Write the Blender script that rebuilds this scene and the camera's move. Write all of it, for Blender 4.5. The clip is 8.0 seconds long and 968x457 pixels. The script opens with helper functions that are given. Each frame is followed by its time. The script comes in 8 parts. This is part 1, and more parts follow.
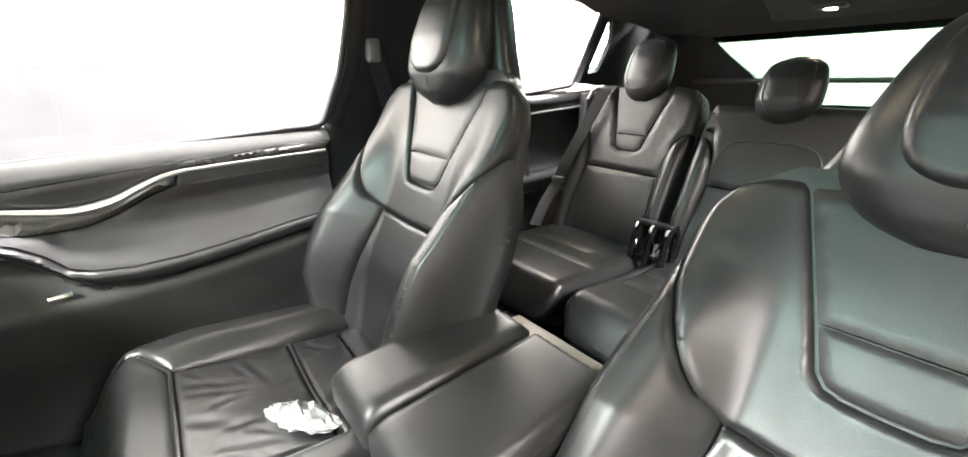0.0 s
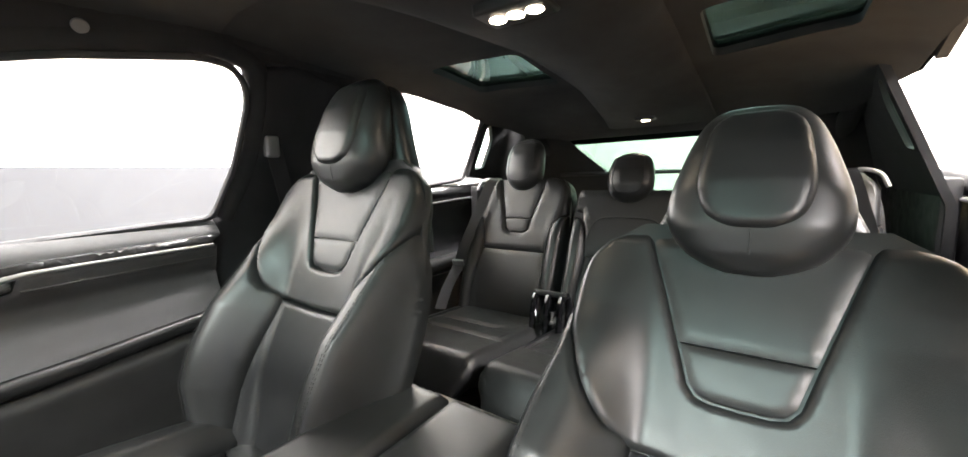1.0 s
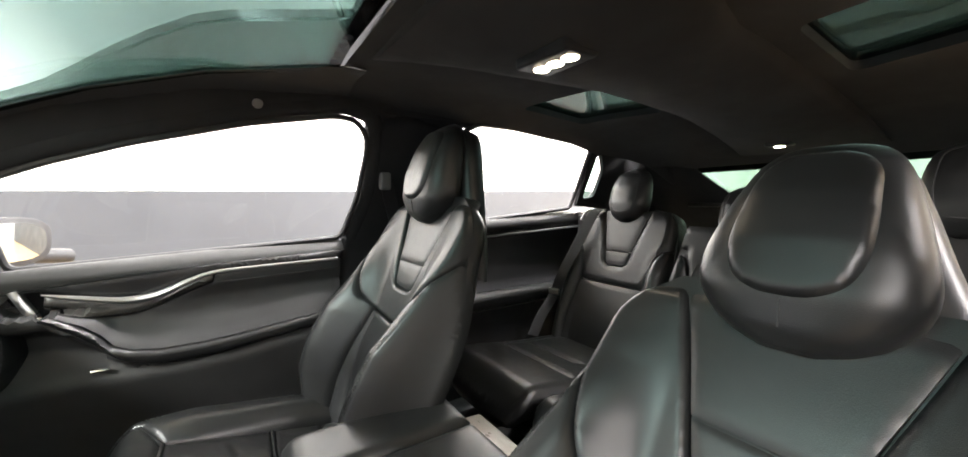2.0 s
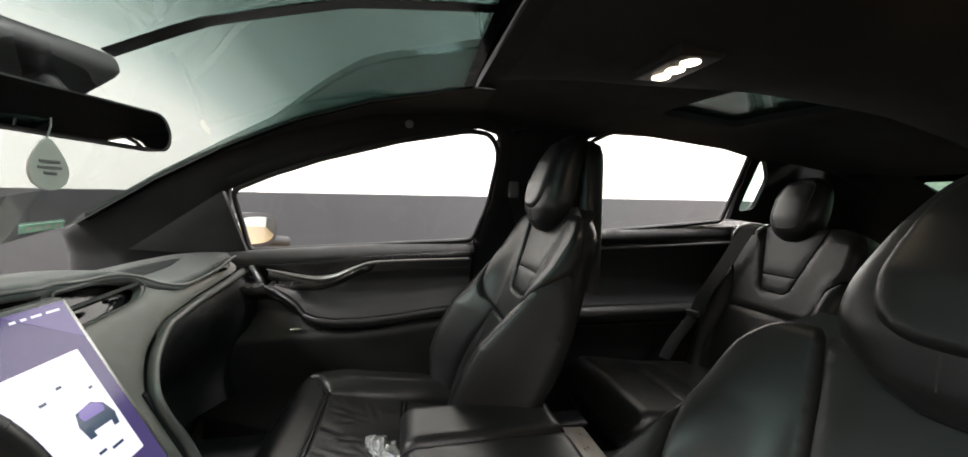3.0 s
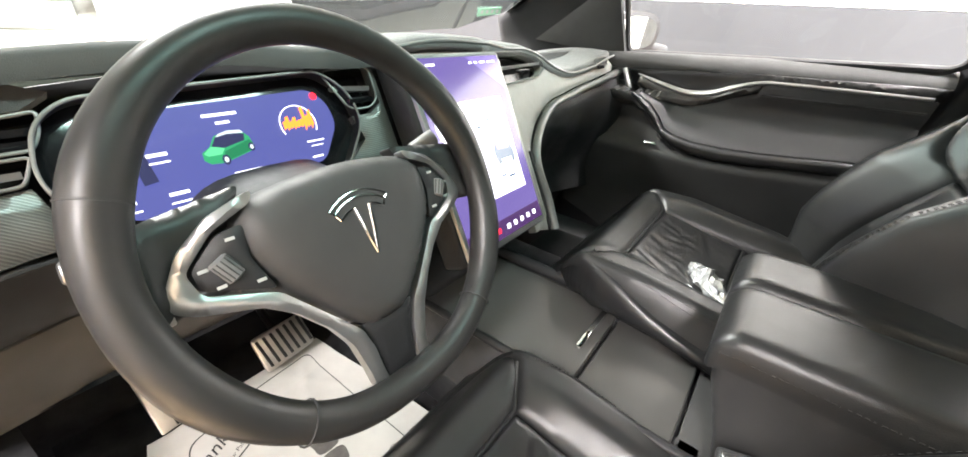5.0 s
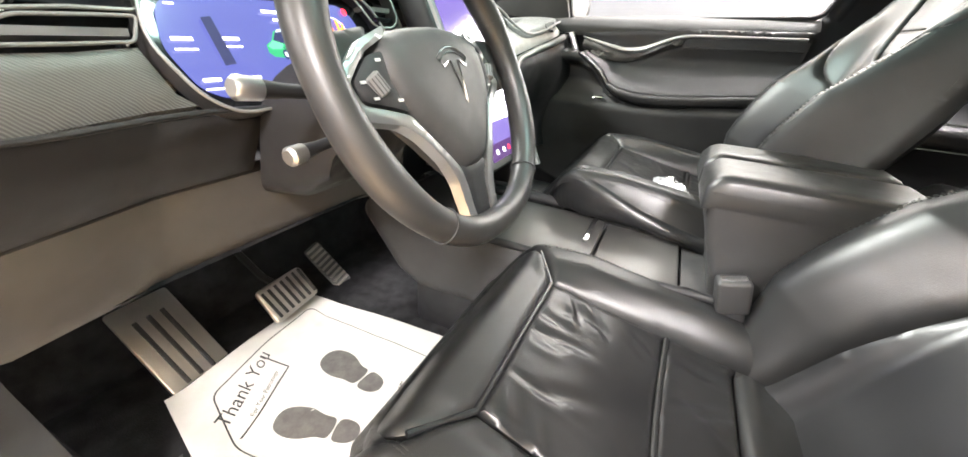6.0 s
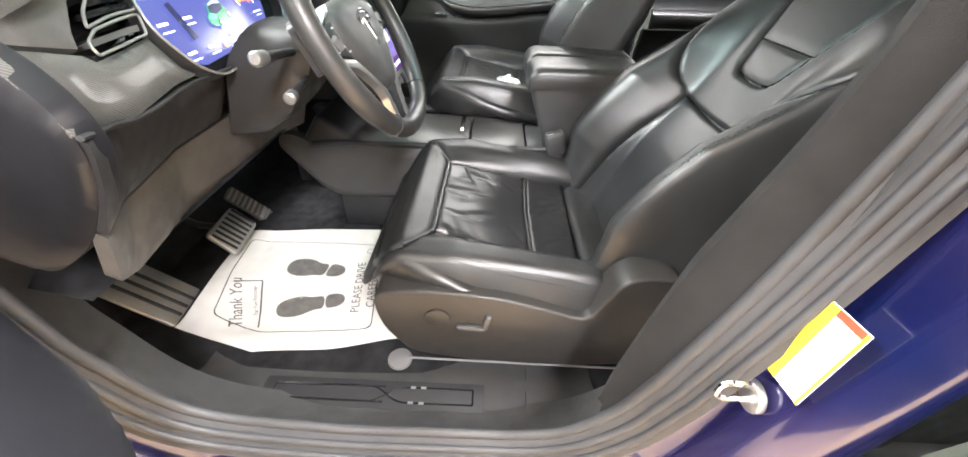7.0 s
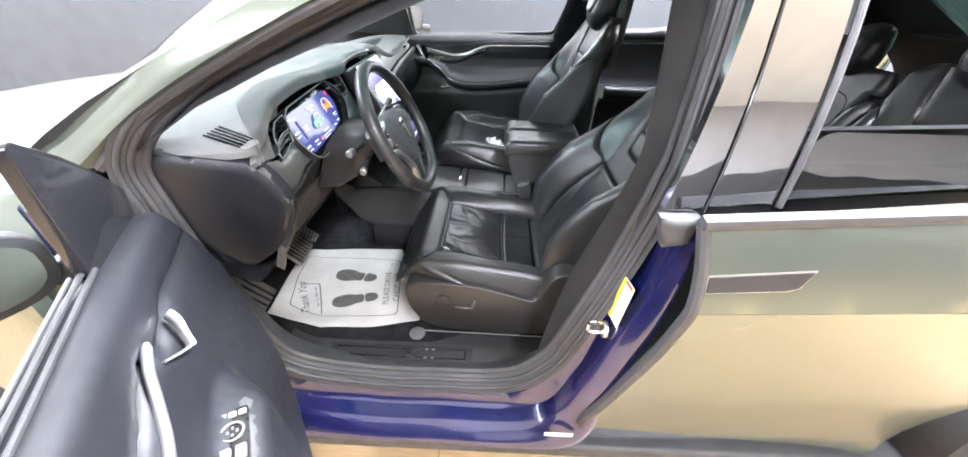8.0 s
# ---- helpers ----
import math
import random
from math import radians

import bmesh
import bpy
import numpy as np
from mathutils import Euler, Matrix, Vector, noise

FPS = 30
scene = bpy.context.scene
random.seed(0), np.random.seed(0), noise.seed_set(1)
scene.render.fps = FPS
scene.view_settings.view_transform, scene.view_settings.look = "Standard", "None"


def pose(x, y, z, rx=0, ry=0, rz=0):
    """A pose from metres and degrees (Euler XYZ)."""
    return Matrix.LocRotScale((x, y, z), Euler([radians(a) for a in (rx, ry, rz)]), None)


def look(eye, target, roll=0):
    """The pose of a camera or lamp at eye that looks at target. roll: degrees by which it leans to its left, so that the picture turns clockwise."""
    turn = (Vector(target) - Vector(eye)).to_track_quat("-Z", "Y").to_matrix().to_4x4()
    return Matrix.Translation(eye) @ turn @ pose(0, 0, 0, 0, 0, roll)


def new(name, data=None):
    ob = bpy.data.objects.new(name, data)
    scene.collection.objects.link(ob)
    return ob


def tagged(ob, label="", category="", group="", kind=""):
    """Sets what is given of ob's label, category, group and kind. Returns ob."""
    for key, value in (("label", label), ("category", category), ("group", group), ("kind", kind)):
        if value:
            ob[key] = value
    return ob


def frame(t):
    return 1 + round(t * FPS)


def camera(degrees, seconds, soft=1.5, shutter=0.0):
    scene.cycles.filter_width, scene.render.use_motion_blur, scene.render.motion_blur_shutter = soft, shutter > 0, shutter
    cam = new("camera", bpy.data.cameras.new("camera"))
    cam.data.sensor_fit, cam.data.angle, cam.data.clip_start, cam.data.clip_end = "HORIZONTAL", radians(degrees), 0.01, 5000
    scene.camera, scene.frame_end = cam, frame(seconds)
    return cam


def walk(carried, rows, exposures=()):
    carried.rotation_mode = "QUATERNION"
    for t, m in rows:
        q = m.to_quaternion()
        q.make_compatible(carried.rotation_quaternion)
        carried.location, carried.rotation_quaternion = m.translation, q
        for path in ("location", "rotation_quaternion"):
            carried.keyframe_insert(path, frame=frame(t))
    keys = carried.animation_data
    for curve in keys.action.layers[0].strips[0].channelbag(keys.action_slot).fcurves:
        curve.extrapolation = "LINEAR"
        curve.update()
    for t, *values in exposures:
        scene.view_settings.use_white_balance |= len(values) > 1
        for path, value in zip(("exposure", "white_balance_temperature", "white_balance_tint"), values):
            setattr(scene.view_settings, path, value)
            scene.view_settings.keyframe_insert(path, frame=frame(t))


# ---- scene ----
cam = camera(101.8, 8.0, soft=1.6)
PATH = [
    (0, (-0.316, -0.071, 1.187), (1.134, -1.247, 0.469), -1.1),
    (0.5, (-0.321, -0.036, 1.181), (0.924, -1.56, 0.823), -2.0),
    (1, (-0.348, -0.013, 1.161), (0.803, -1.627, 0.897), -1.9),
    (1.5, (-0.452, -0.088, 1.182), (0.946, -1.507, 1.0), -1.6),
    (1.7, (-0.481, -0.115, 1.19), (1.062, -1.378, 1.026), -1.2),
    (2.8, (-0.593, -0.161, 1.193), (1.304, -0.786, 1.093), 0.3),
    (3, (-0.584, -0.189, 1.202), (1.374, -0.581, 1.082), 0.8),
    (3.5, (-0.56, -0.188, 1.145), (1.352, 0.173, 0.68), 2.6),
    (4, (-0.519, -0.183, 1.118), (1.1, 0.617, 0.259), 3.5),
    (4.2, (-0.519, -0.171, 1.12), (1.032, 0.697, 0.203), 3.6),
    (5.5, (-0.629, -0.146, 1.089), (0.793, 0.903, 0.152), 4.6),
    (6, (-0.767, -0.103, 0.974), (0.878, 0.618, 0.093), 4.0),
    (6.5, (-0.928, -0.071, 0.914), (0.812, 0.046, -0.066), 2.4),
    (7, (-1.099, -0.097, 1.063), (0.506, -0.065, -0.13), 1.5),
    (7.5, (-1.384, -0.197, 1.276), (0.233, -0.184, 0.1), 1.8),
    (8, (-1.482, -0.137, 1.318), (0.199, -0.105, 0.235), 1.8),
]
EXPOSURES = [(0.0, 2.72, 6500, 15), (0.5, 2.18, 6500, 15), (1.0, 2.16, 6450, 15), (1.5, 2.12, 6450, 15), (2.8, 0.40, 6500, 15), (3.0, 0.22, 6500, 15), (3.5, 0.45, 6500, 15), (4.0, 1.17, 6500, 15), (5.5, 2.15, 6500, 15), (6.0, 2.47, 6500, 15), (6.5, 2.35, 6400, 15), (7.0, 2.27, 6250, 15), (7.5, 1.95, 6050, 15), (8.0, 1.65, 5750, 15)]
walk(cam, [(t, look(eye, target, roll)) for t, eye, target, roll in PATH], EXPOSURES)

# ---- light: a bright hall with ceiling panels ----
import mathutils.geometry
from math import pi, sin, cos

world = bpy.data.worlds.new("world")
scene.world = world
world.use_nodes = True
world.node_tree.nodes["Background"].inputs[0].default_value = (0.9, 0.95, 1.0, 1)
world.node_tree.nodes["Background"].inputs[1].default_value = 0.3


def area_lamp(name, size_x, size_y, m, watts, colour):
    data = bpy.data.lights.new(name, "AREA")
    data.shape, data.size, data.size_y, data.energy, data.color = "RECTANGLE", size_x, size_y, watts, colour
    ob = new(name, data)
    ob.matrix_world = m
    return ob


# ---- materials ----
def mat(name, colour, rough=0.5, metal=0.0, grain=0.0, grain_size=400.0, vary=0.15, vary_size=6.0, coat=0.0, spec=0.5, distort=0.0, rough_vary=0.1, second=None, sheen=0.0, pores=0.0, waves=0.0):
    """A surface with two scales of variation: large soft stains and fine grain with relief."""
    m = bpy.data.materials.new(name)
    m.use_nodes = True
    nt = m.node_tree
    b = nt.nodes["Principled BSDF"]
    b.inputs["Metallic"].default_value = metal
    b.inputs["Coat Weight"].default_value = coat
    b.inputs["Coat Roughness"].default_value = 0.08
    b.inputs["Specular IOR Level"].default_value = spec
    b.inputs["Sheen Weight"].default_value = sheen
    co = nt.nodes.new("ShaderNodeTexCoord")
    big = nt.nodes.new("ShaderNodeTexNoise")
    big.inputs["Scale"].default_value, big.inputs["Detail"].default_value = vary_size, 6
    big.inputs["Distortion"].default_value = distort
    nt.links.new(co.outputs["Object"], big.inputs["Vector"])
    mix = nt.nodes.new("ShaderNodeMix")
    mix.data_type = "RGBA"
    second = second or tuple(c * (1 + 2.2 * vary) for c in colour)
    mix.inputs[6].default_value = (*[c * (1 - vary) for c in colour], 1)
    mix.inputs[7].default_value = (*[min(1, c) for c in second], 1)
    ramp = nt.nodes.new("ShaderNodeMapRange")
    ramp.inputs[1].default_value, ramp.inputs[2].default_value = 0.3, 0.7
    nt.links.new(big.outputs["Fac"], ramp.inputs[0])
    nt.links.new(ramp.outputs[0], mix.inputs[0])
    nt.links.new(mix.outputs[2], b.inputs["Base Color"])
    rr = nt.nodes.new("ShaderNodeMapRange")
    rr.inputs[1].default_value, rr.inputs[2].default_value = 0.3, 0.7
    rr.inputs[3].default_value, rr.inputs[4].default_value = max(0.02, rough - rough_vary), min(1, rough + rough_vary)
    mid = nt.nodes.new("ShaderNodeTexNoise")
    mid.inputs["Scale"].default_value, mid.inputs["Detail"].default_value = vary_size * 5, 5
    nt.links.new(co.outputs["Object"], mid.inputs["Vector"])
    nt.links.new(mid.outputs["Fac"], rr.inputs[0])
    nt.links.new(rr.outputs[0], b.inputs["Roughness"])
    if grain:
        fine = nt.nodes.new("ShaderNodeTexVoronoi" if pores else "ShaderNodeTexNoise")
        fine.inputs["Scale"].default_value = grain_size
        nt.links.new(co.outputs["Object"], fine.inputs["Vector"])
        bump = nt.nodes.new("ShaderNodeBump")
        bump.inputs["Strength"].default_value, bump.inputs["Distance"].default_value = grain, 0.001
        nt.links.new(fine.outputs["Distance" if pores else "Fac"], bump.inputs["Height"])
        nt.links.new(bump.outputs[0], b.inputs["Normal"])
        if waves:
            soft = nt.nodes.new("ShaderNodeTexNoise")
            soft.inputs["Scale"].default_value, soft.inputs["Detail"].default_value, soft.inputs["Distortion"].default_value = 9, 1.5, 0.3
            nt.links.new(co.outputs["Object"], soft.inputs["Vector"])
            swell = nt.nodes.new("ShaderNodeBump")
            swell.inputs["Strength"].default_value, swell.inputs["Distance"].default_value = waves, 0.01
            nt.links.new(soft.outputs["Fac"], swell.inputs["Height"])
            nt.links.new(bump.outputs[0], swell.inputs["Normal"])
            nt.links.new(swell.outputs[0], b.inputs["Normal"])
    return m


def glow(name, colour, strength):
    m = bpy.data.materials.new(name)
    m.use_nodes = True
    b = m.node_tree.nodes["Principled BSDF"]
    b.inputs["Base Color"].default_value = (0.01, 0.01, 0.01, 1)
    b.inputs["Emission Color"].default_value = (*colour, 1)
    b.inputs["Emission Strength"].default_value = strength
    b.inputs["Roughness"].default_value = 0.15
    return m


def glass_mat(name, tint, reflect=0.05):
    """A tinted pane: mostly see-through, with a clear sheen at glancing angles."""
    m = bpy.data.materials.new(name)
    m.use_nodes = True
    nt = m.node_tree
    nt.nodes.clear()
    out = nt.nodes.new("ShaderNodeOutputMaterial")
    tr, gl, mx = nt.nodes.new("ShaderNodeBsdfTransparent"), nt.nodes.new("ShaderNodeBsdfGlossy"), nt.nodes.new("ShaderNodeMixShader")
    lw = nt.nodes.new("ShaderNodeLayerWeight")
    lw.inputs["Blend"].default_value = 0.5
    pw = nt.nodes.new("ShaderNodeMath")
    pw.operation = "POWER"
    pw.inputs[1].default_value = 4.0
    fr = nt.nodes.new("ShaderNodeMapRange")
    fr.inputs[3].default_value, fr.inputs[4].default_value = reflect, 0.9
    nt.links.new(lw.outputs["Facing"], pw.inputs[0])
    nt.links.new(pw.outputs[0], fr.inputs[0])
    tr.inputs[0].default_value = (*tint, 1)
    gl.inputs["Roughness"].default_value = 0.01
    nt.links.new(fr.outputs[0], mx.inputs[0])
    nt.links.new(tr.outputs[0], mx.inputs[1])
    nt.links.new(gl.outputs[0], mx.inputs[2])
    nt.links.new(mx.outputs[0], out.inputs[0])
    return m


def carbon_mat():
    """Woven carbon fibre under satin lacquer."""
    m = mat("carbon weave", (0.05, 0.048, 0.045), 0.36, 0.2, coat=0.3, rough_vary=0.05)
    nt = m.node_tree
    b = nt.nodes["Principled BSDF"]
    co = nt.nodes.new("ShaderNodeTexCoord")
    w = nt.nodes.new("ShaderNodeTexWave")
    w.wave_type, w.bands_direction = "BANDS", "DIAGONAL"
    w.inputs["Scale"].default_value, w.inputs["Distortion"].default_value = 120, 0.15
    ck = nt.nodes.new("ShaderNodeTexChecker")
    ck.inputs["Scale"].default_value = 240
    nt.links.new(co.outputs["Object"], w.inputs["Vector"])
    nt.links.new(co.outputs["Object"], ck.inputs["Vector"])
    mx = nt.nodes.new("ShaderNodeMix")
    mx.data_type = "RGBA"
    mx.inputs[6].default_value, mx.inputs[7].default_value = (0.050, 0.048, 0.045, 1), (0.105, 0.102, 0.095, 1)
    nt.links.new(w.outputs["Fac"], mx.inputs[0])
    nt.links.new(mx.outputs[2], b.inputs["Base Color"])
    bump = nt.nodes.new("ShaderNodeBump")
    bump.inputs["Strength"].default_value, bump.inputs["Distance"].default_value = 0.35, 0.001
    nt.links.new(w.outputs["Fac"], bump.inputs["Height"])
    nt.links.new(bump.outputs[0], b.inputs["Normal"])
    return m


def wood_floor_mat():
    """Pale varnished plank floor."""
    m = mat("varnished plank floor", (0.46, 0.30, 0.13), 0.36, coat=0.3, vary_size=1.2, rough_vary=0.05)
    nt = m.node_tree
    b = nt.nodes["Principled BSDF"]
    co = nt.nodes.new("ShaderNodeTexCoord")
    mp = nt.nodes.new("ShaderNodeMapping")
    mp.inputs["Rotation"].default_value = (0, 0, radians(90))
    nt.links.new(co.outputs["Object"], mp.inputs["Vector"])
    br = nt.nodes.new("ShaderNodeTexBrick")
    br.inputs["Scale"].default_value = 1.0
    br.inputs["Brick Width"].default_value, br.inputs["Row Height"].default_value = 1.2, 0.13
    br.inputs["Mortar Size"].default_value = 0.0015
    br.inputs["Color1"].default_value, br.inputs["Color2"].default_value = (0.56, 0.39, 0.21, 1), (0.48, 0.33, 0.17, 1)
    br.inputs["Mortar"].default_value = (0.2, 0.12, 0.05, 1)
    nt.links.new(mp.outputs[0], br.inputs["Vector"])
    no = nt.nodes.new("ShaderNodeTexNoise")
    mp2 = nt.nodes.new("ShaderNodeMapping")
    mp2.inputs["Scale"].default_value = (30, 2.5, 1)
    nt.links.new(co.outputs["Object"], mp2.inputs["Vector"])
    nt.links.new(mp2.outputs[0], no.inputs["Vector"])
    no.inputs["Detail"].default_value = 8
    mx = nt.nodes.new("ShaderNodeMix")
    mx.data_type, mx.blend_type = "RGBA", "MULTIPLY"
    mx.inputs[0].default_value = 0.5
    nt.links.new(br.outputs["Color"], mx.inputs[6])
    nt.links.new(no.outputs["Fac"], mx.inputs[7])
    nt.links.new(mx.outputs[2], b.inputs["Base Color"])
    return m


LEATHER = mat("black leather", (0.0170, 0.0174, 0.0175), 0.35, grain=0.14, grain_size=900, pores=1, vary=0.15, vary_size=9, rough_vary=0.04, waves=0.10, spec=0.48)
LEATHER_WORN = mat("worn black leather", (0.0125, 0.0127, 0.0132), 0.33, grain=0.06, grain_size=800, pores=1, vary=0.15, vary_size=10, rough_vary=0.02, waves=0.22, spec=0.55)
DOOR_LEATHER = mat("blue-black door leather", (0.0065, 0.0068, 0.0085), 0.45, grain=0.12, grain_size=900, pores=1, vary=0.12, vary_size=9, rough_vary=0.04, spec=0.32)
RIM_LEATHER = mat("smooth black rim leather", (0.020, 0.020, 0.020), 0.40, grain=0.06, grain_size=1200, vary=0.15, vary_size=12, rough_vary=0.05)
PLASTIC = mat("black grained plastic", (0.018, 0.018, 0.019), 0.46, grain=0.25, grain_size=1200, vary=0.12, spec=0.32)
PLASTIC_SOFT = mat("charcoal soft-touch plastic", (0.036, 0.036, 0.036), 0.50, grain=0.3, grain_size=1500, vary=0.12, spec=0.35)
PLASTIC_BROWN = mat("dark taupe plastic", (0.062, 0.058, 0.054), 0.45, grain=0.25, grain_size=1300, vary=0.15, spec=0.4)
PLASTIC_SHIELD = mat("black satin shield plastic", (0.019, 0.0178, 0.0166), 0.40, grain=0.15, grain_size=1300, vary=0.12, spec=0.35)
PANEL_GLOSS = mat("lacquered black panel", (0.006, 0.006, 0.007), 0.10, vary=0.05, rough_vary=0.04, coat=1.0, spec=1.0)
PANEL_GLOSS.node_tree.nodes["Principled BSDF"].inputs["Coat IOR"].default_value = 2.5
PANEL_GLOSS.node_tree.nodes["Principled BSDF"].inputs["Coat Roughness"].default_value = 0.02
FASCIA = mat("satin taupe panel", (0.23, 0.22, 0.205), 0.45, grain=0.2, grain_size=1300, vary=0.08)
SATIN_LID = mat("satin charcoal lid", (0.060, 0.059, 0.056), 0.34, grain=0.08, grain_size=1400, vary=0.1, spec=0.6, rough_vary=0.04)
GLOSS_BLACK = mat("gloss black plastic", (0.008, 0.008, 0.009), 0.12, vary=0.05, rough_vary=0.05)
SUEDE = mat("charcoal suede headliner", (0.024, 0.0243, 0.0255), 0.95, grain=0.5, grain_size=800, vary=0.2, vary_size=4, spec=0.12, sheen=0.06)
SUEDE_DASH = mat("grey suede dash top", (0.10, 0.101, 0.099), 0.8, grain=0.5, grain_size=900, vary=0.15, vary_size=5, spec=0.2, sheen=0.3)
# pillar suede: dark by itself, lowered further to hold the shadow it lies in
SUEDE_TRIM = mat("dark suede pillar trim with shade in its colour", (0.012, 0.0115, 0.011), 0.85, grain=0.4, grain_size=900, vary=0.15, vary_size=6, spec=0.15, sheen=0.03)
SUEDE_HOOD = mat("dark grey suede hood", (0.045, 0.0455, 0.0445), 0.85, grain=0.5, grain_size=900, vary=0.15, vary_size=5, spec=0.2, sheen=0.2)
CARPET = mat("black carpet", (0.014, 0.014, 0.015), 1.0, grain=1.0, grain_size=500, vary=0.35, vary_size=25, spec=0.1)
SILVER = mat("satin silver trim", (0.42, 0.42, 0.42), 0.32, 0.9, vary=0.03, rough_vary=0.015)
CHROME = mat("polished chrome", (0.8, 0.8, 0.8), 0.1, 1.0, vary=0.02, rough_vary=0.04)
TRIM_SATIN = mat("satin grey trim paint", (0.17, 0.168, 0.164), 0.40, 0.35, vary=0.03, rough_vary=0.02)
ALUMINIUM = mat("dull aluminium trim", (0.095, 0.095, 0.097), 0.45, 0.8, vary=0.04, rough_vary=0.02)
STEEL = mat("brushed steel", (0.55, 0.53, 0.50), 0.34, 0.9, rough_vary=0.04, grain=0.2, grain_size=300, vary=0.1)
RUBBER = mat("black rubber seal", (0.025, 0.025, 0.026), 0.6, grain=0.2, grain_size=600, vary=0.15)
BLUE = mat("deep blue metallic paint", (0.004, 0.009, 0.060), 0.20, 0.4, coat=1.0, rough_vary=0.04, vary=0.08, vary_size=5, second=(0.022, 0.016, 0.060), grain=0.05, grain_size=2500)
WRAP = mat("satin sage green wrap", (0.104, 0.118, 0.097), 0.20, 0.55, coat=0.15, vary=0.02, vary_size=2, rough_vary=0.02)
CARBON = carbon_mat()
WOODFLOOR = wood_floor_mat()
WALL_WHITE = mat("white wall paint", (0.66, 0.67, 0.66), 0.75, grain=0.2, grain_size=60, vary=0.03, vary_size=1.5)
WALL_GREY = mat("slate grey wall paint", (0.026, 0.028, 0.032), 0.6, grain=0.2, grain_size=60, vary=0.06, vary_size=1.2)
WALL_MID = mat("mid grey wall paint", (0.30, 0.305, 0.31), 0.7, grain=0.2, grain_size=60, vary=0.05, vary_size=1.2)
GATE_GREY = mat("pale grey gate paint", (0.36, 0.375, 0.36), 0.5, grain=0.1, grain_size=80, vary=0.05, vary_size=2)
CEIL_WHITE = mat("white ceiling paint", (0.82, 0.88, 0.95), 0.8, vary=0.04, vary_size=1.0)
PAPER = mat("white paper", (0.56, 0.55, 0.52), 0.75, grain=0.3, grain_size=120, vary=0.05, vary_size=12)
INK = mat("grey print", (0.10, 0.095, 0.09), 0.7, vary=0.15, vary_size=60)
INK_LIGHT = mat("black print", (0.05, 0.05, 0.05), 0.7, vary=0.15)
WHITE_PLASTIC = mat("white plastic", (0.8, 0.8, 0.78), 0.35, vary=0.05)
GREY_PLASTIC = mat("grey plastic button", (0.13, 0.13, 0.13), 0.5, vary=0.1)
SWITCH_GREY = mat("satin grey switch plastic", (0.045, 0.045, 0.046), 0.4, vary=0.05)
FAINT_MARK = mat("pale grey marking", (0.40, 0.40, 0.39), 0.5, vary=0.05)
YELLOW = mat("yellow label", (0.75, 0.6, 0.03), 0.5, vary=0.05)
RED = mat("red label", (0.6, 0.06, 0.03), 0.5, vary=0.05)
STICKER_GREEN = mat("pale green sticker", (0.45, 0.80, 0.60), 0.5, vary=0.1)
FOIL = mat("clear silvery wrapper film", (0.45, 0.46, 0.46), 0.18, 0.6, vary=0.35, vary_size=40, distort=1.0)
TYRE = mat("black tyre rubber", (0.02, 0.02, 0.02), 0.75, grain=0.4, grain_size=200)
GLASS_CLEAR = glass_mat("clear pane", (0.88, 0.89, 0.88))
GLASS_GREEN = glass_mat("green tinted pane", (0.42, 0.60, 0.52))
GLASS_ROOF = glass_mat("dark green tinted pane", (0.007, 0.012, 0.011))


def windscreen_mat():
    """A windscreen that is clear below and shades into dark green over the front seats."""
    m = glass_mat("shaded windscreen", (0.88, 0.89, 0.88))
    nt = m.node_tree
    tr = [n for n in nt.nodes if n.type == "BSDF_TRANSPARENT"][0]
    co, sep = nt.nodes.new("ShaderNodeTexCoord"), nt.nodes.new("ShaderNodeSeparateXYZ")
    ramp = nt.nodes.new("ShaderNodeValToRGB")
    ramp.color_ramp.elements[0].position, ramp.color_ramp.elements[0].color = 0.0, (0.030, 0.050, 0.046, 1)
    ramp.color_ramp.elements[1].position, ramp.color_ramp.elements[1].color = 1.0, (0.33, 0.355, 0.342, 1)
    e = ramp.color_ramp.elements.new(0.30)
    e.color = (0.050, 0.080, 0.074, 1)
    e = ramp.color_ramp.elements.new(0.62)
    e.color = (0.16, 0.21, 0.20, 1)
    e = ramp.color_ramp.elements.new(0.82)
    e.color = (0.31, 0.345, 0.33, 1)
    fit_y = nt.nodes.new("ShaderNodeMapRange")
    fit_y.inputs[1].default_value, fit_y.inputs[2].default_value = -0.06, 0.36
    nt.links.new(co.outputs["Object"], sep.inputs[0])
    nt.links.new(sep.outputs[1], fit_y.inputs[0])
    nt.links.new(fit_y.outputs[0], ramp.inputs[0])
    nt.links.new(ramp.outputs[0], tr.inputs[0])
    return m


GLASS_SCREEN = windscreen_mat()
GLASS_DARK = glass_mat("privacy pane", (0.17, 0.18, 0.18))
MIRROR = mat("mirror silver", (0.55, 0.58, 0.58), 0.02, 1.0, vary=0.0, rough_vary=0.0)
STITCH = mat("grey thread", (0.024, 0.024, 0.023), 0.8, vary=0.2)


# ---- building helpers ----
def thing(name, label, category, m=None, group="", kind=""):
    ob = new(name)
    ob.empty_display_size = 0.05
    if m is not None:
        ob.matrix_world = m
    return tagged(ob, label, category, group, kind)


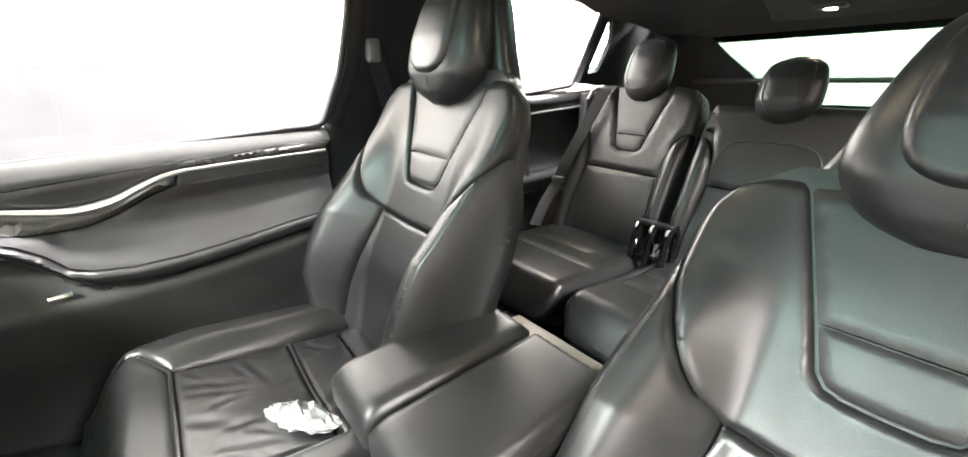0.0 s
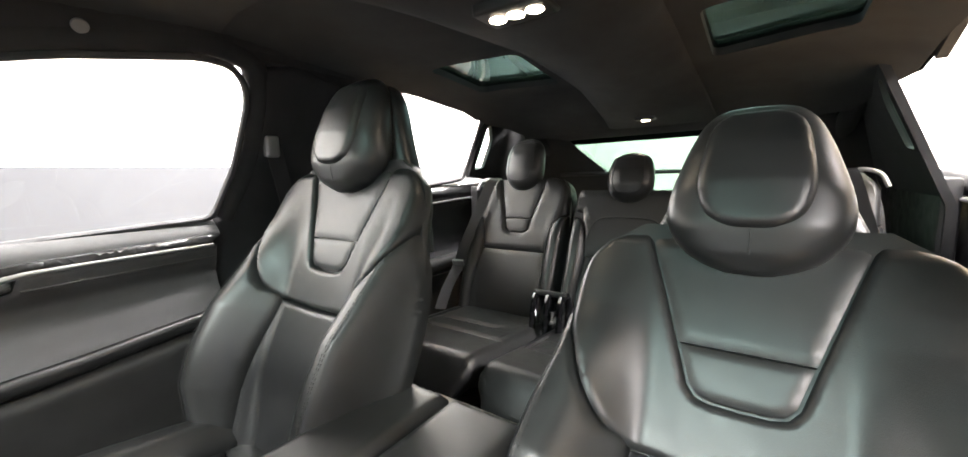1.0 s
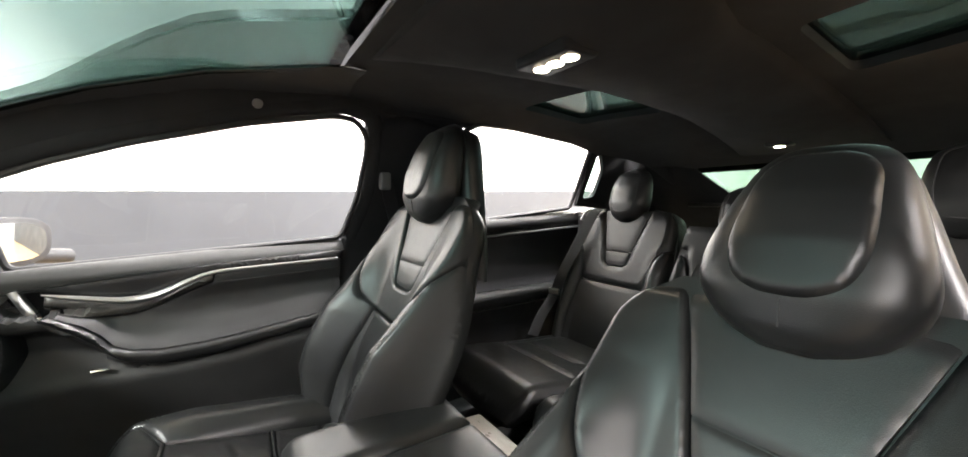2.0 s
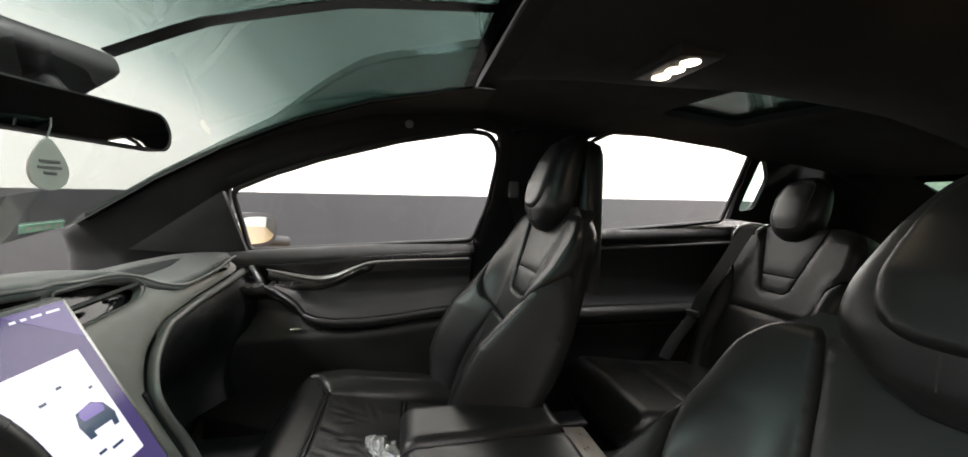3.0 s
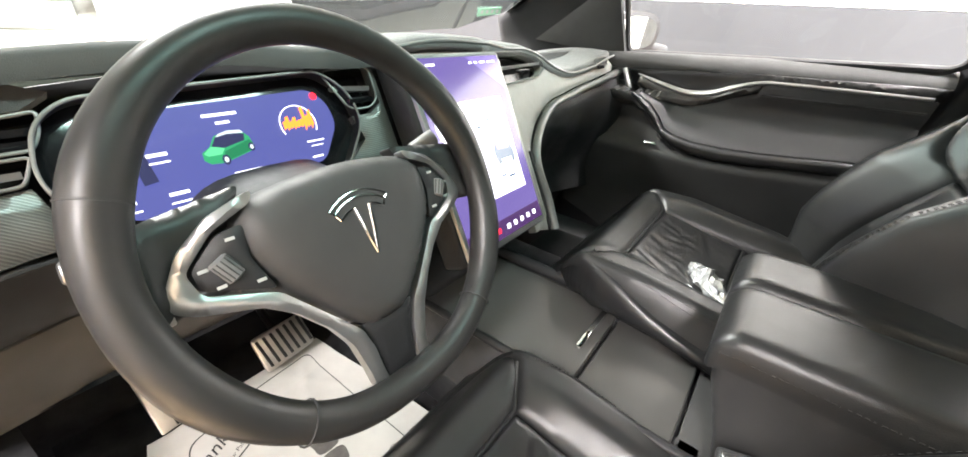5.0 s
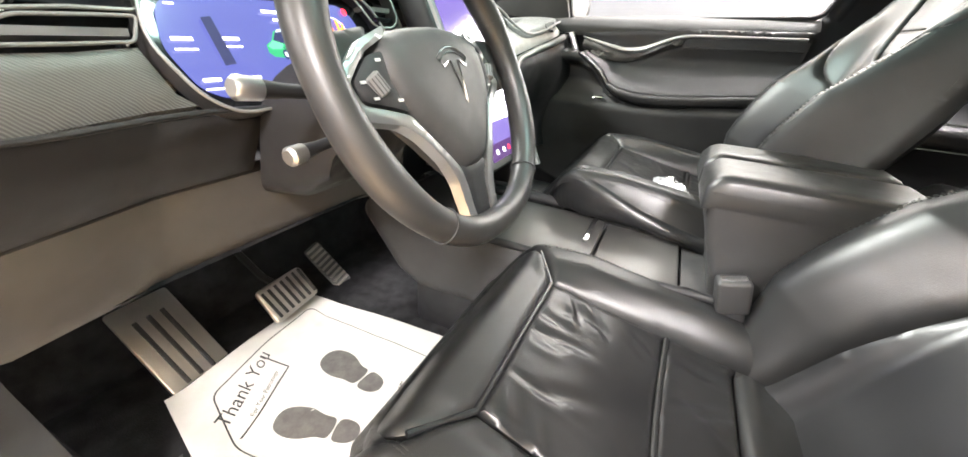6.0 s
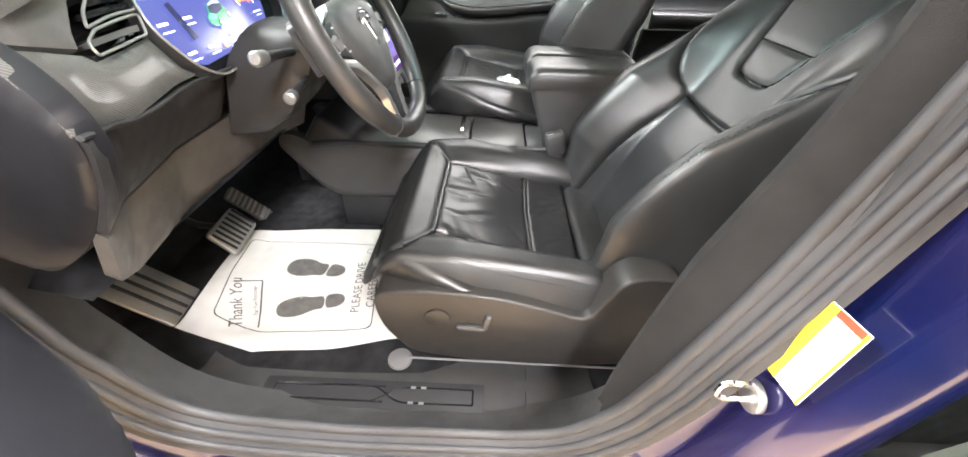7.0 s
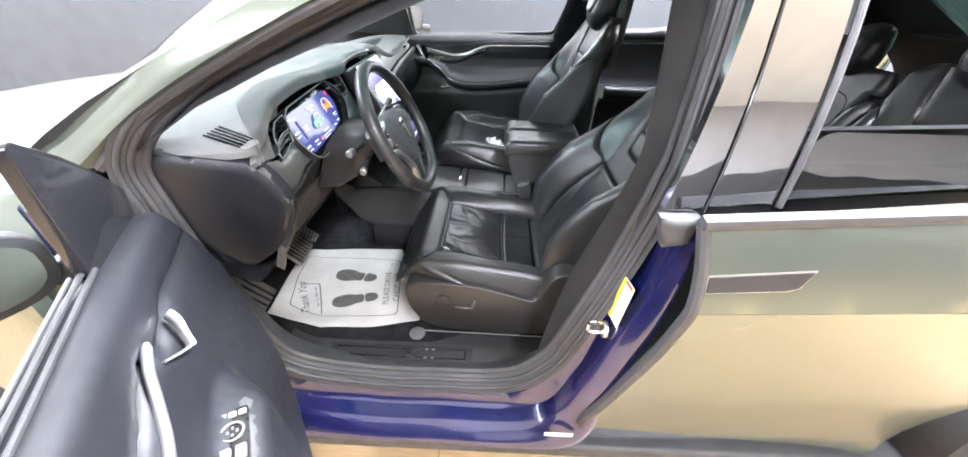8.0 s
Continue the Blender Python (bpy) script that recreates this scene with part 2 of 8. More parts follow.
def link(name, bm, material, parent=None, label="", smooth=True):
    me = bpy.data.meshes.new(name)
    bmesh.ops.recalc_face_normals(bm, faces=bm.faces)
    bm.to_mesh(me)
    bm.free()
    if smooth:
        me.polygons.foreach_set("use_smooth", [True] * len(me.polygons))
        me.set_sharp_from_angle(angle=radians(42))
    me.materials.append(material)
    ob = new(name, me)
    if parent is not None:
        ob.parent = parent
    if label:
        ob["label"] = label
    return ob


def part(name, bm, material, parent, label="", smooth=True):
    return link(name, bm, material, parent, label, smooth)


def from_arrays(verts, faces):
    bm = bmesh.new()
    vs = [bm.verts.new(v) for v in verts]
    for f in faces:
        if len(set(f)) > 2:
            try:
                bm.faces.new([vs[i] for i in f])
            except ValueError:
                pass
    return bm


def join(*bms):
    out = bmesh.new()
    for b in bms:
        me = bpy.data.meshes.new("tmp")
        b.to_mesh(me)
        b.free()
        out.from_mesh(me)
        bpy.data.meshes.remove(me)
    return out


def box(x0, x1, y0, y1, z0, z1, bevel=0.004, seg=2):
    bm = bmesh.new()
    bmesh.ops.create_cube(bm, size=1)
    for v in bm.verts:
        v.co = ((x0 + x1) / 2 + v.co.x * (x1 - x0), (y0 + y1) / 2 + v.co.y * (y1 - y0), (z0 + z1) / 2 + v.co.z * (z1 - z0))
    if bevel:
        bmesh.ops.bevel(bm, geom=bm.edges[:], offset=bevel, segments=seg, profile=0.5, affect="EDGES")
    return bm


def moved(bm, m):
    bmesh.ops.transform(bm, matrix=m, verts=bm.verts)
    return bm


def prism(loop, a, b, place, bevel=0.003, seg=2):
    """A polygon extruded from a to b; place(u, v, w) puts it in space."""
    bm = bmesh.new()
    lo = [bm.verts.new(place(u, v, a)) for u, v in loop]
    hi = [bm.verts.new(place(u, v, b)) for u, v in loop]
    n = len(loop)
    bm.faces.new(lo[::-1])
    top = bm.faces.new(hi)
    for i in range(n):
        bm.faces.new((lo[i], lo[(i + 1) % n], hi[(i + 1) % n], hi[i]))
    if bevel:
        bmesh.ops.recalc_face_normals(bm, faces=bm.faces)
        bmesh.ops.bevel(bm, geom=list(top.edges), offset=bevel, segments=seg, profile=0.5, affect="EDGES")
    return bm


def loft(rings, caps=True, close=True):
    """A skin over rings of equally many points."""
    n = len(rings[0])
    verts = [p for r in rings for p in r]
    faces = []
    for i in range(len(rings) - 1):
        for j in range(n if close else n - 1):
            k = (j + 1) % n
            faces.append((i * n + j, i * n + k, (i + 1) * n + k, (i + 1) * n + j))
    if caps and close:
        faces.append(tuple(range(n))[::-1])
        faces.append(tuple((len(rings) - 1) * n + j for j in range(n)))
    return from_arrays(verts, faces)


def spline(points, n=8, closed=False):
    """A smooth curve through points."""
    p = [np.array(q, float) for q in points]
    m = len(p)
    out = []
    for i in range(m if closed else m - 1):
        p1, p2 = p[i], p[(i + 1) % m]
        p0 = p[i - 1] if (i or closed) else 2 * p1 - p2
        p3 = p[(i + 2) % m] if (closed or i + 2 < m) else 2 * p2 - p1
        for s in range(n):
            t = s / n
            out.append(0.5 * (2 * p1 + (p2 - p0) * t + (2 * p0 - 5 * p1 + 4 * p2 - p3) * t * t + (3 * p1 - p0 - 3 * p2 + p3) * t ** 3))
    if not closed:
        out.append(p[-1])
    return out


def tube(points, r, n=10, closed=False, squash=1.0):
    """A round bar along points; r is a number or one for each point."""
    pts = [Vector(p) for p in points]
    m = len(pts)
    rs = [float(v) for v in r] if isinstance(r, (list, tuple)) else [float(r)] * m
    rings = []
    up = None
    for i, p in enumerate(pts):
        a = pts[(i - 1) % m] if (i or closed) else p
        b = pts[(i + 1) % m] if (i + 1 < m or closed) else p
        d = (b - a).normalized()
        if up is None:
            up = d.orthogonal().normalized()
        up = (up - d * up.dot(d)).normalized()
        side = d.cross(up)
        rings.append([p + rs[i] * (cos(q) * up + squash * sin(q) * side) for q in (2 * pi * k / n for k in range(n))])
    if closed:
        rings.append(rings[0])
        bm = loft(rings, caps=False)
        bmesh.ops.remove_doubles(bm, verts=bm.verts, dist=1e-5)
        return bm
    return loft(rings)


def resample(loop, step):
    out = []
    n = len(loop)
    for i in range(n):
        a, b = np.array(loop[i], float), np.array(loop[(i + 1) % n], float)
        k = max(1, int(round(np.linalg.norm(b - a) / step)))
        out += [tuple(a + (b - a) * j / k) for j in range(k)]
    return out


def rounded(loop, r, seg=5):
    """A polygon with its corners rounded; r is a number or one for each corner."""
    out = []
    n = len(loop)
    for i in range(n):
        p, a, b = (np.array(loop[k % n], float) for k in (i, i - 1, i + 1))
        rr = r[i] if isinstance(r, (list, tuple)) else r
        la, lb = np.linalg.norm(a - p), np.linalg.norm(b - p)
        d = min(rr, la * 0.48, lb * 0.48)
        if d < 1e-5:
            out.append(tuple(p))
            continue
        s, e = p + (a - p) / la * d, p + (b - p) / lb * d
        for k in range(seg + 1):
            t = k / seg
            out.append(tuple((1 - t) ** 2 * s + 2 * t * (1 - t) * p + t * t * e))
    return out


def inside(q, loops):
    hit = np.zeros(len(q), bool)
    for loop in loops:
        l = np.array(loop)
        for a, b in zip(l, np.roll(l, -1, 0)):
            if abs(a[1] - b[1]) < 1e-12:
                continue
            cross = (a[1] > q[:, 1]) != (b[1] > q[:, 1])
            xs = a[0] + (q[:, 1] - a[1]) * (b[0] - a[0]) / (b[1] - a[1])
            hit ^= cross & (q[:, 0] < xs)
    return hit


def edge_distance(q, loops):
    best = np.full(len(q), 1e9)
    for loop in loops:
        l = np.array(loop)
        for a, b in zip(l, np.roll(l, -1, 0)):
            ab = b - a
            L = (ab ** 2).sum()
            if L < 1e-14:
                continue
            t = np.clip(((q - a) @ ab) / L, 0, 1)
            best = np.minimum(best, np.hypot(*(q - a - t[:, None] * ab).T))
    return best


def pad_mesh(loops, surf, step=0.012, puff=0.008, r=0.02, edge=0.0, skirt=0.02, extra=None):
    """A padded panel: a region of a surface, its rim rounded down into the seam, with a skirt behind.
    surf(a, b, off) gives points off metres in front of the surface."""
    if not isinstance(loops[0][0], (tuple, list, np.ndarray)):
        loops = [loops]
    loops = [resample(l, step) for l in loops]
    allp = np.array(loops[0])
    lo, hi = allp.min(0), allp.max(0)
    ga, gb = np.meshgrid(np.arange(lo[0], hi[0], step), np.arange(lo[1], hi[1], step))
    gb = gb + (np.arange(ga.shape[1]) % 2)[None] * step * 0.5
    g = np.stack([ga.ravel(), gb.ravel()], -1)
    g = g[inside(g, loops)]
    d = edge_distance(g, loops)
    g = g[d > step * 0.55]
    pts, edges = [], []
    for l in loops:
        n0 = len(pts)
        pts += [tuple(p) for p in l]
        edges += [(n0 + i, n0 + (i + 1) % len(l)) for i in range(len(l))]
    nb = len(pts)
    pts += [tuple(p) for p in g]
    vs, es, fs, *_ = mathutils.geometry.delaunay_2d_cdt([Vector(p) for p in pts], edges, [], 0, 1e-7)
    q = np.array([tuple(v) for v in vs])
    fs = np.array([tuple(f) for f in fs])
    keep = inside(q[fs].mean(1), loops)
    fs = fs[keep]
    d = edge_distance(q, loops)
    u = np.clip(d / r, 0, 1)
    off = edge + puff * np.sqrt(np.clip(1 - (1 - u) ** 2, 0, 1))
    if extra is not None:
        off = off + extra(q[:, 0], q[:, 1]) * np.clip(d / r, 0, 1)
    top = surf(q[:, 0], q[:, 1], off)
    verts = [tuple(v) for v in top]
    faces = [tuple(int(i) for i in f) for f in fs]
    count = {}
    for f in faces:
        for a, b in ((f[0], f[1]), (f[1], f[2]), (f[2], f[0])):
            count[(a, b)] = 1
    rim = [(a, b) for (a, b) in count if (b, a) not in count]
    if skirt:
        low = {}
        ids = sorted({i for e in rim for i in e})
        down = surf(q[ids, 0], q[ids, 1], np.full(len(ids), edge - skirt))
        for i, p in zip(ids, down):
            low[i] = len(verts)
            verts.append(tuple(p))
        faces += [(b, a, low[a], low[b]) for a, b in rim]
    bm = bmesh.new()
    bv = [bm.verts.new(v) for v in verts]
    for f in faces:
        try:
            bm.faces.new([bv[i] for i in f])
        except ValueError:
            pass
    return bm


def pad(name, loops, surf, material, parent, label="", **kw):
    me_bm = pad_mesh(loops, surf, **kw)
    me = bpy.data.meshes.new(name)
    me_bm.to_mesh(me)
    me_bm.free()
    me.polygons.foreach_set("use_smooth", [True] * len(me.polygons))
    me.set_sharp_from_angle(angle=radians(50))
    me.materials.append(material)
    ob = new(name, me)
    if parent is not None:
        ob.parent = parent
    if label:
        ob["label"] = label
    return ob


def mirrored(loop):
    return [(-a, b) for a, b in loop][::-1]


def sm(x, a, b):
    t = np.clip((x - a) / (b - a), 0, 1)
    return t * t * (3 - 2 * t)


def stitches(points, parent, length=0.0042, gap=0.0026, r=0.00055, name="stitching"):
    """A row of short threads along a curve."""
    pts = [Vector(p) for p in points]
    bm = bmesh.new()
    run = 0.0
    for a, b in zip(pts, pts[1:]):
        d = b - a
        L = d.length
        while run < L:
            s, e = a + d * (run / L), a + d * (min(L, run + length) / L)
            t = (e - s)
            if t.length > 1e-4:
                o = t.normalized().orthogonal() * r
                w = t.normalized().cross(o)
                ring0, ring1 = [s + o, s + w, s - o, s - w], [e + o, e + w, e - o, e - w]
                v0, v1 = [bm.verts.new(p) for p in ring0], [bm.verts.new(p) for p in ring1]
                for i in range(4):
                    bm.faces.new((v0[i], v0[(i + 1) % 4], v1[(i + 1) % 4], v1[i]))
            run += length + gap
        run -= L
    return part(name, bm, STITCH, parent, "grey stitching")


def letters(body, size, m, material, parent, name="lettering", depth=0.0004, spacing=1.0, shear=0.0):
    cu = bpy.data.curves.new(name, "FONT")
    cu.body, cu.size, cu.extrude, cu.align_x, cu.align_y = body, size, depth, "CENTER", "CENTER"
    cu.space_character, cu.shear, cu.resolution_u = spacing, shear, 2
    tmp = bpy.data.objects.new("tmp", cu)
    scene.collection.objects.link(tmp)
    dg = bpy.context.evaluated_depsgraph_get()
    me = bpy.data.meshes.new_from_object(tmp.evaluated_get(dg))
    bpy.data.objects.remove(tmp)
    me.name = name
    me.materials.clear()
    me.materials.append(material)
    me.transform(m)
    ob = new(name, me)
    if parent is not None:
        ob.parent = parent
    return ob


def disc(r, t, n=28, bevel=0.002):
    bm = bmesh.new()
    bmesh.ops.create_cone(bm, cap_ends=True, segments=n, radius1=r, radius2=r, depth=t)
    ed = [e for e in bm.edges if len(e.link_faces) == 2 and any(len(f.verts) > 4 for f in e.link_faces)]
    if bevel:
        bmesh.ops.bevel(bm, geom=ed, offset=bevel, segments=2, profile=0.5, affect="EDGES")
    return bm


FLOOR = 0.315


# ---- the hall ----
def slab(name, x0, x1, y0, y1, z0, z1, material, label="", category="", bevel=0.0):
    ob = link(name, box(x0, x1, y0, y1, z0, z1, bevel), material)
    return tagged(ob, label, category, kind="structure")


slab("floor", -6.0, 2.14, -7.0, 4.6, -0.1, 0.0, WOODFLOOR, "pale varnished wooden plank floor", "floor")
slab("wall_east", 2.14, 2.3, -7.0, 4.6, 1.262, 3.4, WALL_WHITE, "white painted upper wall", "wall")
slab("wall_east_dado", 2.137, 2.3, -7.0, 4.6, 0.0, 1.258, WALL_GREY, "slate grey painted lower wall", "wall")
slab("wall_north", -6.0, 2.137, 4.6, 4.75, 0.0, 3.4, WALL_WHITE, "white painted end wall", "wall")
slab("wall_west", -6.15, -6.0, -7.0, 4.6, 1.262, 3.4, WALL_MID, "mid grey painted upper wall", "wall")
slab("wall_west_dado", -6.15, -5.997, -7.0, 4.6, 0.0, 1.258, WALL_GREY, "slate grey painted lower wall", "wall")
slab("wall_south", -6.0, 2.14, -7.15, -7.0, 0.0, 3.4, WALL_WHITE, "white painted end wall", "wall")
slab("ceiling", -6.0, 2.14, -7.0, 4.6, 3.4, 3.5, CEIL_WHITE, "white ceiling", "ceiling")
for k, (lx, ly) in enumerate(((-3.6, 2.6), (-3.6, -1.2), (0.0, 2.6), (0.0, -1.2), (0.0, -4.6))):
    panel = thing("ceiling_light", "white rectangular ceiling light panel", "ceiling light", pose(lx, ly, 3.4), "ceiling lights")
    part("frame", box(-0.95, 0.95, -0.35, 0.35, -0.04, 0.0, 0.004), WHITE_PLASTIC, panel)
    part("diffuser", box(-0.90, 0.90, -0.30, 0.30, -0.048, -0.041, 0.002), glow("panel glow", (1.0, 0.98, 0.95), 6.0) if k == 0 else bpy.data.materials["panel glow"], panel)
    area_lamp("ceiling_lamp", 1.7, 0.55, pose(lx, ly, 3.33), 130 if lx < -1 else {2.6: 350, -1.2: 430, -4.6: 700}[ly], (1.0, 0.98, 0.95))
# roller door in the end wall, with its bright guide
gate = thing("roller_door", "pale grey slatted roller door in the end wall", "garage door", pose(-1.6, 4.6, 0))
for k in range(16):
    part("slat", box(-1.9, 1.9, -0.05, -0.012, k * 0.2 + 0.003, k * 0.2 + 0.197, 0.008), GATE_GREY, gate)
part("guide_rail", box(1.9, 2.02, -0.09, -0.004, 0.0, 3.3, 0.01), SILVER, gate, "bright metal guide rail")


# ---- the car's cabin shell ----
def side_x(z):
    """Half width of the greenhouse inside."""
    return np.where(z > 1.05, 0.80 - 0.40 * (z - 1.05), 0.80)


def roof_z(x, y):
    zc = np.interp(y, [-2.3, -2.05, -1.75, -1.55, -1.3, -1.0, -0.6, -0.35, 0.0], [1.10, 1.20, 1.335, 1.40, 1.455, 1.485, 1.505, 1.525, 1.52])
    return zc - 0.9 * np.maximum(0, np.abs(x) - 0.42) ** 2


def glass_z(x, y):
    zc = np.interp(y, [-0.35, -0.1, 0.1, 0.3, 0.5, 0.7, 0.85, 1.0], [1.532, 1.515, 1.475, 1.41, 1.325, 1.215, 1.125, 1.03])
    return zc - 0.13 * x ** 2 - 0.11 * sm(-x, 0.25, 0.70) * sm(y, -0.2, 0.35)


def roof_surf(a, b, off):
    return np.stack([a, b, roof_z(a, b) - off], -1)


body = thing("car_body", "sage green wrapped car body with blue painted door frame", "car")
# cabin floor and footwells
fl = [(-0.66, 0.80), (-0.66, -0.75), (-0.66, -2.1), (0.70, -2.1), (0.70, 0.80)]
pad("cabin_floor", fl, lambda a, b, o: np.stack([a, b, FLOOR + 0.22 * sm(b, -0.75, -0.95) * 0 + 0.006 * np.sin(a * 9) * np.sin(b * 7) + o], -1), CARPET, body, "black carpeted cabin floor", step=0.04, puff=0, r=0.02, skirt=0.03)
toe = [(-0.68, 0.0), (0.70, 0.0), (0.70, 1.0), (-0.68, 1.0)]
pad("toe_board", toe, lambda a, b, o: np.stack([a, 0.76 + 0.20 * b ** 1.2 - o, FLOOR - 0.02 + 0.62 * b], -1), CARPET, body, "black carpeted toe board", step=0.04, puff=0, r=0.02)

# headliner: cross beam behind the windscreen, spine, door glass openings
win_l = rounded([(-0.22, -0.98), (-0.22, -1.28), (-0.50, -1.22), (-0.50, -0.94)], 0.03)
hl = [(-0.64, -0.38), (0.64, -0.38), (0.64, -1.45), (0.56, -1.72), (0.42, -1.80), (-0.42, -1.80), (-0.56, -1.72), (-0.64, -1.45)]
head = pad("headliner", [hl, win_l, mirrored(win_l)], roof_surf, SUEDE, body, "charcoal suede headliner", step=0.03, puff=0.0, r=0.02)
for lp in (win_l, mirrored(win_l)):
    pad("roof_pane", lp, lambda a, b, o: np.stack([a, b, roof_z(a, b) + 0.02 - o], -1), GLASS_ROOF, body, "dark tinted roof pane", step=0.05, puff=0, r=0.02, skirt=0)
roof_out = [(-0.66, -0.36), (0.66, -0.36), (0.66, -1.5), (0.5, -1.9), (-0.5, -1.9), (-0.66, -1.5)]
pad("roof_skin", [roof_out, win_l, mirrored(win_l)], lambda a, b, o: np.stack([a, b, roof_z(a, b) + 0.05 + o], -1), WRAP, body, "sage green wrapped roof skin", step=0.05, puff=0, r=0.02)
spine = []
for y in np.linspace(-0.42, -1.72, 20):
    w = float(np.interp(y, [-1.72, -1.3, -0.9, -0.6, -0.42], [0.20, 0.17, 0.17, 0.24, 0.40]))
    zt = float(roof_z(np.array([0.0]), np.array([y]))[0])
    zb = min(zt - 0.01, float(np.interp(y, [-1.72, -1.57, -1.2, -0.8, -0.62, -0.5, -0.42], [1.338, 1.352, 1.405, 1.43, 1.437, 1.47, 1.50])))
    spine.append([Vector((w * c, y, zt + 0.02 if s > 0 else zt + (zb - zt) * abs(s) ** 0.8)) for c, s in ((cos(q), sin(q)) for q in (2 * pi * k / 28 for k in range(28)))])
part("roof_spine", loft(spine), SUEDE, body, "charcoal suede roof spine")

# front glass, sweeping from the bonnet over the front seats
glass_loop = [(-0.46, -0.36), (0.46, -0.36), (0.53, -0.15), (0.60, 0.10), (0.66, 0.32), (0.71, 0.52), (0.74, 0.70), (0.62, 0.86), (0.35, 0.96), (0.0, 1.0), (-0.35, 0.96), (-0.62, 0.86), (-0.74, 0.70), (-0.71, 0.52), (-0.66, 0.32), (-0.60, 0.10), (-0.53, -0.15)]
gs = lambda a, b, o: np.stack([a, b, glass_z(a, b) + o], -1)
pad("windscreen", glass_loop, gs, GLASS_SCREEN, body, "windscreen, clear below and dark green over the seats", step=0.05, puff=0, r=0.02, skirt=0)
mid_band = [tuple(p) for p in spline([(0.135, 0.250), (0.112, 0.135), (0.098, 0.0), (0.090, -0.15), (0.088, -0.34)], 4)]
pad("glass_band", mid_band + [(x - 0.028, y) for x, y in mid_band[::-1]], lambda a, b, o: np.stack([a, b, glass_z(a, b) - 0.003 - o], -1), GLOSS_BLACK, body, "black band from the mirror pod to the roof", step=0.02, puff=0, r=0.01, skirt=0.002)

FRONT_WIN = [(0.318, 1.235), (0.205, 1.283), (0.061, 1.332), (-0.176, 1.394), (-0.384, 1.431), (-0.448, 1.425), (-0.478, 1.39), (-0.484, 1.347), (-0.465, 1.205), (-0.422, 1.078), (0.30, 1.045)]
REAR_WIN = [(-0.80, 1.42), (-0.87, 1.452), (-1.08, 1.452), (-1.25, 1.435), (-1.43, 1.405), (-1.41, 1.15), (-0.80, 1.10), (-0.72, 1.10), (-0.735, 1.25), (-0.76, 1.37)]


def side_pad(name, loops, sign, material, parent, label="", inset=0.0, **kw):
    def f(a, b, o):
        return np.stack([sign * (side_x(b) - inset - o), a, b], -1)
    return pad(name, loops, f, material, parent, label, **kw)


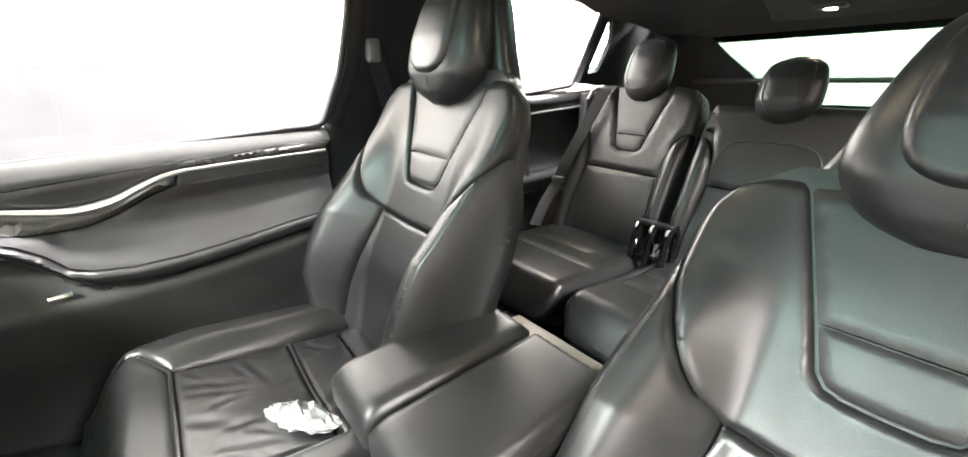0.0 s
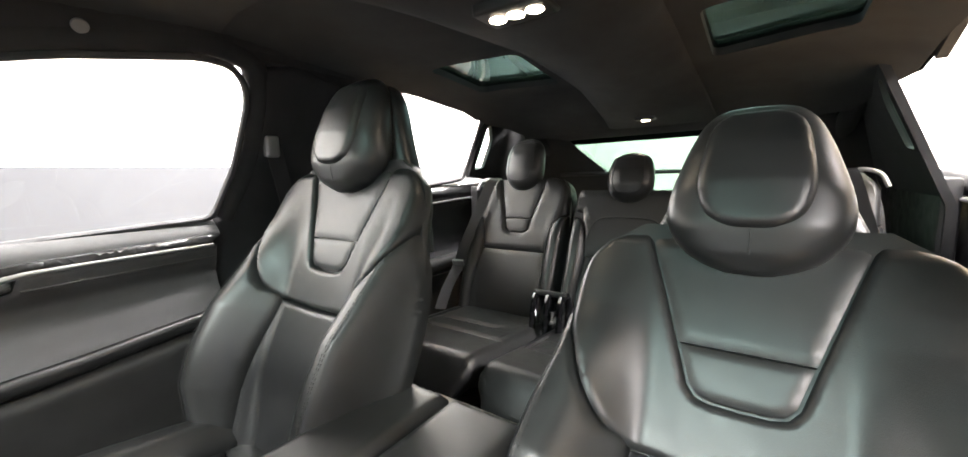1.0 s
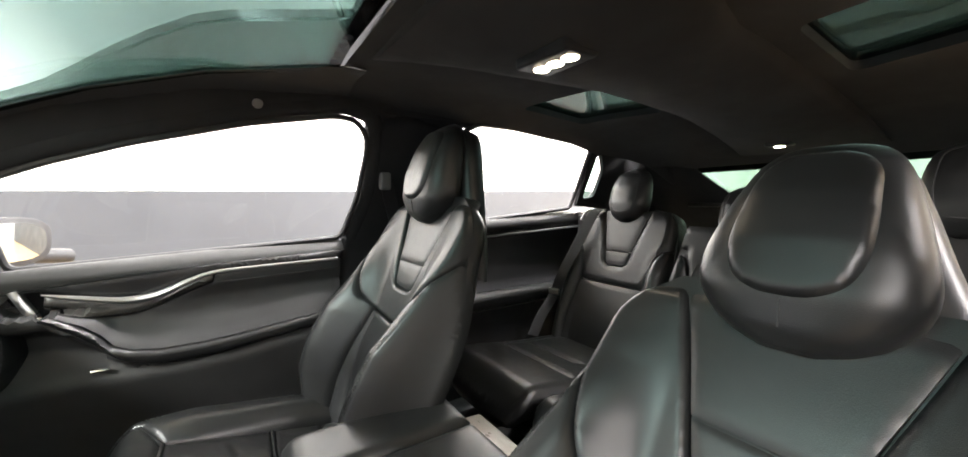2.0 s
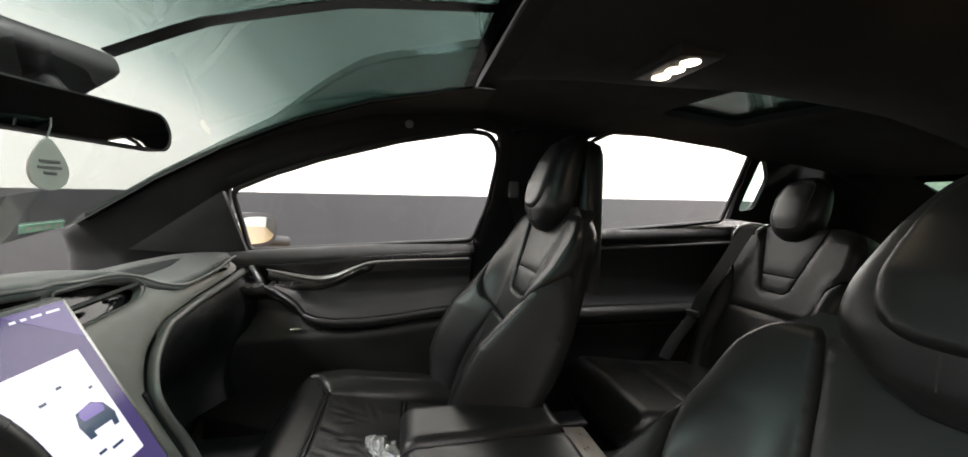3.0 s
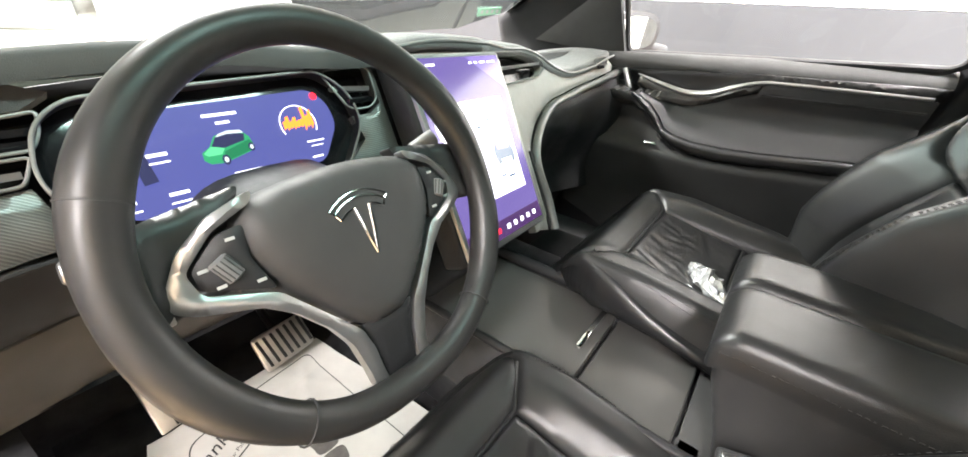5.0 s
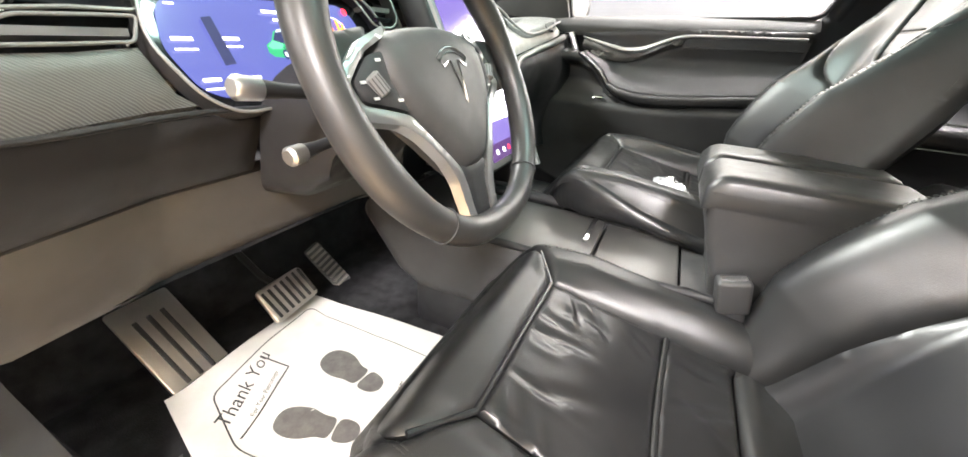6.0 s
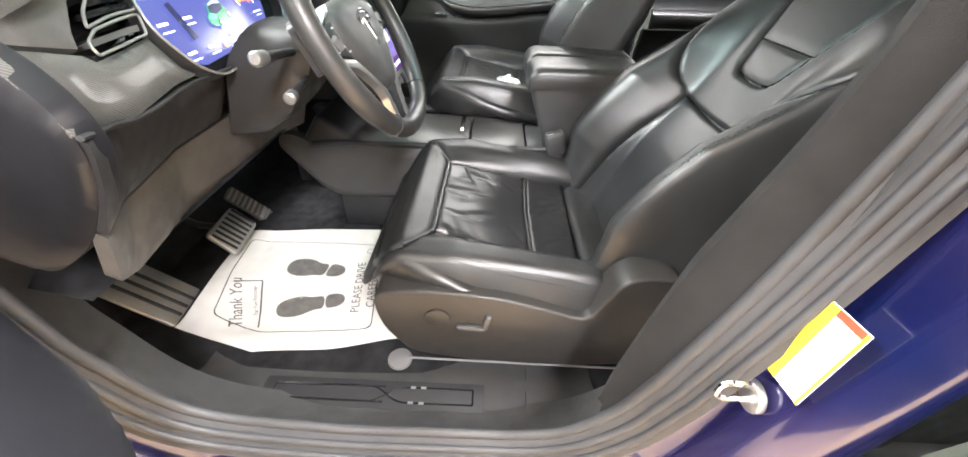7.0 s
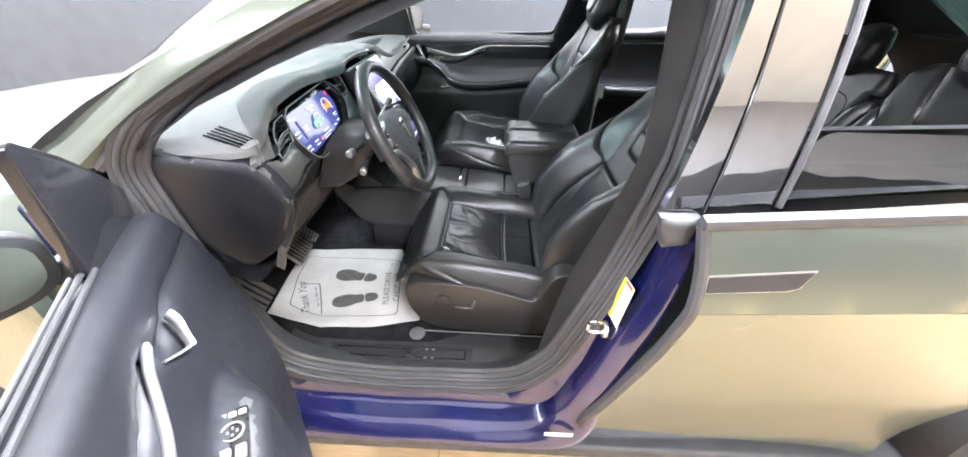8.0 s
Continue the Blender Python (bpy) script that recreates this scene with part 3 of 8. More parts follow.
for sg in (1, -1):
    # rail between windscreen and side window, down the front pillar
    edge_w = [(0.80, 1.115), (0.60, 1.222), (0.43, 1.313), (0.168, 1.412), (-0.089, 1.478), (-0.40, 1.50), (-0.62, 1.50), (-0.62, 1.452), (-0.384, 1.444)]
    if sg < 0:
        edge_w = [(0.72, 1.005), (0.58, 1.095), (0.42, 1.185), (0.20, 1.295), (-0.089, 1.405), (-0.40, 1.480), (-0.62, 1.495), (-0.62, 1.452), (-0.384, 1.430)]
    win_e = [(-0.176, 1.406), (0.061, 1.344), (0.205, 1.294), (0.33, 1.240), (0.37, 1.05), (0.45, 0.985), (0.80, 0.93)] if sg > 0 else [(-0.22, 1.372), (-0.05, 1.296), (0.153, 1.214), (0.214, 1.191), (0.279, 1.164), (0.349, 1.130), (0.422, 1.096), (0.533, 1.022), (0.66, 0.965)]
    side_pad("front_pillar", edge_w + win_e, sg, SUEDE, body, "charcoal suede front pillar and roof rail", step=0.02, puff=0.02, r=0.04, edge=-0.01, inset=0.005 if sg > 0 else 0.030)
    bp = [(-0.478, 1.425), (-0.60, 1.46), (-0.74, 1.44), (-0.74, 1.26), (-0.71, 1.08), (-0.70, 0.45), (-0.36, 0.45), (-0.385, 0.90), (-0.430, 1.08), (-0.473, 1.205), (-0.492, 1.347)]
    if sg < 0:
        bp = bp[:6] + [(-0.36, 0.45), (-0.405, 0.76), (-0.432, 0.90), (-0.462, 1.08), (-0.488, 1.205), (-0.508, 1.347)]
    side_pad("centre_pillar", rounded(bp, 0.02), sg, SUEDE if sg > 0 else PLASTIC_SOFT, body, "charcoal suede centre pillar", step=0.02, puff=0.025, r=0.04, edge=-0.01, inset=0.0 if sg > 0 else 0.03)
    part("belt_anchor", moved(box(-0.012, 0.012, -0.018, 0.018, -0.028, 0.028, 0.008, 3), pose(sg * 0.70, -0.545, 1.255)), GREY_PLASTIC, body, "grey seat belt anchor")
    belt = [Vector((sg * 0.70, -0.55, 1.25)), Vector((sg * 0.735, -0.60, 1.05)), Vector((sg * 0.74, -0.62, 0.75)), Vector((sg * 0.73, -0.60, 0.46))]
    belt = [Vector(p) for p in spline(belt, 6)]
    ribbon = [[p + Vector((0, -0.022, 0)), p + Vector((0, 0.022, 0)), p + Vector((sg * -0.002, 0.022, 0)), p + Vector((sg * -0.002, -0.022, 0))] for p in belt]
    part("belt_webbing", loft(ribbon), PLASTIC, body, "black seat belt webbing")
    # rear side panel and quarter
    q = [(-1.43, 1.46), (-1.75, 1.38), (-2.05, 1.22), (-2.05, 0.6), (-1.75, 0.6), (-1.72, 1.13), (-1.43, 1.16)]
    if sg < 0:
        q = [(-1.43, 1.46), (-1.75, 1.38), (-2.05, 1.22), (-2.05, 0.6), (-1.43, 0.6)]
    hole = rounded([(-1.470, 1.375), (-1.492, 1.38), (-1.535, 1.32), (-1.525, 1.20), (-1.455, 1.19)], 0.02)
    side_pad("rear_pillar", [q, hole], sg, SUEDE, body, "charcoal suede rear pillar", step=0.025, puff=0.0, r=0.03, inset=0.02 if sg > 0 else 0.09)
    side_pad("quarter_pane", hole, sg, GLASS_GREEN, body, "green tinted quarter pane", step=0.05, puff=0, r=0.02, inset=-0.01 if sg > 0 else 0.08, skirt=0)
    # closed strip between the windscreen edge and the rail, and the trim above the rear door
    strip_r = []
    for y in np.linspace(-0.42, 0.74, 30):
        gx = float(np.interp(y, [-0.36, -0.15, 0.10, 0.32, 0.52, 0.70], [0.46, 0.53, 0.60, 0.66, 0.71, 0.74])) - 0.025
        gz = float(glass_z(np.array(gx), np.array(max(y, -0.35))))
        rz = float(np.interp(y, [-0.62, -0.40, -0.089, 0.168, 0.43, 0.60, 0.80], [1.50, 1.50, 1.478, 1.412, 1.313, 1.222, 1.115]))
        if sg < 0:
            rz = float(np.interp(y, [-0.62, -0.40, -0.10, 0.20, 0.42, 0.58, 0.745], [1.50, 1.49, 1.415, 1.296, 1.186, 1.100, 0.995]))
        rx = float(side_x(np.array(rz))) + 0.012
        gz = min(gz, rz + 0.03)
        strip_r.append([Vector((sg * gx, y, gz - 0.006)), Vector((sg * (gx + rx) / 2, y, (gz + rz) / 2 - 0.002)), Vector((sg * rx, y, rz - 0.02)), Vector((sg * (rx + 0.02), y, rz + 0.012)), Vector((sg * (gx + rx + 0.03) / 2, y, (gz + rz) / 2 + 0.016)), Vector((sg * (gx + 0.02), y, gz + 0.004))])
    part("roof_side_rail", loft(strip_r), SUEDE, body, "charcoal strip beside the windscreen")
    edge_t = [Vector(p) for p in spline([(sg * 0.655, -0.36, 1.478), (sg * 0.655, -0.9, 1.478), (sg * 0.652, -1.3, 1.466), (sg * 0.63, -1.52, 1.425), (sg * 0.58, -1.74, 1.36), (sg * 0.56, -1.95, 1.26)], 6)]
    part("roof_edge_trim", tube(edge_t, 0.032, 12), SUEDE, body, "charcoal trim along the roof edge")
    part("pillar_cap", box(min(sg * 0.625, sg * 0.70), max(sg * 0.625, sg * 0.70), -0.57, -0.43, 1.445, 1.51, 0.01), SUEDE, body, "charcoal pillar cap")
    # coat hook mark and grab clip on the rail
    part("hook_cap", moved(disc(0.012, 0.006), pose(sg * 0.615, -0.20, 1.437, 0, 65 * sg, 0)), GREY_PLASTIC, body, "round grey hook cap")

# tailgate with its glass, shelf and dark surround
bl = [(-0.44, 1.330), (-0.22, 1.352), (0.22, 1.352), (0.44, 1.330), (0.385, 1.255), (0.30, 1.165), (0.28, 1.05), (-0.28, 1.05), (-0.30, 1.165), (-0.385, 1.255)]
tail = lambda a, b, o: np.stack([a, -1.80 - 1.1 * (1.34 - b) + o, b], -1)
surround = [(-0.62, 1.40), (0.62, 1.40), (0.78, 1.10), (0.78, 0.55), (-0.78, 0.55), (-0.78, 1.10)]
pad("tailgate", [surround, rounded(bl, 0.03)], tail, SUEDE, body, "charcoal tailgate lining", step=0.04, puff=0, r=0.02)
g = pad("rear_pane", rounded(bl, 0.03), lambda a, b, o: tail(a, b, o - 0.02), glass_mat("bright green rear pane", (0.065, 0.105, 0.083)), body, "green tinted rear window", step=0.05, puff=0, r=0.02, skirt=0)
part("rear_bar", box(-0.55, 0.55, -2.02, -1.99, 1.145, 1.165, 0.006), PLASTIC, body, "dark bar across the rear window")
for bx in (-0.74, 0.70):
    part("boot_side", box(bx, bx + 0.04, -2.05, -1.44, 0.60, 1.12, 0.01), PLASTIC, body, "black boot side trim")
part("passenger_sill", box(0.68, 0.84, -2.1, 0.75, 0.246, 0.43, 0.012), PLASTIC_SOFT, body, "charcoal passenger-side sill")
part("boot_floor", box(-0.70, 0.70, -2.05, -1.62, 0.60, 0.93, 0.02), CARPET, body, "black carpeted boot floor")


# ---- door linings ----
def make_door_lining(sg, label):
    door = thing("front_door", label, "car door")
    arm = lambda y: np.interp(y, [-0.42, -0.30, -0.15, -0.05, 0.03, 0.09, 0.122, 0.147, 0.175, 0.228], [0.866, 0.855, 0.836, 0.828, 0.828, 0.838, 0.852, 0.887, 0.912, 0.947])

    def f(a, b, o):
        zz = b - (arm(a) - 0.80)
        x = np.interp(zz, [0.70, 0.752, 0.766, 0.772, 0.792, 0.799, 0.806, 0.825, 0.860, 0.885, 0.91], [0.772, 0.760, 0.726, 0.716, 0.712, 0.715, 0.721, 0.735, 0.757, 0.766, 0.770])
        zb = b - np.interp(a, [-0.40, -0.30, -0.10, 0.0], [0.034, 0.026, 0.004, 0.0])
        low = np.interp(zb, [0.25, 0.50, 0.62, 0.70, 0.762, 0.774, 0.786, 0.800, 0.86], [0.768, 0.762, 0.748, 0.732, 0.720, 0.720, 0.725, 0.744, 0.772])
        x = np.minimum(x, low)
        x = np.where(b > 0.945, np.interp(b, [0.945, 0.972, 0.995, 1.025, 1.045, 1.06, 1.085], [0.770, 0.760, 0.757, 0.751, 0.758, 0.774, 0.812]), x)
        return np.stack([sg * (x - o), a, b], -1)

    top_line = [(0.40, 1.040), (0.25, 1.050), (0.0, 1.062), (-0.25, 1.074), (-0.425, 1.083)]
    strip = [(0.235, 0.992), (0.16, 0.972), (0.09, 0.958), (0.03, 0.966), (-0.03, 0.992), (-0.08, 1.008), (-0.15, 1.013), (-0.40, 1.018)]
    strip_c = [tuple(p) for p in spline(strip, 5)]
    split = [(0.40, 0.998), (0.25, 1.004), (0.10, 1.016), (-0.10, 1.030), (-0.425, 1.042)]
    pad("window_ledge", top_line[::-1] + split, f, SUEDE_HOOD, door, "dark grey suede window ledge", step=0.008, puff=0.002, r=0.008, edge=0.0)
    upper = [(y, z - 0.002) for y, z in split[::-1]] + [(0.40, 0.985), (0.25, 0.998)] + [(y, z + 0.005) for y, z in strip_c]
    pad("upper_pad", upper, lambda a, b, o: f(a, b, o + 0.003), LEATHER, door, "black leather window-line pad", step=0.008, puff=0.003, r=0.008, edge=-0.001)
    low_c = [(-0.08, 0.982), (-0.03, 0.964), (0.03, 0.936), (0.09, 0.922), (0.16, 0.930), (0.24, 0.962)]
    carbon = [p for p in strip_c if p[0] >= -0.085][::-1][:1] and ([(y, z - 0.006) for y, z in strip_c if y >= -0.085] + [tuple(p) for p in spline(low_c, 4)])
    pad("carbon_inlay", carbon, f, CARBON, door, "carbon weave inlay", step=0.010, puff=0.008, r=0.012, edge=-0.002)
    pts = f(np.array([p[0] for p in strip_c]), np.array([p[1] for p in strip_c]), np.full(len(strip_c), 0.017))
    rad = [float(np.interp(y, [-0.40, -0.12, -0.04, 0.06, 0.18, 0.235], [0.0042, 0.0044, 0.0065, 0.010, 0.006, 0.002])) for y, _ in strip_c]
    part("trim_strip", tube([Vector(p) for p in pts], rad, 8), SILVER, door, "bright satin silver trim strip")
    recess = [(y, z - 0.004) for y, z in strip_c if y < -0.085] + [(-0.415, 1.012), (-0.405, 0.869), (-0.30, 0.859), (-0.15, 0.840), (-0.05, 0.832), (0.03, 0.832), (0.088, 0.842), (0.119, 0.856), (0.144, 0.890), (0.172, 0.915), (0.222, 0.944), (0.240, 0.956)] + [(y, z - 0.004) for y, z in [tuple(p) for p in spline(low_c, 4)][::-1]]
    pad("recess_panel", recess, f, PLASTIC_SOFT, door, "charcoal door panel", step=0.009, puff=0.003, r=0.008, edge=-0.003)
    # thin ridge added where the ledge's shadow line crosses the panel
    line = np.array([(y, np.interp(y, [-0.41, -0.08], [0.986, 0.977])) for y in np.linspace(-0.09, -0.405, 14)])
    part("ledge_shadow_line", tube([Vector(p) for p in f(line[:, 0], line[:, 1], np.full(14, 0.003))], 0.0028, 8), PLASTIC_SOFT, door)
    arm_lo = [(-0.40, 0.832), (-0.30, 0.821), (-0.20, 0.811), (-0.10, 0.795), (0.0, 0.790), (0.06, 0.803), (0.112, 0.828), (0.152, 0.872), (0.186, 0.902), (0.238, 0.940)]
    rest = [(-0.405, 0.866), (-0.30, 0.856), (-0.15, 0.837), (-0.05, 0.829), (0.03, 0.829), (0.09, 0.839), (0.122, 0.853), (0.147, 0.887), (0.175, 0.912), (0.228, 0.947)] + [tuple(p) for p in spline(arm_lo[::-1], 3)]
    pad("armrest", rest, f, LEATHER, door, "black leather armrest edge", step=0.006, puff=0.003, r=0.006, edge=-0.002)
    lower = [tuple(p) for p in spline([(y, z - 0.004) for y, z in arm_lo], 3)] + [(0.26, 0.96), (0.40, 0.985), (0.44, 0.80), (0.42, 0.52), (0.20, 0.44), (-0.395, 0.44)]
    pad("lower_panel", lower, f, PLASTIC_SOFT, door, "charcoal lower door panel", step=0.010, puff=0.003, r=0.010, edge=-0.003)
    part("door_core", box(0, 0.07, -0.43, 0.46, 0.40, 1.035, 0.01) if sg > 0 else box(-0.07, 0, -0.43, 0.46, 0.40, 1.035, 0.01), PLASTIC, door).location.x = sg * 0.80
    hnd = [(0.276, 1.005), (0.290, 1.000), (0.262, 0.935), (0.246, 0.940)]
    pad("door_release", hnd, lambda a, b, o: np.stack([sg * (0.752 - o), a, b], -1), SILVER, door, "silver door release lever", step=0.008, puff=0.006, r=0.006)
    part("release_link", tube([Vector((sg * 0.745, 0.252, 0.938)), Vector((sg * 0.752, 0.20, 0.930))], 0.004, 8), CHROME, door)
    part("window_switch", moved(box(-0.006, 0.006, -0.018, 0.018, -0.009, 0.009, 0.003), pose(sg * 0.730, 0.147, 0.799, 0, sg * -40, 0)), CHROME, door, "small chrome-edged window switch")
    return door


make_door_lining(1, "closed front passenger door with charcoal lining and silver strip")
pane = side_pad("door_pane", FRONT_WIN, 1, GLASS_CLEAR, bpy.data.objects["front_door"], "clear side window", step=0.06, puff=0, r=0.02, inset=-0.02, skirt=0)
pane.visible_shadow = False
top_fr = [Vector((float(side_x(np.array(z))) + 0.012, y, z)) for y, z in spline([(y, z + 0.034) for y, z in FRONT_WIN[:5]] + [(-0.46, 1.458), (-0.50, 1.435), (-0.514, 1.36), (-0.50, 1.21), (-0.455, 1.08)], 5)]
part("window_frame", tube(top_fr, 0.028, 12), SUEDE, bpy.data.objects["front_door"], "black window frame")
fr = [(y, z) for y, z in FRONT_WIN]
ring = [Vector((float(side_x(np.array(z))) - 0.006, y, z)) for y, z in resample(rounded(fr, 0.025), 0.03)]
part("window_seal", tube(ring, 0.008, 8, closed=True), RUBBER, bpy.data.objects["front_door"], "black rubber window seal")


def make_rear_lining(sg, label):
    door = thing("rear_door", label, "car door", group="rear doors")

    def f(a, b, o):
        x = np.interp(b, [0.4, 0.68, 0.78, 0.82, 0.86, 1.0, 1.045, 1.07, 1.10, 1.16], [0.77, 0.765, 0.715, 0.71, 0.75, 0.77, 0.77, 0.752, 0.752, 0.79])
        return np.stack([sg * (x - o), a, b], -1)

    up = [(-0.70, 1.098), (-1.43, 1.148), (-1.75, 1.155), (-1.75, 1.085), (-1.43, 1.072), (-0.70, 1.046)]
    pad("upper_pad", up, f, LEATHER, door, "black leather window-line pad", step=0.016, puff=0.012, r=0.03)
    sp = np.array([(y, np.interp(y, [-1.75, -1.43, -0.70], [1.080, 1.067, 1.040])) for y in np.linspace(-0.70, -1.73, 20)])
    part("trim_strip", tube([Vector(p) for p in f(sp[:, 0], sp[:, 1], np.full(20, 0.017))], 0.0045, 8), SILVER, door, "thin silver trim strip")
    mid = [(-0.70, 1.034), (-1.43, 1.060), (-1.75, 1.073), (-1.75, 0.84), (-0.70, 0.84)]
    pad("recess_panel", mid, f, PLASTIC, door, "black door panel", step=0.02, puff=0.004, r=0.01)
    ar = [(-0.72, 0.836), (-1.75, 0.836), (-1.75, 0.77), (-0.72, 0.77)]
    pad("armrest", ar, f, LEATHER, door, "black leather armrest", step=0.014, puff=0.010, r=0.018)
    lo = [(-0.70, 0.766), (-1.75, 0.766), (-1.75, 0.42), (-0.70, 0.42)]
    pad("lower_panel", lo, f, PLASTIC, door, step=0.03, puff=0.004, r=0.01)
    hdr = [(-0.62, 1.455), (-1.43, 1.46), (-1.43, 1.40)] + [(-1.25, 1.44), (-1.08, 1.457), (-0.87, 1.457), (-0.79, 1.425), (-0.75, 1.37), (-0.73, 1.25), (-0.62, 1.26)]
    side_pad("window_surround", hdr, sg, SUEDE, door, "charcoal suede window surround", step=0.03, puff=0.01, r=0.03, inset=-0.004)
    return door


for sg, lb in ((1, "closed rear passenger-side door, black lining, tinted window"),):
    d = make_rear_lining(sg, lb)
    g = side_pad("door_pane", REAR_WIN, sg, GLASS_CLEAR, d, "rear side window", step=0.06, puff=0, r=0.02, inset=-0.02, skirt=0)
    g.visible_shadow = False
    ring = [Vector((sg * (float(side_x(np.array(z))) - 0.004), y, z)) for y, z in resample(rounded(REAR_WIN, 0.02), 0.03)]
    part("window_seal", tube(ring, 0.008, 8, closed=True), RUBBER, d, "black rubber window seal")


# ---- front seats ----
def back_depth(s, h):
    """How far the front seat's backrest bulges forward at s across and h up."""
    a = np.abs(s)
    k = np.interp(h, [0.0, 0.10, 0.28, 0.40, 0.50, 0.62], [0.085, 0.110, 0.098, 0.052, 0.022, 0.004])
    bol = k * sm(a, 0.100, 0.200) - (k + 0.030) * sm(a, 0.216, 0.264)
    lumbar = 0.020 * np.exp(-((h - 0.17) / 0.13) ** 2) - 0.012 * sm(h, 0.42, 0.62)
    return lumbar + bol - 0.05 * sm(h, 0.61, 0.67) * sm(a, 0.02, 0.2)


HEAD = np.array(spline([(0, 0.028), (0.04, 0.058), (0.10, 0.083), (0.20, 0.105), (0.30, 0.112), (0.42, 0.109), (0.60, 0.097), (0.75, 0.085), (0.86, 0.073), (0.94, 0.057), (1.0, 0.028)], 8))
HEAD_T, HEAD_W = HEAD[:, 0], HEAD[:, 1]


def make_seat(name, group, label, m_base, recline, cushion_tilt, inner, with_controls, drop=0.0, bo=(0.0, 0.0), hs_=1.0, bx=0.0, wide=0.0):
    """A sports bucket seat. Its origin is the fold between cushion and backrest; inner is +1 where the console is towards +x."""
    seat = thing(name, label, "car seat", m_base, group=group)
    ca, sa = cos(recline), sin(recline)

    def back(s, h, off):
        d = back_depth(s, h) + off
        s = s * (1 + wide * sm(s * inner, 0.12, 0.25) * sm(-h, -0.48, -0.30))
        h = h * hs_
        return np.stack([bx + s, bo[0] - h * sa + d * ca, bo[1] + h * ca + d * sa], -1)

    def pt(s, h, d):
        h = h * hs_
        return Vector((bx + s, bo[0] - h * sa + d * ca, bo[1] + h * ca + d * sa))

    # backrest panels
    upper = [(-0.1375, 0.648), (-0.0755, 0.466), (0.0755, 0.466), (0.1375, 0.648)]
    lower = [(-0.0738, 0.463), (-0.0580, 0.414), (-0.048, 0.402), (-0.032, 0.398), (0.0, 0.397), (0.032, 0.398), (0.048, 0.402), (0.0580, 0.414), (0.0738, 0.463)]
    rim = [(0.118, 0.312), (0.150, 0.335), (0.175, 0.370), (0.200, 0.415), (0.220, 0.455), (0.235, 0.505), (0.232, 0.555), (0.212, 0.598), (0.180, 0.630), (0.140, 0.655)]
    yoke_half = [(x, y) for x, y in spline(rim, 4)]
    v_path = [(0.1405, 0.648), (0.0785, 0.463), (0.0625, 0.412), (0.051, 0.398), (0.034, 0.393), (0.0, 0.392), (-0.034, 0.393), (-0.051, 0.398), (-0.0625, 0.412), (-0.0785, 0.463), (-0.1405, 0.648)]
    yoke = [(0.0, 0.308)] + yoke_half + v_path + mirrored(yoke_half)
    pad("upper_insert", upper, back, LEATHER, seat, step=0.009, puff=0.003, r=0.008, edge=-0.004)
    pad("lower_insert", lower, back, LEATHER, seat, step=0.007, puff=0.003, r=0.008, edge=-0.004)
    pad("yoke_panel", yoke, back, LEATHER, seat, step=0.0055, puff=0.007, r=0.010, edge=-0.004)
    centre = [(-0.116, 0.308), (-0.128, 0.18), (-0.150, -0.05), (0.150, -0.05), (0.128, 0.18), (0.116, 0.308), (0.0, 0.303)]
    pad("centre_panel", centre, back, LEATHER_WORN, seat, step=0.006, puff=0.006, r=0.009, edge=-0.003)
    inner_edge = [(0.155, -0.05), (0.132, 0.18), (0.1205, 0.309), (0.153, 0.333), (0.178, 0.368), (0.203, 0.412), (0.223, 0.452)]
    outer_edge = [(0.238, 0.490), (0.256, 0.42), (0.264, 0.31), (0.264, 0.20), (0.254, 0.08), (0.230, -0.02), (0.20, -0.06)]
    bol = [tuple(p) for p in spline(inner_edge, 4)] + [tuple(p) for p in spline(outer_edge, 4)]
    pad("side_bolster", bol, back, LEATHER, seat, step=0.0055, puff=0.007, r=0.010, edge=-0.003)
    pad("side_bolster", mirrored(bol), back, LEATHER, seat, step=0.0055, puff=0.007, r=0.010, edge=-0.003)
    for side in (1, -1):
        row = np.array([(side * (a + 0.052), h) for a, h in spline([(0.160, 0.02), (0.162, 0.12), (0.160, 0.24), (0.160, 0.33), (0.166, 0.42)], 6)])
        stitches(back(row[:, 0], row[:, 1], np.full(len(row), 0.0066)), seat)
        row2 = row + (side * 0.005, 0)
        stitches(back(row2[:, 0], row2[:, 1], np.full(len(row), 0.0066)), seat)

    # rear shell of the backrest
    outline = [(0.19, -0.02), (0.236, 0.03), (0.254, 0.10), (0.264, 0.20), (0.264, 0.31), (0.256, 0.43), (0.240, 0.51), (0.236, 0.56), (0.214, 0.604), (0.15, 0.650)]
    half = [tuple(p) for p in spline(outline, 5)]
    ring2 = half + mirrored(half)
    rings = []
    for scale_s, depth, dh in ((0.985, -0.022, 0.0), (0.995, -0.032, 0.0), (0.975, -0.046, 0.0), (0.92, -0.062, -0.006), (0.80, -0.074, -0.02)):
        rings.append([pt(s * scale_s * (1 - (0.16 if depth < -0.05 else 0.06) * float(sm(np.array(-h), -0.34, 0.0))), h + (dh if h > 0.3 else -dh), depth * (1 - 0.45 * float(sm(np.array(-h), -0.34, 0.0))) + 0.015 * (h - 0.3)) for s, h in ring2])
    part("back_shell", loft(rings), LEATHER, seat, "black leather-covered back shell")

    # headrest with its inset pad
    H0, H1 = 0.576, 0.852

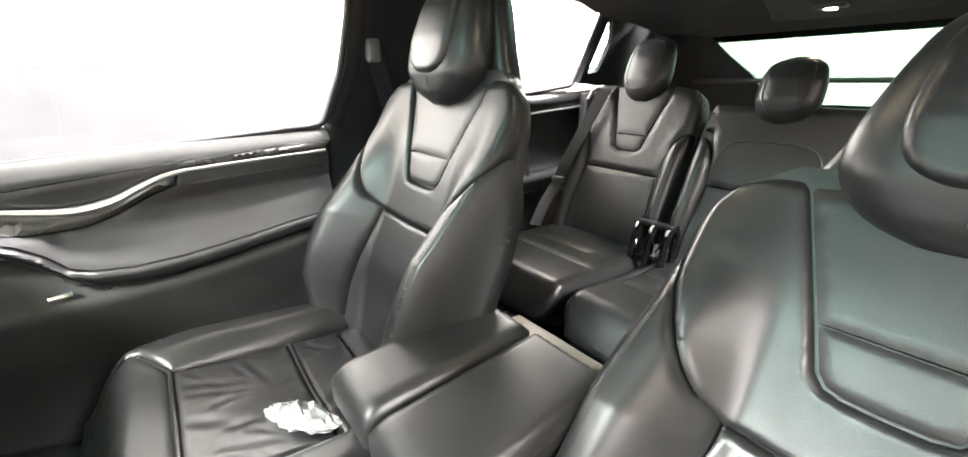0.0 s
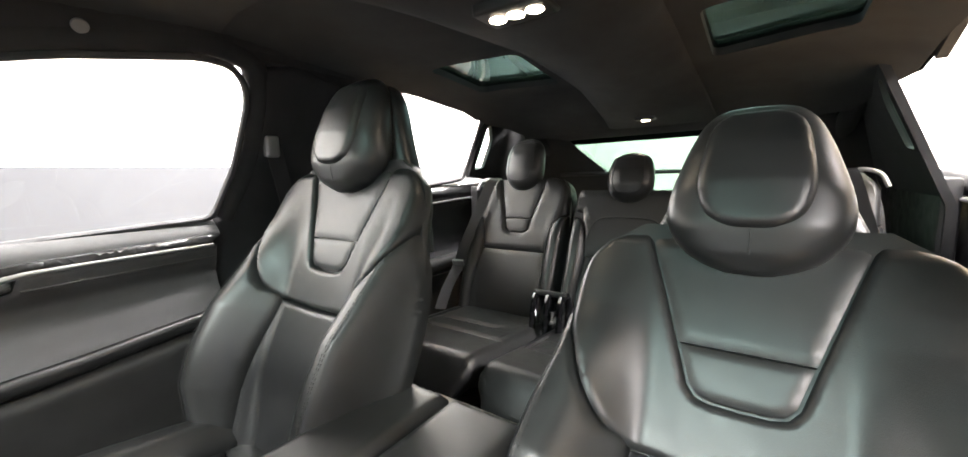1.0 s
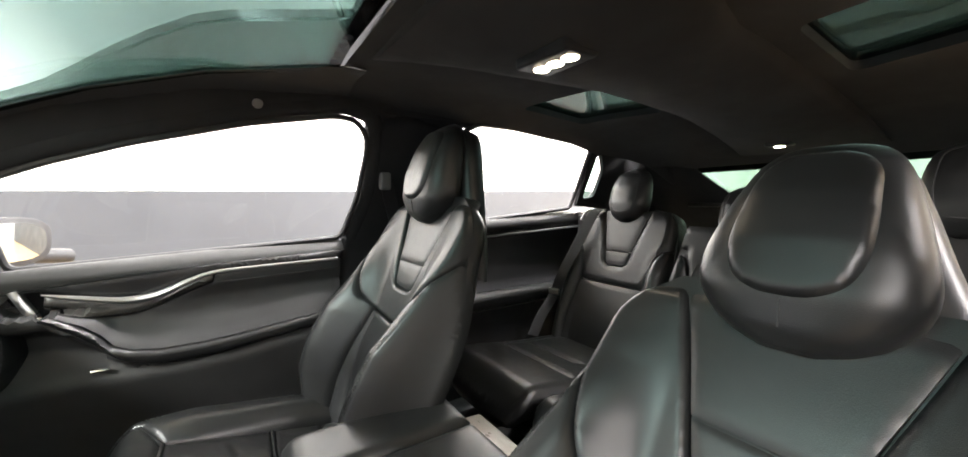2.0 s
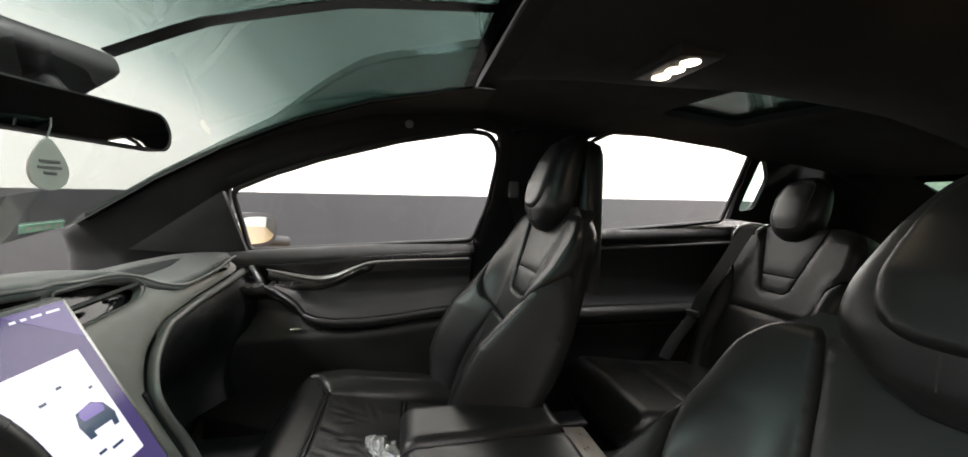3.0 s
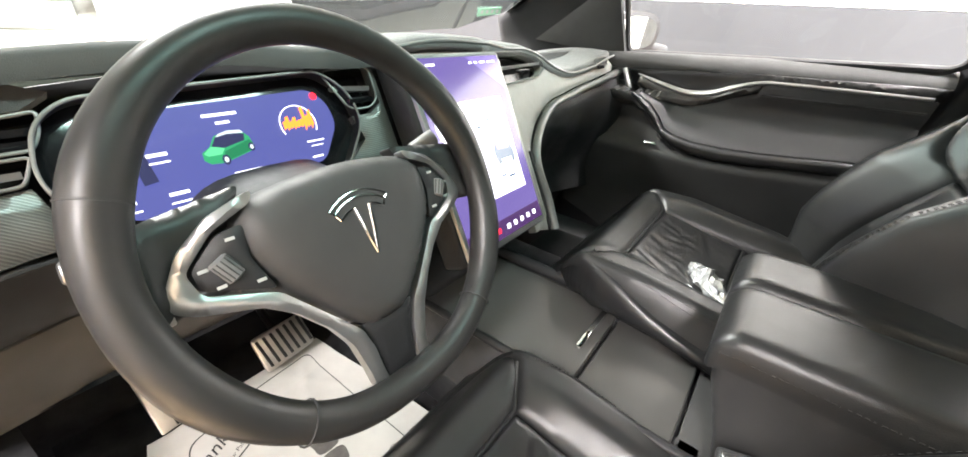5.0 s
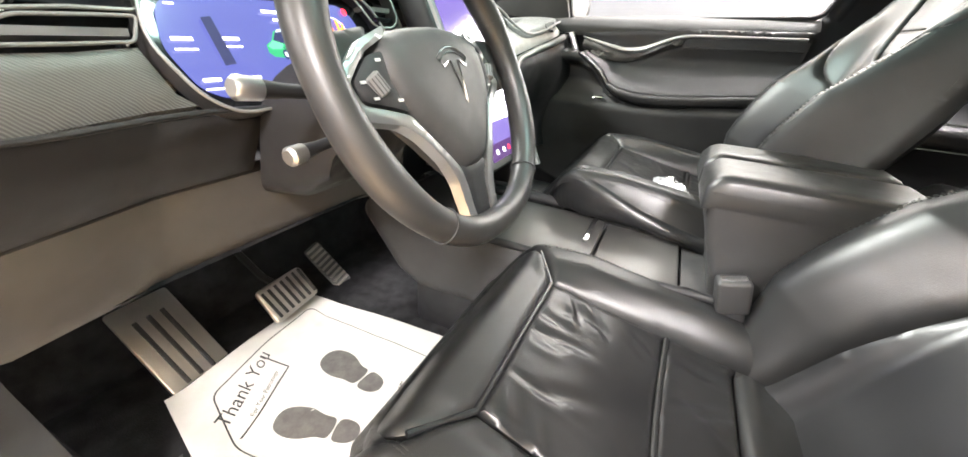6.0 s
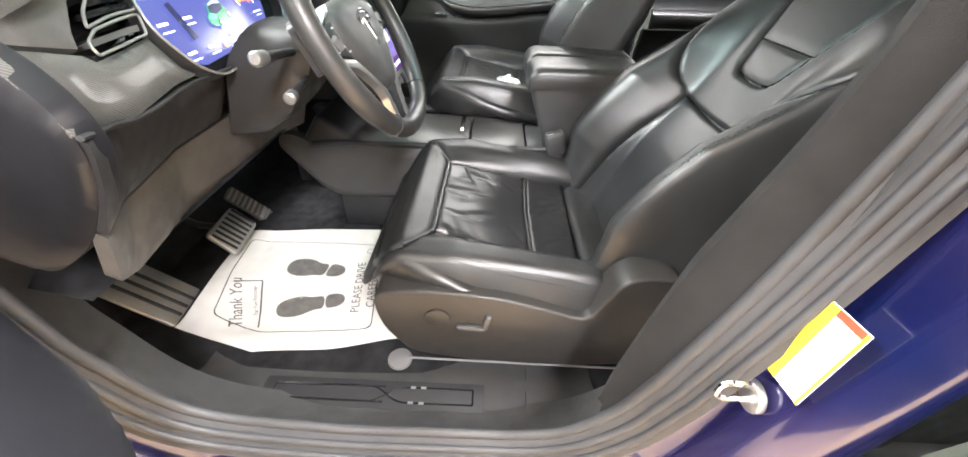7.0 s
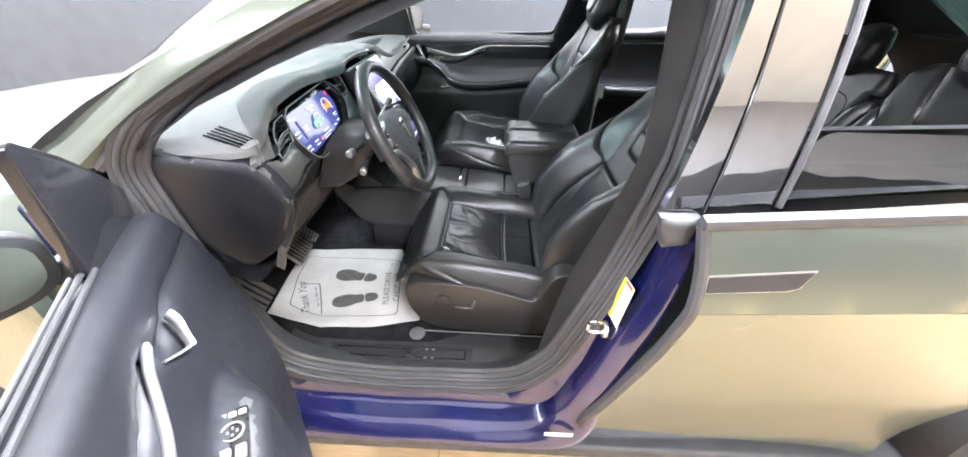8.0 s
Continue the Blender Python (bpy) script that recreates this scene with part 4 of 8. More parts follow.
    def head_half(h):
        return np.interp((h - H0) / (H1 - H0), HEAD_T, HEAD_W)

    def head_front(h):
        return np.interp((h - H0) / (H1 - H0), [0, 0.06, 0.2, 0.42, 0.65, 0.85, 0.95, 1.0], [0.008, 0.028, 0.046, 0.051, 0.046, 0.034, 0.018, 0.0])

    def head_back(h):
        return np.interp((h - H0) / (H1 - H0), [0, 0.2, 0.5, 0.85, 1.0], [-0.058, -0.052, -0.042, -0.032, -0.022])

    hs = np.array([0.5 * (H0 + H1) - 0.5 * (H1 - H0) * cos(pi * k / 39) for k in range(40)])
    rings = []
    for h in hs:
        w, f, b = head_half(h), head_front(h), head_back(h)
        ring = []
        for k in range(48):
            q = 2 * pi * k / 48
            cx, sx = cos(q), sin(q)
            px = w * np.sign(cx) * abs(cx) ** 0.60
            dd = (f + b) / 2 + (f - b) / 2 * np.sign(sx) * abs(sx) ** 0.8
            ring.append(pt(px, h, dd))
        rings.append(ring)
    headrest = part("headrest", loft(rings), LEATHER, seat)

    neck = [[pt(w * np.sign(cos(q)) * abs(cos(q)) ** 0.5, hh, -0.058 + dk * np.sign(sin(q)) * abs(sin(q)) ** 0.5) for q in (2 * pi * k / 28 for k in range(28))] for hh, w, dk in ((0.54, 0.160, 0.036), (0.59, 0.142, 0.036), (0.625, 0.118, 0.034), (0.655, 0.092, 0.028), (0.67, 0.06, 0.016))]
    part("headrest_neck", loft(neck), LEATHER, seat, "black leather headrest base")
    wedge = [[pt(w * np.sign(cos(q)) * abs(cos(q)) ** 0.5, hh, -0.080 + 0.13 * (hh - 0.55) + dk * np.sign(sin(q)) * abs(sin(q)) ** 0.6) for q in (2 * pi * k / 32 for k in range(32))] for hh, w, dk in ((0.47, 0.205, 0.026), (0.52, 0.192, 0.030), (0.57, 0.174, 0.032), (0.62, 0.153, 0.034), (0.67, 0.132, 0.036), (0.72, 0.112, 0.035), (0.78, 0.091, 0.033), (0.815, 0.077, 0.030), (0.838, 0.062, 0.024), (0.846, 0.04, 0.014))]
    part("headrest_back", loft(wedge), LEATHER, seat, "black leather wedge behind the headrest")

    def head_surf(s, h, off):
        w, f, b = head_half(h), head_front(h), head_back(h)
        u = np.clip(np.abs(s) / w, 0, 0.98)
        cx = u ** (1 / 0.60)
        sx = np.sqrt(1 - cx ** 2)
        d = (f + b) / 2 + (f - b) / 2 * sx ** 0.8 + off
        h = h * hs_
        return np.stack([bx + s, bo[0] - h * sa + d * ca, bo[1] + h * ca + d * sa], -1)

    ins = [tuple(p) for p in spline([(x, H0 + (H1 - H0) * t) for x, t in ((-0.030, 0.190), (0.0, 0.178), (0.030, 0.190), (0.056, 0.255), (0.068, 0.40), (0.065, 0.62), (0.056, 0.80), (0.030, 0.885), (0.0, 0.895), (-0.030, 0.885), (-0.056, 0.80), (-0.065, 0.62), (-0.068, 0.40), (-0.056, 0.255))], 4, True)]
    pad("headrest_insert", ins, head_surf, LEATHER, headrest, step=0.006, puff=0.0065, r=0.012, edge=0.0004, skirt=0.008)
    seam = np.array([(0.0, H0 + (H1 - H0) * t) for t in np.linspace(0.06, 0.165, 8)])
    part("headrest_seam", tube([Vector(p) for p in head_surf(seam[:, 0], seam[:, 1], np.full(8, 0.0002))], 0.0012, 6), RUBBER, headrest, "dark seam")

    # cushion: 0.52 m deep, tilted up towards the front
    ct, st = cos(cushion_tilt), sin(cushion_tilt)
    fs = 0.95 if with_controls else 0.98

    def cush_height(s, f):
        a = np.abs(s)
        k = np.interp(f, [0.0, 0.15, 0.36, 0.46, 0.52], [0.052, 0.050, 0.030, 0.004, 0.0])
        bol = k * sm(a, 0.145, 0.205) - (k + 0.040) * sm(a, 0.238, 0.290)
        front = -0.10 * sm(f, 0.452, 0.525) ** 1.4
        return bol + front - 0.010 * np.exp(-((f - 0.20) / 0.12) ** 2 - (s / 0.12) ** 2)

    def cush(s, f, off):
        z = cush_height(s, f) + off
        return np.stack([s, f * fs * ct - z * st, f * st + z * ct], -1)

    rng = random.Random(3 if with_controls else 7)
    soft = 1.0 if with_controls else 0.55
    folds = [(rng.uniform(-0.14, 0.14), rng.uniform(0.31, 0.38), rng.uniform(1.1, 2.05), rng.uniform(0.02, 0.06), rng.uniform(0.0015, 0.0042) * soft, rng.uniform(0.005, 0.012)) for _ in range(9)]
    folds += [(rng.uniform(-0.15, 0.15), rng.uniform(0.10, 0.21), rng.uniform(0.9, 2.2), rng.uniform(0.015, 0.05), rng.uniform(0.0012, 0.0036) * soft, rng.uniform(0.004, 0.010)) for _ in range(10)]
    folds += [(rng.choice((-1, 1)) * rng.uniform(0.09, 0.155), rng.uniform(0.12, 0.40), rng.uniform(0.3, 1.2), rng.uniform(0.02, 0.06), rng.uniform(0.001, 0.003) * soft, rng.uniform(0.004, 0.009)) for _ in range(10)]

    def wrinkles(s, f):
        out = 0
        for cs, cf, ang, ln, dp, wd in folds:
            u = (s - cs) * cos(ang) + (f - cf) * sin(ang)
            w = -(s - cs) * sin(ang) + (f - cf) * cos(ang)
            out = out - dp * np.exp(-(u / ln) ** 2 - (w / wd) ** 2) + 0.5 * dp * np.exp(-(u / ln) ** 2 - ((w - 1.7 * wd) / wd) ** 2)
        return out

    front_p = [(-0.146, 0.406), (0.146, 0.406), (0.218, 0.455), (0.224, 0.500), (0.206, 0.524), (-0.206, 0.524), (-0.224, 0.500), (-0.218, 0.455)]
    pad("front_panel", rounded(front_p, 0.012, 3), cush, LEATHER, seat, step=0.008, puff=0.006, r=0.010, edge=-0.003)
    mid = [(-0.144, 0.402), (0.144, 0.402), (0.158, 0.195), (-0.158, 0.195)]
    pad("middle_panel", mid, cush, LEATHER_WORN, seat, step=0.006, puff=0.006, r=0.010, edge=-0.003, extra=wrinkles)
    rear = [(-0.158, 0.191), (0.158, 0.191), (0.161, 0.081), (-0.161, 0.081)]
    pad("rear_panel", rear, cush, LEATHER_WORN, seat, step=0.006, puff=0.006, r=0.010, edge=-0.003, extra=wrinkles)
    for seam_line in ([(-0.214, 0.4525), (-0.145, 0.404), (-0.07, 0.404), (0.0, 0.404), (0.07, 0.404), (0.145, 0.404), (0.214, 0.4525)], [(-0.156, 0.193), (-0.08, 0.193), (0.0, 0.193), (0.08, 0.193), (0.156, 0.193)]):
        sl = np.array(seam_line)
        part("piping", tube([Vector(p) for p in cush(sl[:, 0], sl[:, 1], np.full(len(sl), -0.0005))], 0.0040, 8), LEATHER_WORN, seat, "raised leather seam")
    back_strip = [(-0.163, 0.077), (0.163, 0.077), (0.17, -0.03), (-0.17, -0.03)]
    pad("back_panel", back_strip, cush, LEATHER, seat, step=0.011, puff=0.016, r=0.03, edge=-0.006)
    side_b = [(0.228, 0.500), (0.222, 0.453), (0.149, 0.401), (0.155, 0.30), (0.162, 0.19), (0.166, 0.07), (0.174, -0.03), (0.266, -0.03), (0.276, 0.12), (0.274, 0.28), (0.264, 0.38), (0.254, 0.44), (0.240, 0.49)]
    for lp in (side_b, mirrored(side_b)):
        pad("cushion_bolster", lp, cush, LEATHER, seat, step=0.008, puff=0.007, r=0.010, edge=-0.003)
    for side in (1, -1):
        row = np.array([(side * a, f) for a, f in spline([(0.250, -0.02), (0.256, 0.12), (0.254, 0.28), (0.246, 0.38), (0.232, 0.455)], 7)])
        stitches(cush(row[:, 0], row[:, 1], np.full(len(row), 0.0055)), seat)
        stitches(cush(row[:, 0] - side * 0.005, row[:, 1], np.full(len(row), 0.0055)), seat)

    # leather skirt below the bolsters, wrapping round the front, creased towards the rear
    path = [(-0.268, -0.04), (-0.276, 0.10), (-0.276, 0.26), (-0.266, 0.38), (-0.252, 0.44), (-0.236, 0.478), (-0.210, 0.503), (-0.160, 0.516), (0.0, 0.524), (0.160, 0.516), (0.210, 0.503), (0.236, 0.478), (0.252, 0.44), (0.266, 0.38), (0.276, 0.26), (0.276, 0.10), (0.268, -0.04)]
    curve = [tuple(p) for p in spline(path, 10)]
    rings = []
    for t, grow in ((0.0, -0.014), (0.05, -0.003), (0.18, 0.004), (0.40, 0.008), (0.65, 0.009), (0.88, 0.004), (1.0, -0.006), (1.0, -0.02)):
        ring = []
        for i, (s, f) in enumerate(curve):
            n = Vector((s * 0.9, max(0, f - 0.30) * 1.6)).normalized() if abs(s) + abs(f) else Vector((0, 1))
            h = float(cush_height(np.array([s * 0.97]), np.array([f * 0.975]))[0])
            top, low = f * st + h * ct - 0.002, (-0.045 if s * inner > 0 and f < 0.5 else 0.0) * float(sm(np.array(-f), -0.5, -0.4)) + float(np.interp(f, [-0.04, 0.08, 0.12, 0.19, 0.28, 0.40, 0.46, 0.524], [0.010, 0.012, 0.022, 0.046, 0.060, 0.058, 0.030, -0.030]))
            crease = 0.0028 * sin(i * 1.9 + 5 * t) * (1 if 0.1 < t < 0.9 else 0) * (1 - float(sm(np.array(f), 0.1, 0.3)) * 0.8)
            g = grow + crease
            ring.append(Vector((s + n.x * g, (f * fs + n.y * g) * ct - h * st * (1 - t), top + (min(low, top - 0.01) - top) * t)))
        rings.append(ring)
    part("side_skirt", loft(rings, caps=False, close=False), LEATHER_WORN, seat, "creased black leather side skirt")

    # cushion base, plastic shields, rails
    floor_z = -drop
    part("cushion_base", loft([[Vector((s * 0.93, f * 0.96 * fs * ct, f * st - 0.06 if zz is None else zz)) for s, f in curve] for zz in (None, -0.11)], caps=True), PLASTIC, seat)
    for side in (1, -1):
        x = side * 0.275
        prof = [(0.462, 0.040), (0.455, -0.020), (0.430, -0.066), (0.395, -0.098), (0.30, -0.116), (0.16, -0.124), (0.05, -0.118), (-0.01, -0.104), (-0.055, -0.040), (-0.072, 0.070), (-0.050, 0.110), (-0.013, 0.117), (0.022, 0.112), (0.046, 0.094), (0.068, 0.050), (0.092, 0.016), (0.17, 0.038), (0.25, 0.058), (0.36, 0.068), (0.44, 0.062)]
        if side == inner:
            part("seat_frame", box(side * 0.235 - 0.02, side * 0.235 + 0.02, -0.05, 0.42, -0.10, 0.0, 0.01), PLASTIC, seat, "black seat frame rail")
            continue
        shield = part("seat_shield", prism([tuple(p) for p in spline(prof, 3, True)], x - side * 0.045, x + side * 0.014, lambda u, v, w: (w, u, v), bevel=0.006, seg=3), PLASTIC_SHIELD, seat, "dark satin plastic side shield")
        if with_controls and side == -inner:
            xf = x + side * 0.0145
            part("lumbar_button", moved(disc(0.023, 0.007), pose(xf, 0.352, 0.004, 0, 90, 0)), PLASTIC_SHIELD, shield, "round lumbar button")
            sw = box(-0.004, 0.006, -0.026, 0.026, -0.005, 0.005, 0.004)
            part("seat_switch", moved(sw, pose(xf - 0.004, 0.292, -0.016, 4, 0, 0)), SWITCH_GREY, shield, "grey seat switch")
            up = box(-0.004, 0.006, -0.005, 0.005, -0.004, 0.030, 0.003)
            part("recline_switch", moved(up, pose(xf - 0.004, 0.266, -0.012, 12, 0, 0)), SWITCH_GREY, shield, "grey recline switch")
    for side in (1, -1):
        part("seat_rail", box(side * 0.20 - 0.022, side * 0.20 + 0.022, -0.16, 0.40, floor_z + 0.002, -0.10, 0.004), PLASTIC, seat, "black seat rail")
    if with_controls:
        part("rail_edge", tube([Vector((-inner * 0.272, 0.42, -0.142)), Vector((-inner * 0.274, -0.02, -0.146))], 0.0022, 8), GREY_PLASTIC, seat, "grey rail edge")
    return seat


DRIVER = pose(-0.342, -0.360, 0.508)
PASSENGER = pose(0.360, -0.372, 0.600)
make_seat("front_seat", "front seats", "black leather driver's sports seat, reclined and creased", DRIVER, radians(30), radians(13), 1, True, 0.508 - FLOOR, (-0.007, 0.010), 1.0, 0.006, 0.10)
make_seat("front_seat", "front seats", "black leather passenger sports seat, upright, wrapper on it", PASSENGER, radians(19.3), radians(13), -1, False, 0.600 - FLOOR, (0.019, 0.025), 0.945, 0.035)


# ---- second row seats ----
def make_rear_seat(label, cx, hw, outer, head_h, head_w):
    """A slim single seat on a post. Its origin is the fold; outer is the side of the door, 0 for the middle seat."""
    seat = thing("second_row_seat", label, "car seat", pose(cx, -1.19, 0.63), group="second row seats")
    rc, tl = radians(20), radians(7)
    ca, sa, ct, st = cos(rc), sin(rc), cos(tl), sin(tl)

    def pt(s, h, d):
        return Vector((s, -h * sa + d * ca, h * ca + d * sa))

    def back(s, h, off):
        a = np.abs(s)
        d = 0.026 * sm(a, hw - 0.085, hw - 0.040) * sm(h, 0.44, 0.30) - 0.050 * sm(a, hw - 0.028, hw + 0.006) + 0.014 * np.exp(-((h - 0.13) / 0.12) ** 2) - 0.03 * sm(h, 0.50, 0.57) * sm(a, 0.08, hw) + off
        return np.stack([s, -h * sa + d * ca, h * ca + d * sa], -1)

    w = hw - 0.075
    top = 0.555 if outer else 0.500
    pad("centre_panel", [(-w, 0.262), (-w * 1.08, 0.10), (-w * 1.12, -0.04), (w * 1.12, -0.04), (w * 1.08, 0.10), (w, 0.262)], back, LEATHER, seat, step=0.012, puff=0.006, r=0.012, edge=-0.003)
    if outer:
        ins = [(-0.098, 0.545), (-0.056, 0.392), (0.056, 0.392), (0.098, 0.545)]
        low = [(-0.055, 0.388), (-0.046, 0.350), (-0.030, 0.337), (0.030, 0.337), (0.046, 0.350), (0.055, 0.388)]
        pad("upper_insert", ins, back, LEATHER, seat, step=0.012, puff=0.003, r=0.008, edge=-0.004)
        pad("lower_insert", low, back, LEATHER, seat, step=0.010, puff=0.003, r=0.008, edge=-0.004)
        half = [(w + 0.002, 0.266), (w + 0.006, 0.32), (w + 0.020, 0.375), (w + 0.045, 0.405), (hw - 0.006, 0.415), (hw - 0.012, 0.50), (hw - 0.045, 0.548), (0.110, top)]
        yoke = half + [(0.1015, 0.545), (0.0590, 0.390), (0.0495, 0.347), (0.031, 0.332), (-0.031, 0.332), (-0.0495, 0.347), (-0.0590, 0.390), (-0.1015, 0.545)] + mirrored(half)
    else:
        half = [(w + 0.002, 0.266), (w + 0.010, 0.36), (w + 0.030, 0.42), (hw - 0.008, 0.43), (hw - 0.012, 0.47), (hw - 0.030, top)]
        yoke = half + mirrored(half)
        seam = np.array(spline([(-w, 0.33), (-w + 0.012, 0.375), (-w + 0.045, 0.400), (0.0, 0.405), (w - 0.045, 0.400), (w - 0.012, 0.375), (w, 0.33)], 5))
        part("arched_seam", tube([Vector(p) for p in back(seam[:, 0], seam[:, 1], np.full(len(seam), 0.0035))], 0.0022, 6), RUBBER, seat, "dark arched seam")
    pad("yoke_panel", yoke, back, LEATHER, seat, step=0.012, puff=0.007, r=0.010, edge=-0.004)
    bol = [(w + 0.004, 0.258), (w + 0.009, 0.318), (w + 0.023, 0.371), (w + 0.047, 0.400), (hw - 0.003, 0.410), (hw + 0.003, 0.30), (hw + 0.003, -0.04), (w * 1.12 + 0.004, -0.04), (w * 1.08 + 0.004, 0.10)]
    for lp in (bol, mirrored(bol)):
        pad("side_bolster", lp, back, LEATHER, seat, step=0.012, puff=0.007, r=0.012, edge=-0.003)
    outline = [(hw - 0.02, -0.05), (hw, 0.0), (hw + 0.004, 0.20), (hw + 0.002, 0.40), (hw - 0.012, 0.50), (hw - 0.045, top - 0.005), (0.08, top + 0.002)]
    ring = [tuple(p) for p in spline(outline, 4)]
    ring = ring + mirrored(ring)
    part("back_shell", loft([[pt(s * k, h, d) for s, h in ring] for k, d in ((0.985, -0.030), (1.0, -0.050), (0.99, -0.085), (0.94, -0.105), (0.80, -0.112))]), PLASTIC_SOFT, seat, "charcoal back shell")

    # headrest
    H0, H1 = head_h
    prof = np.array(spline([(0, 0.30), (0.06, 0.62), (0.16, 0.84), (0.32, 0.98), (0.50, 1.0), (0.70, 0.95), (0.86, 0.82), (0.95, 0.58), (1.0, 0.26)], 6))
    hw_at = lambda t: head_w * np.interp(t, prof[:, 0], prof[:, 1])
    fr_at = lambda t: np.interp(t, [0, 0.1, 0.3, 0.6, 0.85, 1.0], [0.010, 0.036, 0.050, 0.050, 0.036, 0.006])
    rings = []
    for t in np.linspace(0, 1, 26):
        wd, f, b = float(hw_at(t)), float(fr_at(t)), -0.055 + 0.03 * t * t
        rings.append([pt(wd * np.sign(cos(q)) * abs(cos(q)) ** 0.7, H0 + (H1 - H0) * t, (f + b) / 2 + (f - b) / 2 * np.sign(sin(q)) * abs(sin(q)) ** 0.85) for q in (2 * pi * k / 36 for k in range(36))])
    headrest = part("headrest", loft(rings), LEATHER, seat)

    def head_surf(s, t, off):
        u = np.clip(np.abs(s) / hw_at(t), 0, 0.98) ** (1 / 0.7)
        f, b = fr_at(t), -0.055 + 0.03 * t * t
        d = (f + b) / 2 + (f - b) / 2 * np.sqrt(1 - u ** 2) ** 0.85 + off
        h = H0 + (H1 - H0) * t
        return np.stack([s, -h * sa + d * ca, h * ca + d * sa], -1)

    iw = head_w * 0.66
    ins = np.array(spline([(0.0, 0.14), (iw * 0.7, 0.18), (iw, 0.35), (iw, 0.62), (iw * 0.82, 0.84), (0.0, 0.90), (-iw * 0.82, 0.84), (-iw, 0.62), (-iw, 0.35), (-iw * 0.7, 0.18)], 5, True))
    part("headrest_seam", tube([Vector(p) for p in head_surf(ins[:, 0], ins[:, 1], np.full(len(ins), 0.0005))], 0.0018, 6, closed=True), RUBBER, headrest, "dark seam round the headrest pad")

    # cushion with its rolled front
    def cush(s, f, off):
        z = -0.045 * sm(np.abs(s), hw - 0.030, hw + 0.006) - 0.075 * sm(f, 0.395, 0.465) ** 1.5 - 0.006 * np.exp(-((f - 0.2) / 0.1) ** 2) + off
        return np.stack([s, f * 1.06 * ct - z * st, 0.026 + f * st + z * ct], -1)

    c = hw - 0.045
    pad("rear_panel", [(-c, 0.150), (c, 0.150), (c, -0.03), (-c, -0.03)], cush, LEATHER, seat, step=0.012, puff=0.006, r=0.012, edge=-0.003)
    pad("middle_panel", [(-c, 0.250), (c, 0.250), (c, 0.154), (-c, 0.154)], cush, LEATHER, seat, step=0.012, puff=0.007, r=0.014, edge=-0.003)
    u_half = [(c + 0.003, -0.03), (c + 0.003, 0.254), (0.0, 0.254)]
    rim = [(hw + 0.004, -0.03), (hw + 0.004, 0.34), (hw - 0.008, 0.415), (hw - 0.045, 0.458), (0.0, 0.468)]
    front = rim + mirrored(rim)[1:] + mirrored(u_half)[:-1] + [(0.0, 0.254)] + u_half[::-1][1:]
    pad("front_panel", front, cush, LEATHER, seat, step=0.011, puff=0.006, r=0.012, edge=-0.003)
    edge = [tuple(p) for p in spline([(-hw, -0.03), (-hw - 0.003, 0.20), (-hw + 0.002, 0.36), (-hw + 0.040, 0.450), (0.0, 0.464), (hw - 0.040, 0.450), (hw - 0.002, 0.36), (hw + 0.003, 0.20), (hw, -0.03)], 6)]
    rings = []
    for dz, k in ((0.0, 0.975), (-0.012, 1.0), (-0.035, 1.012), (-0.060, 1.0), (-0.068, 0.97), (-0.070, 0.90)):
        rings.append([Vector((s * k, f * 1.06 * k, float(cush(np.array([s * 0.97]), np.array([f * 0.97]), np.array([0.0]))[0][2]) + dz)) for s, f in edge])
    part("cushion_skirt", loft(rings, caps=False, close=False), LEATHER, seat, "black leather cushion edge")
    part("cushion_base", loft([[Vector((s * k, f * 1.06 * k, z)) for s, f in edge] for k, z in ((0.93, -0.035), (0.85, -0.085))]), PLASTIC, seat, "black cushion pan")
    part("post", loft([[Vector((0.13 * k * np.sign(cos(q)) * abs(cos(q)) ** 0.5, 0.14 + 0.10 * k * np.sign(sin(q)) * abs(sin(q)) ** 0.5, z)) for q in (2 * pi * i / 20 for i in range(20))] for k, z in ((1.1, FLOOR - 0.628), (0.9, -0.25), (0.9, -0.14), (1.2, -0.08))]), GLOSS_BLACK, seat, "gloss black seat post")
    if outer:
        loop = [(outer * (hw - 0.085), 0.512), (outer * (hw - 0.060), 0.545), (outer * (hw - 0.020), 0.535), (outer * (hw - 0.004), 0.500)]
        part("belt_guide", tube([Vector(pt(s, h, 0.012)) for s, h in spline(loop, 6)], 0.0055, 8), SILVER, seat, "silver belt guide at the shoulder")
    return seat


make_rear_seat("black leather rear seat beside the belt buckles", 0.425, 0.208, 1, (0.502, 0.712), 0.078)
make_rear_seat("black leather rear seat behind the driver's seat", -0.390, 0.208, -1, (0.502, 0.712), 0.078)
make_rear_seat("narrow black leather middle rear seat with low round headrest", 0.014, 0.197, 0, (0.455, 0.628), 0.073)


# ---- dashboard ----
def face_y(x, z):
    return np.interp(x, [-0.80, -0.70, -0.55, -0.2, -0.125, 0.125, 0.2, 0.45, 0.6, 0.78], [0.345, 0.40, 0.435, 0.43, 0.40, 0.36, 0.40, 0.43, 0.41, 0.345]) - 0.51 * (1.051 - z)


def face(a, b, o):
    return np.stack([a, face_y(a, b) - 0.89 * o, b + 0.455 * o], -1)


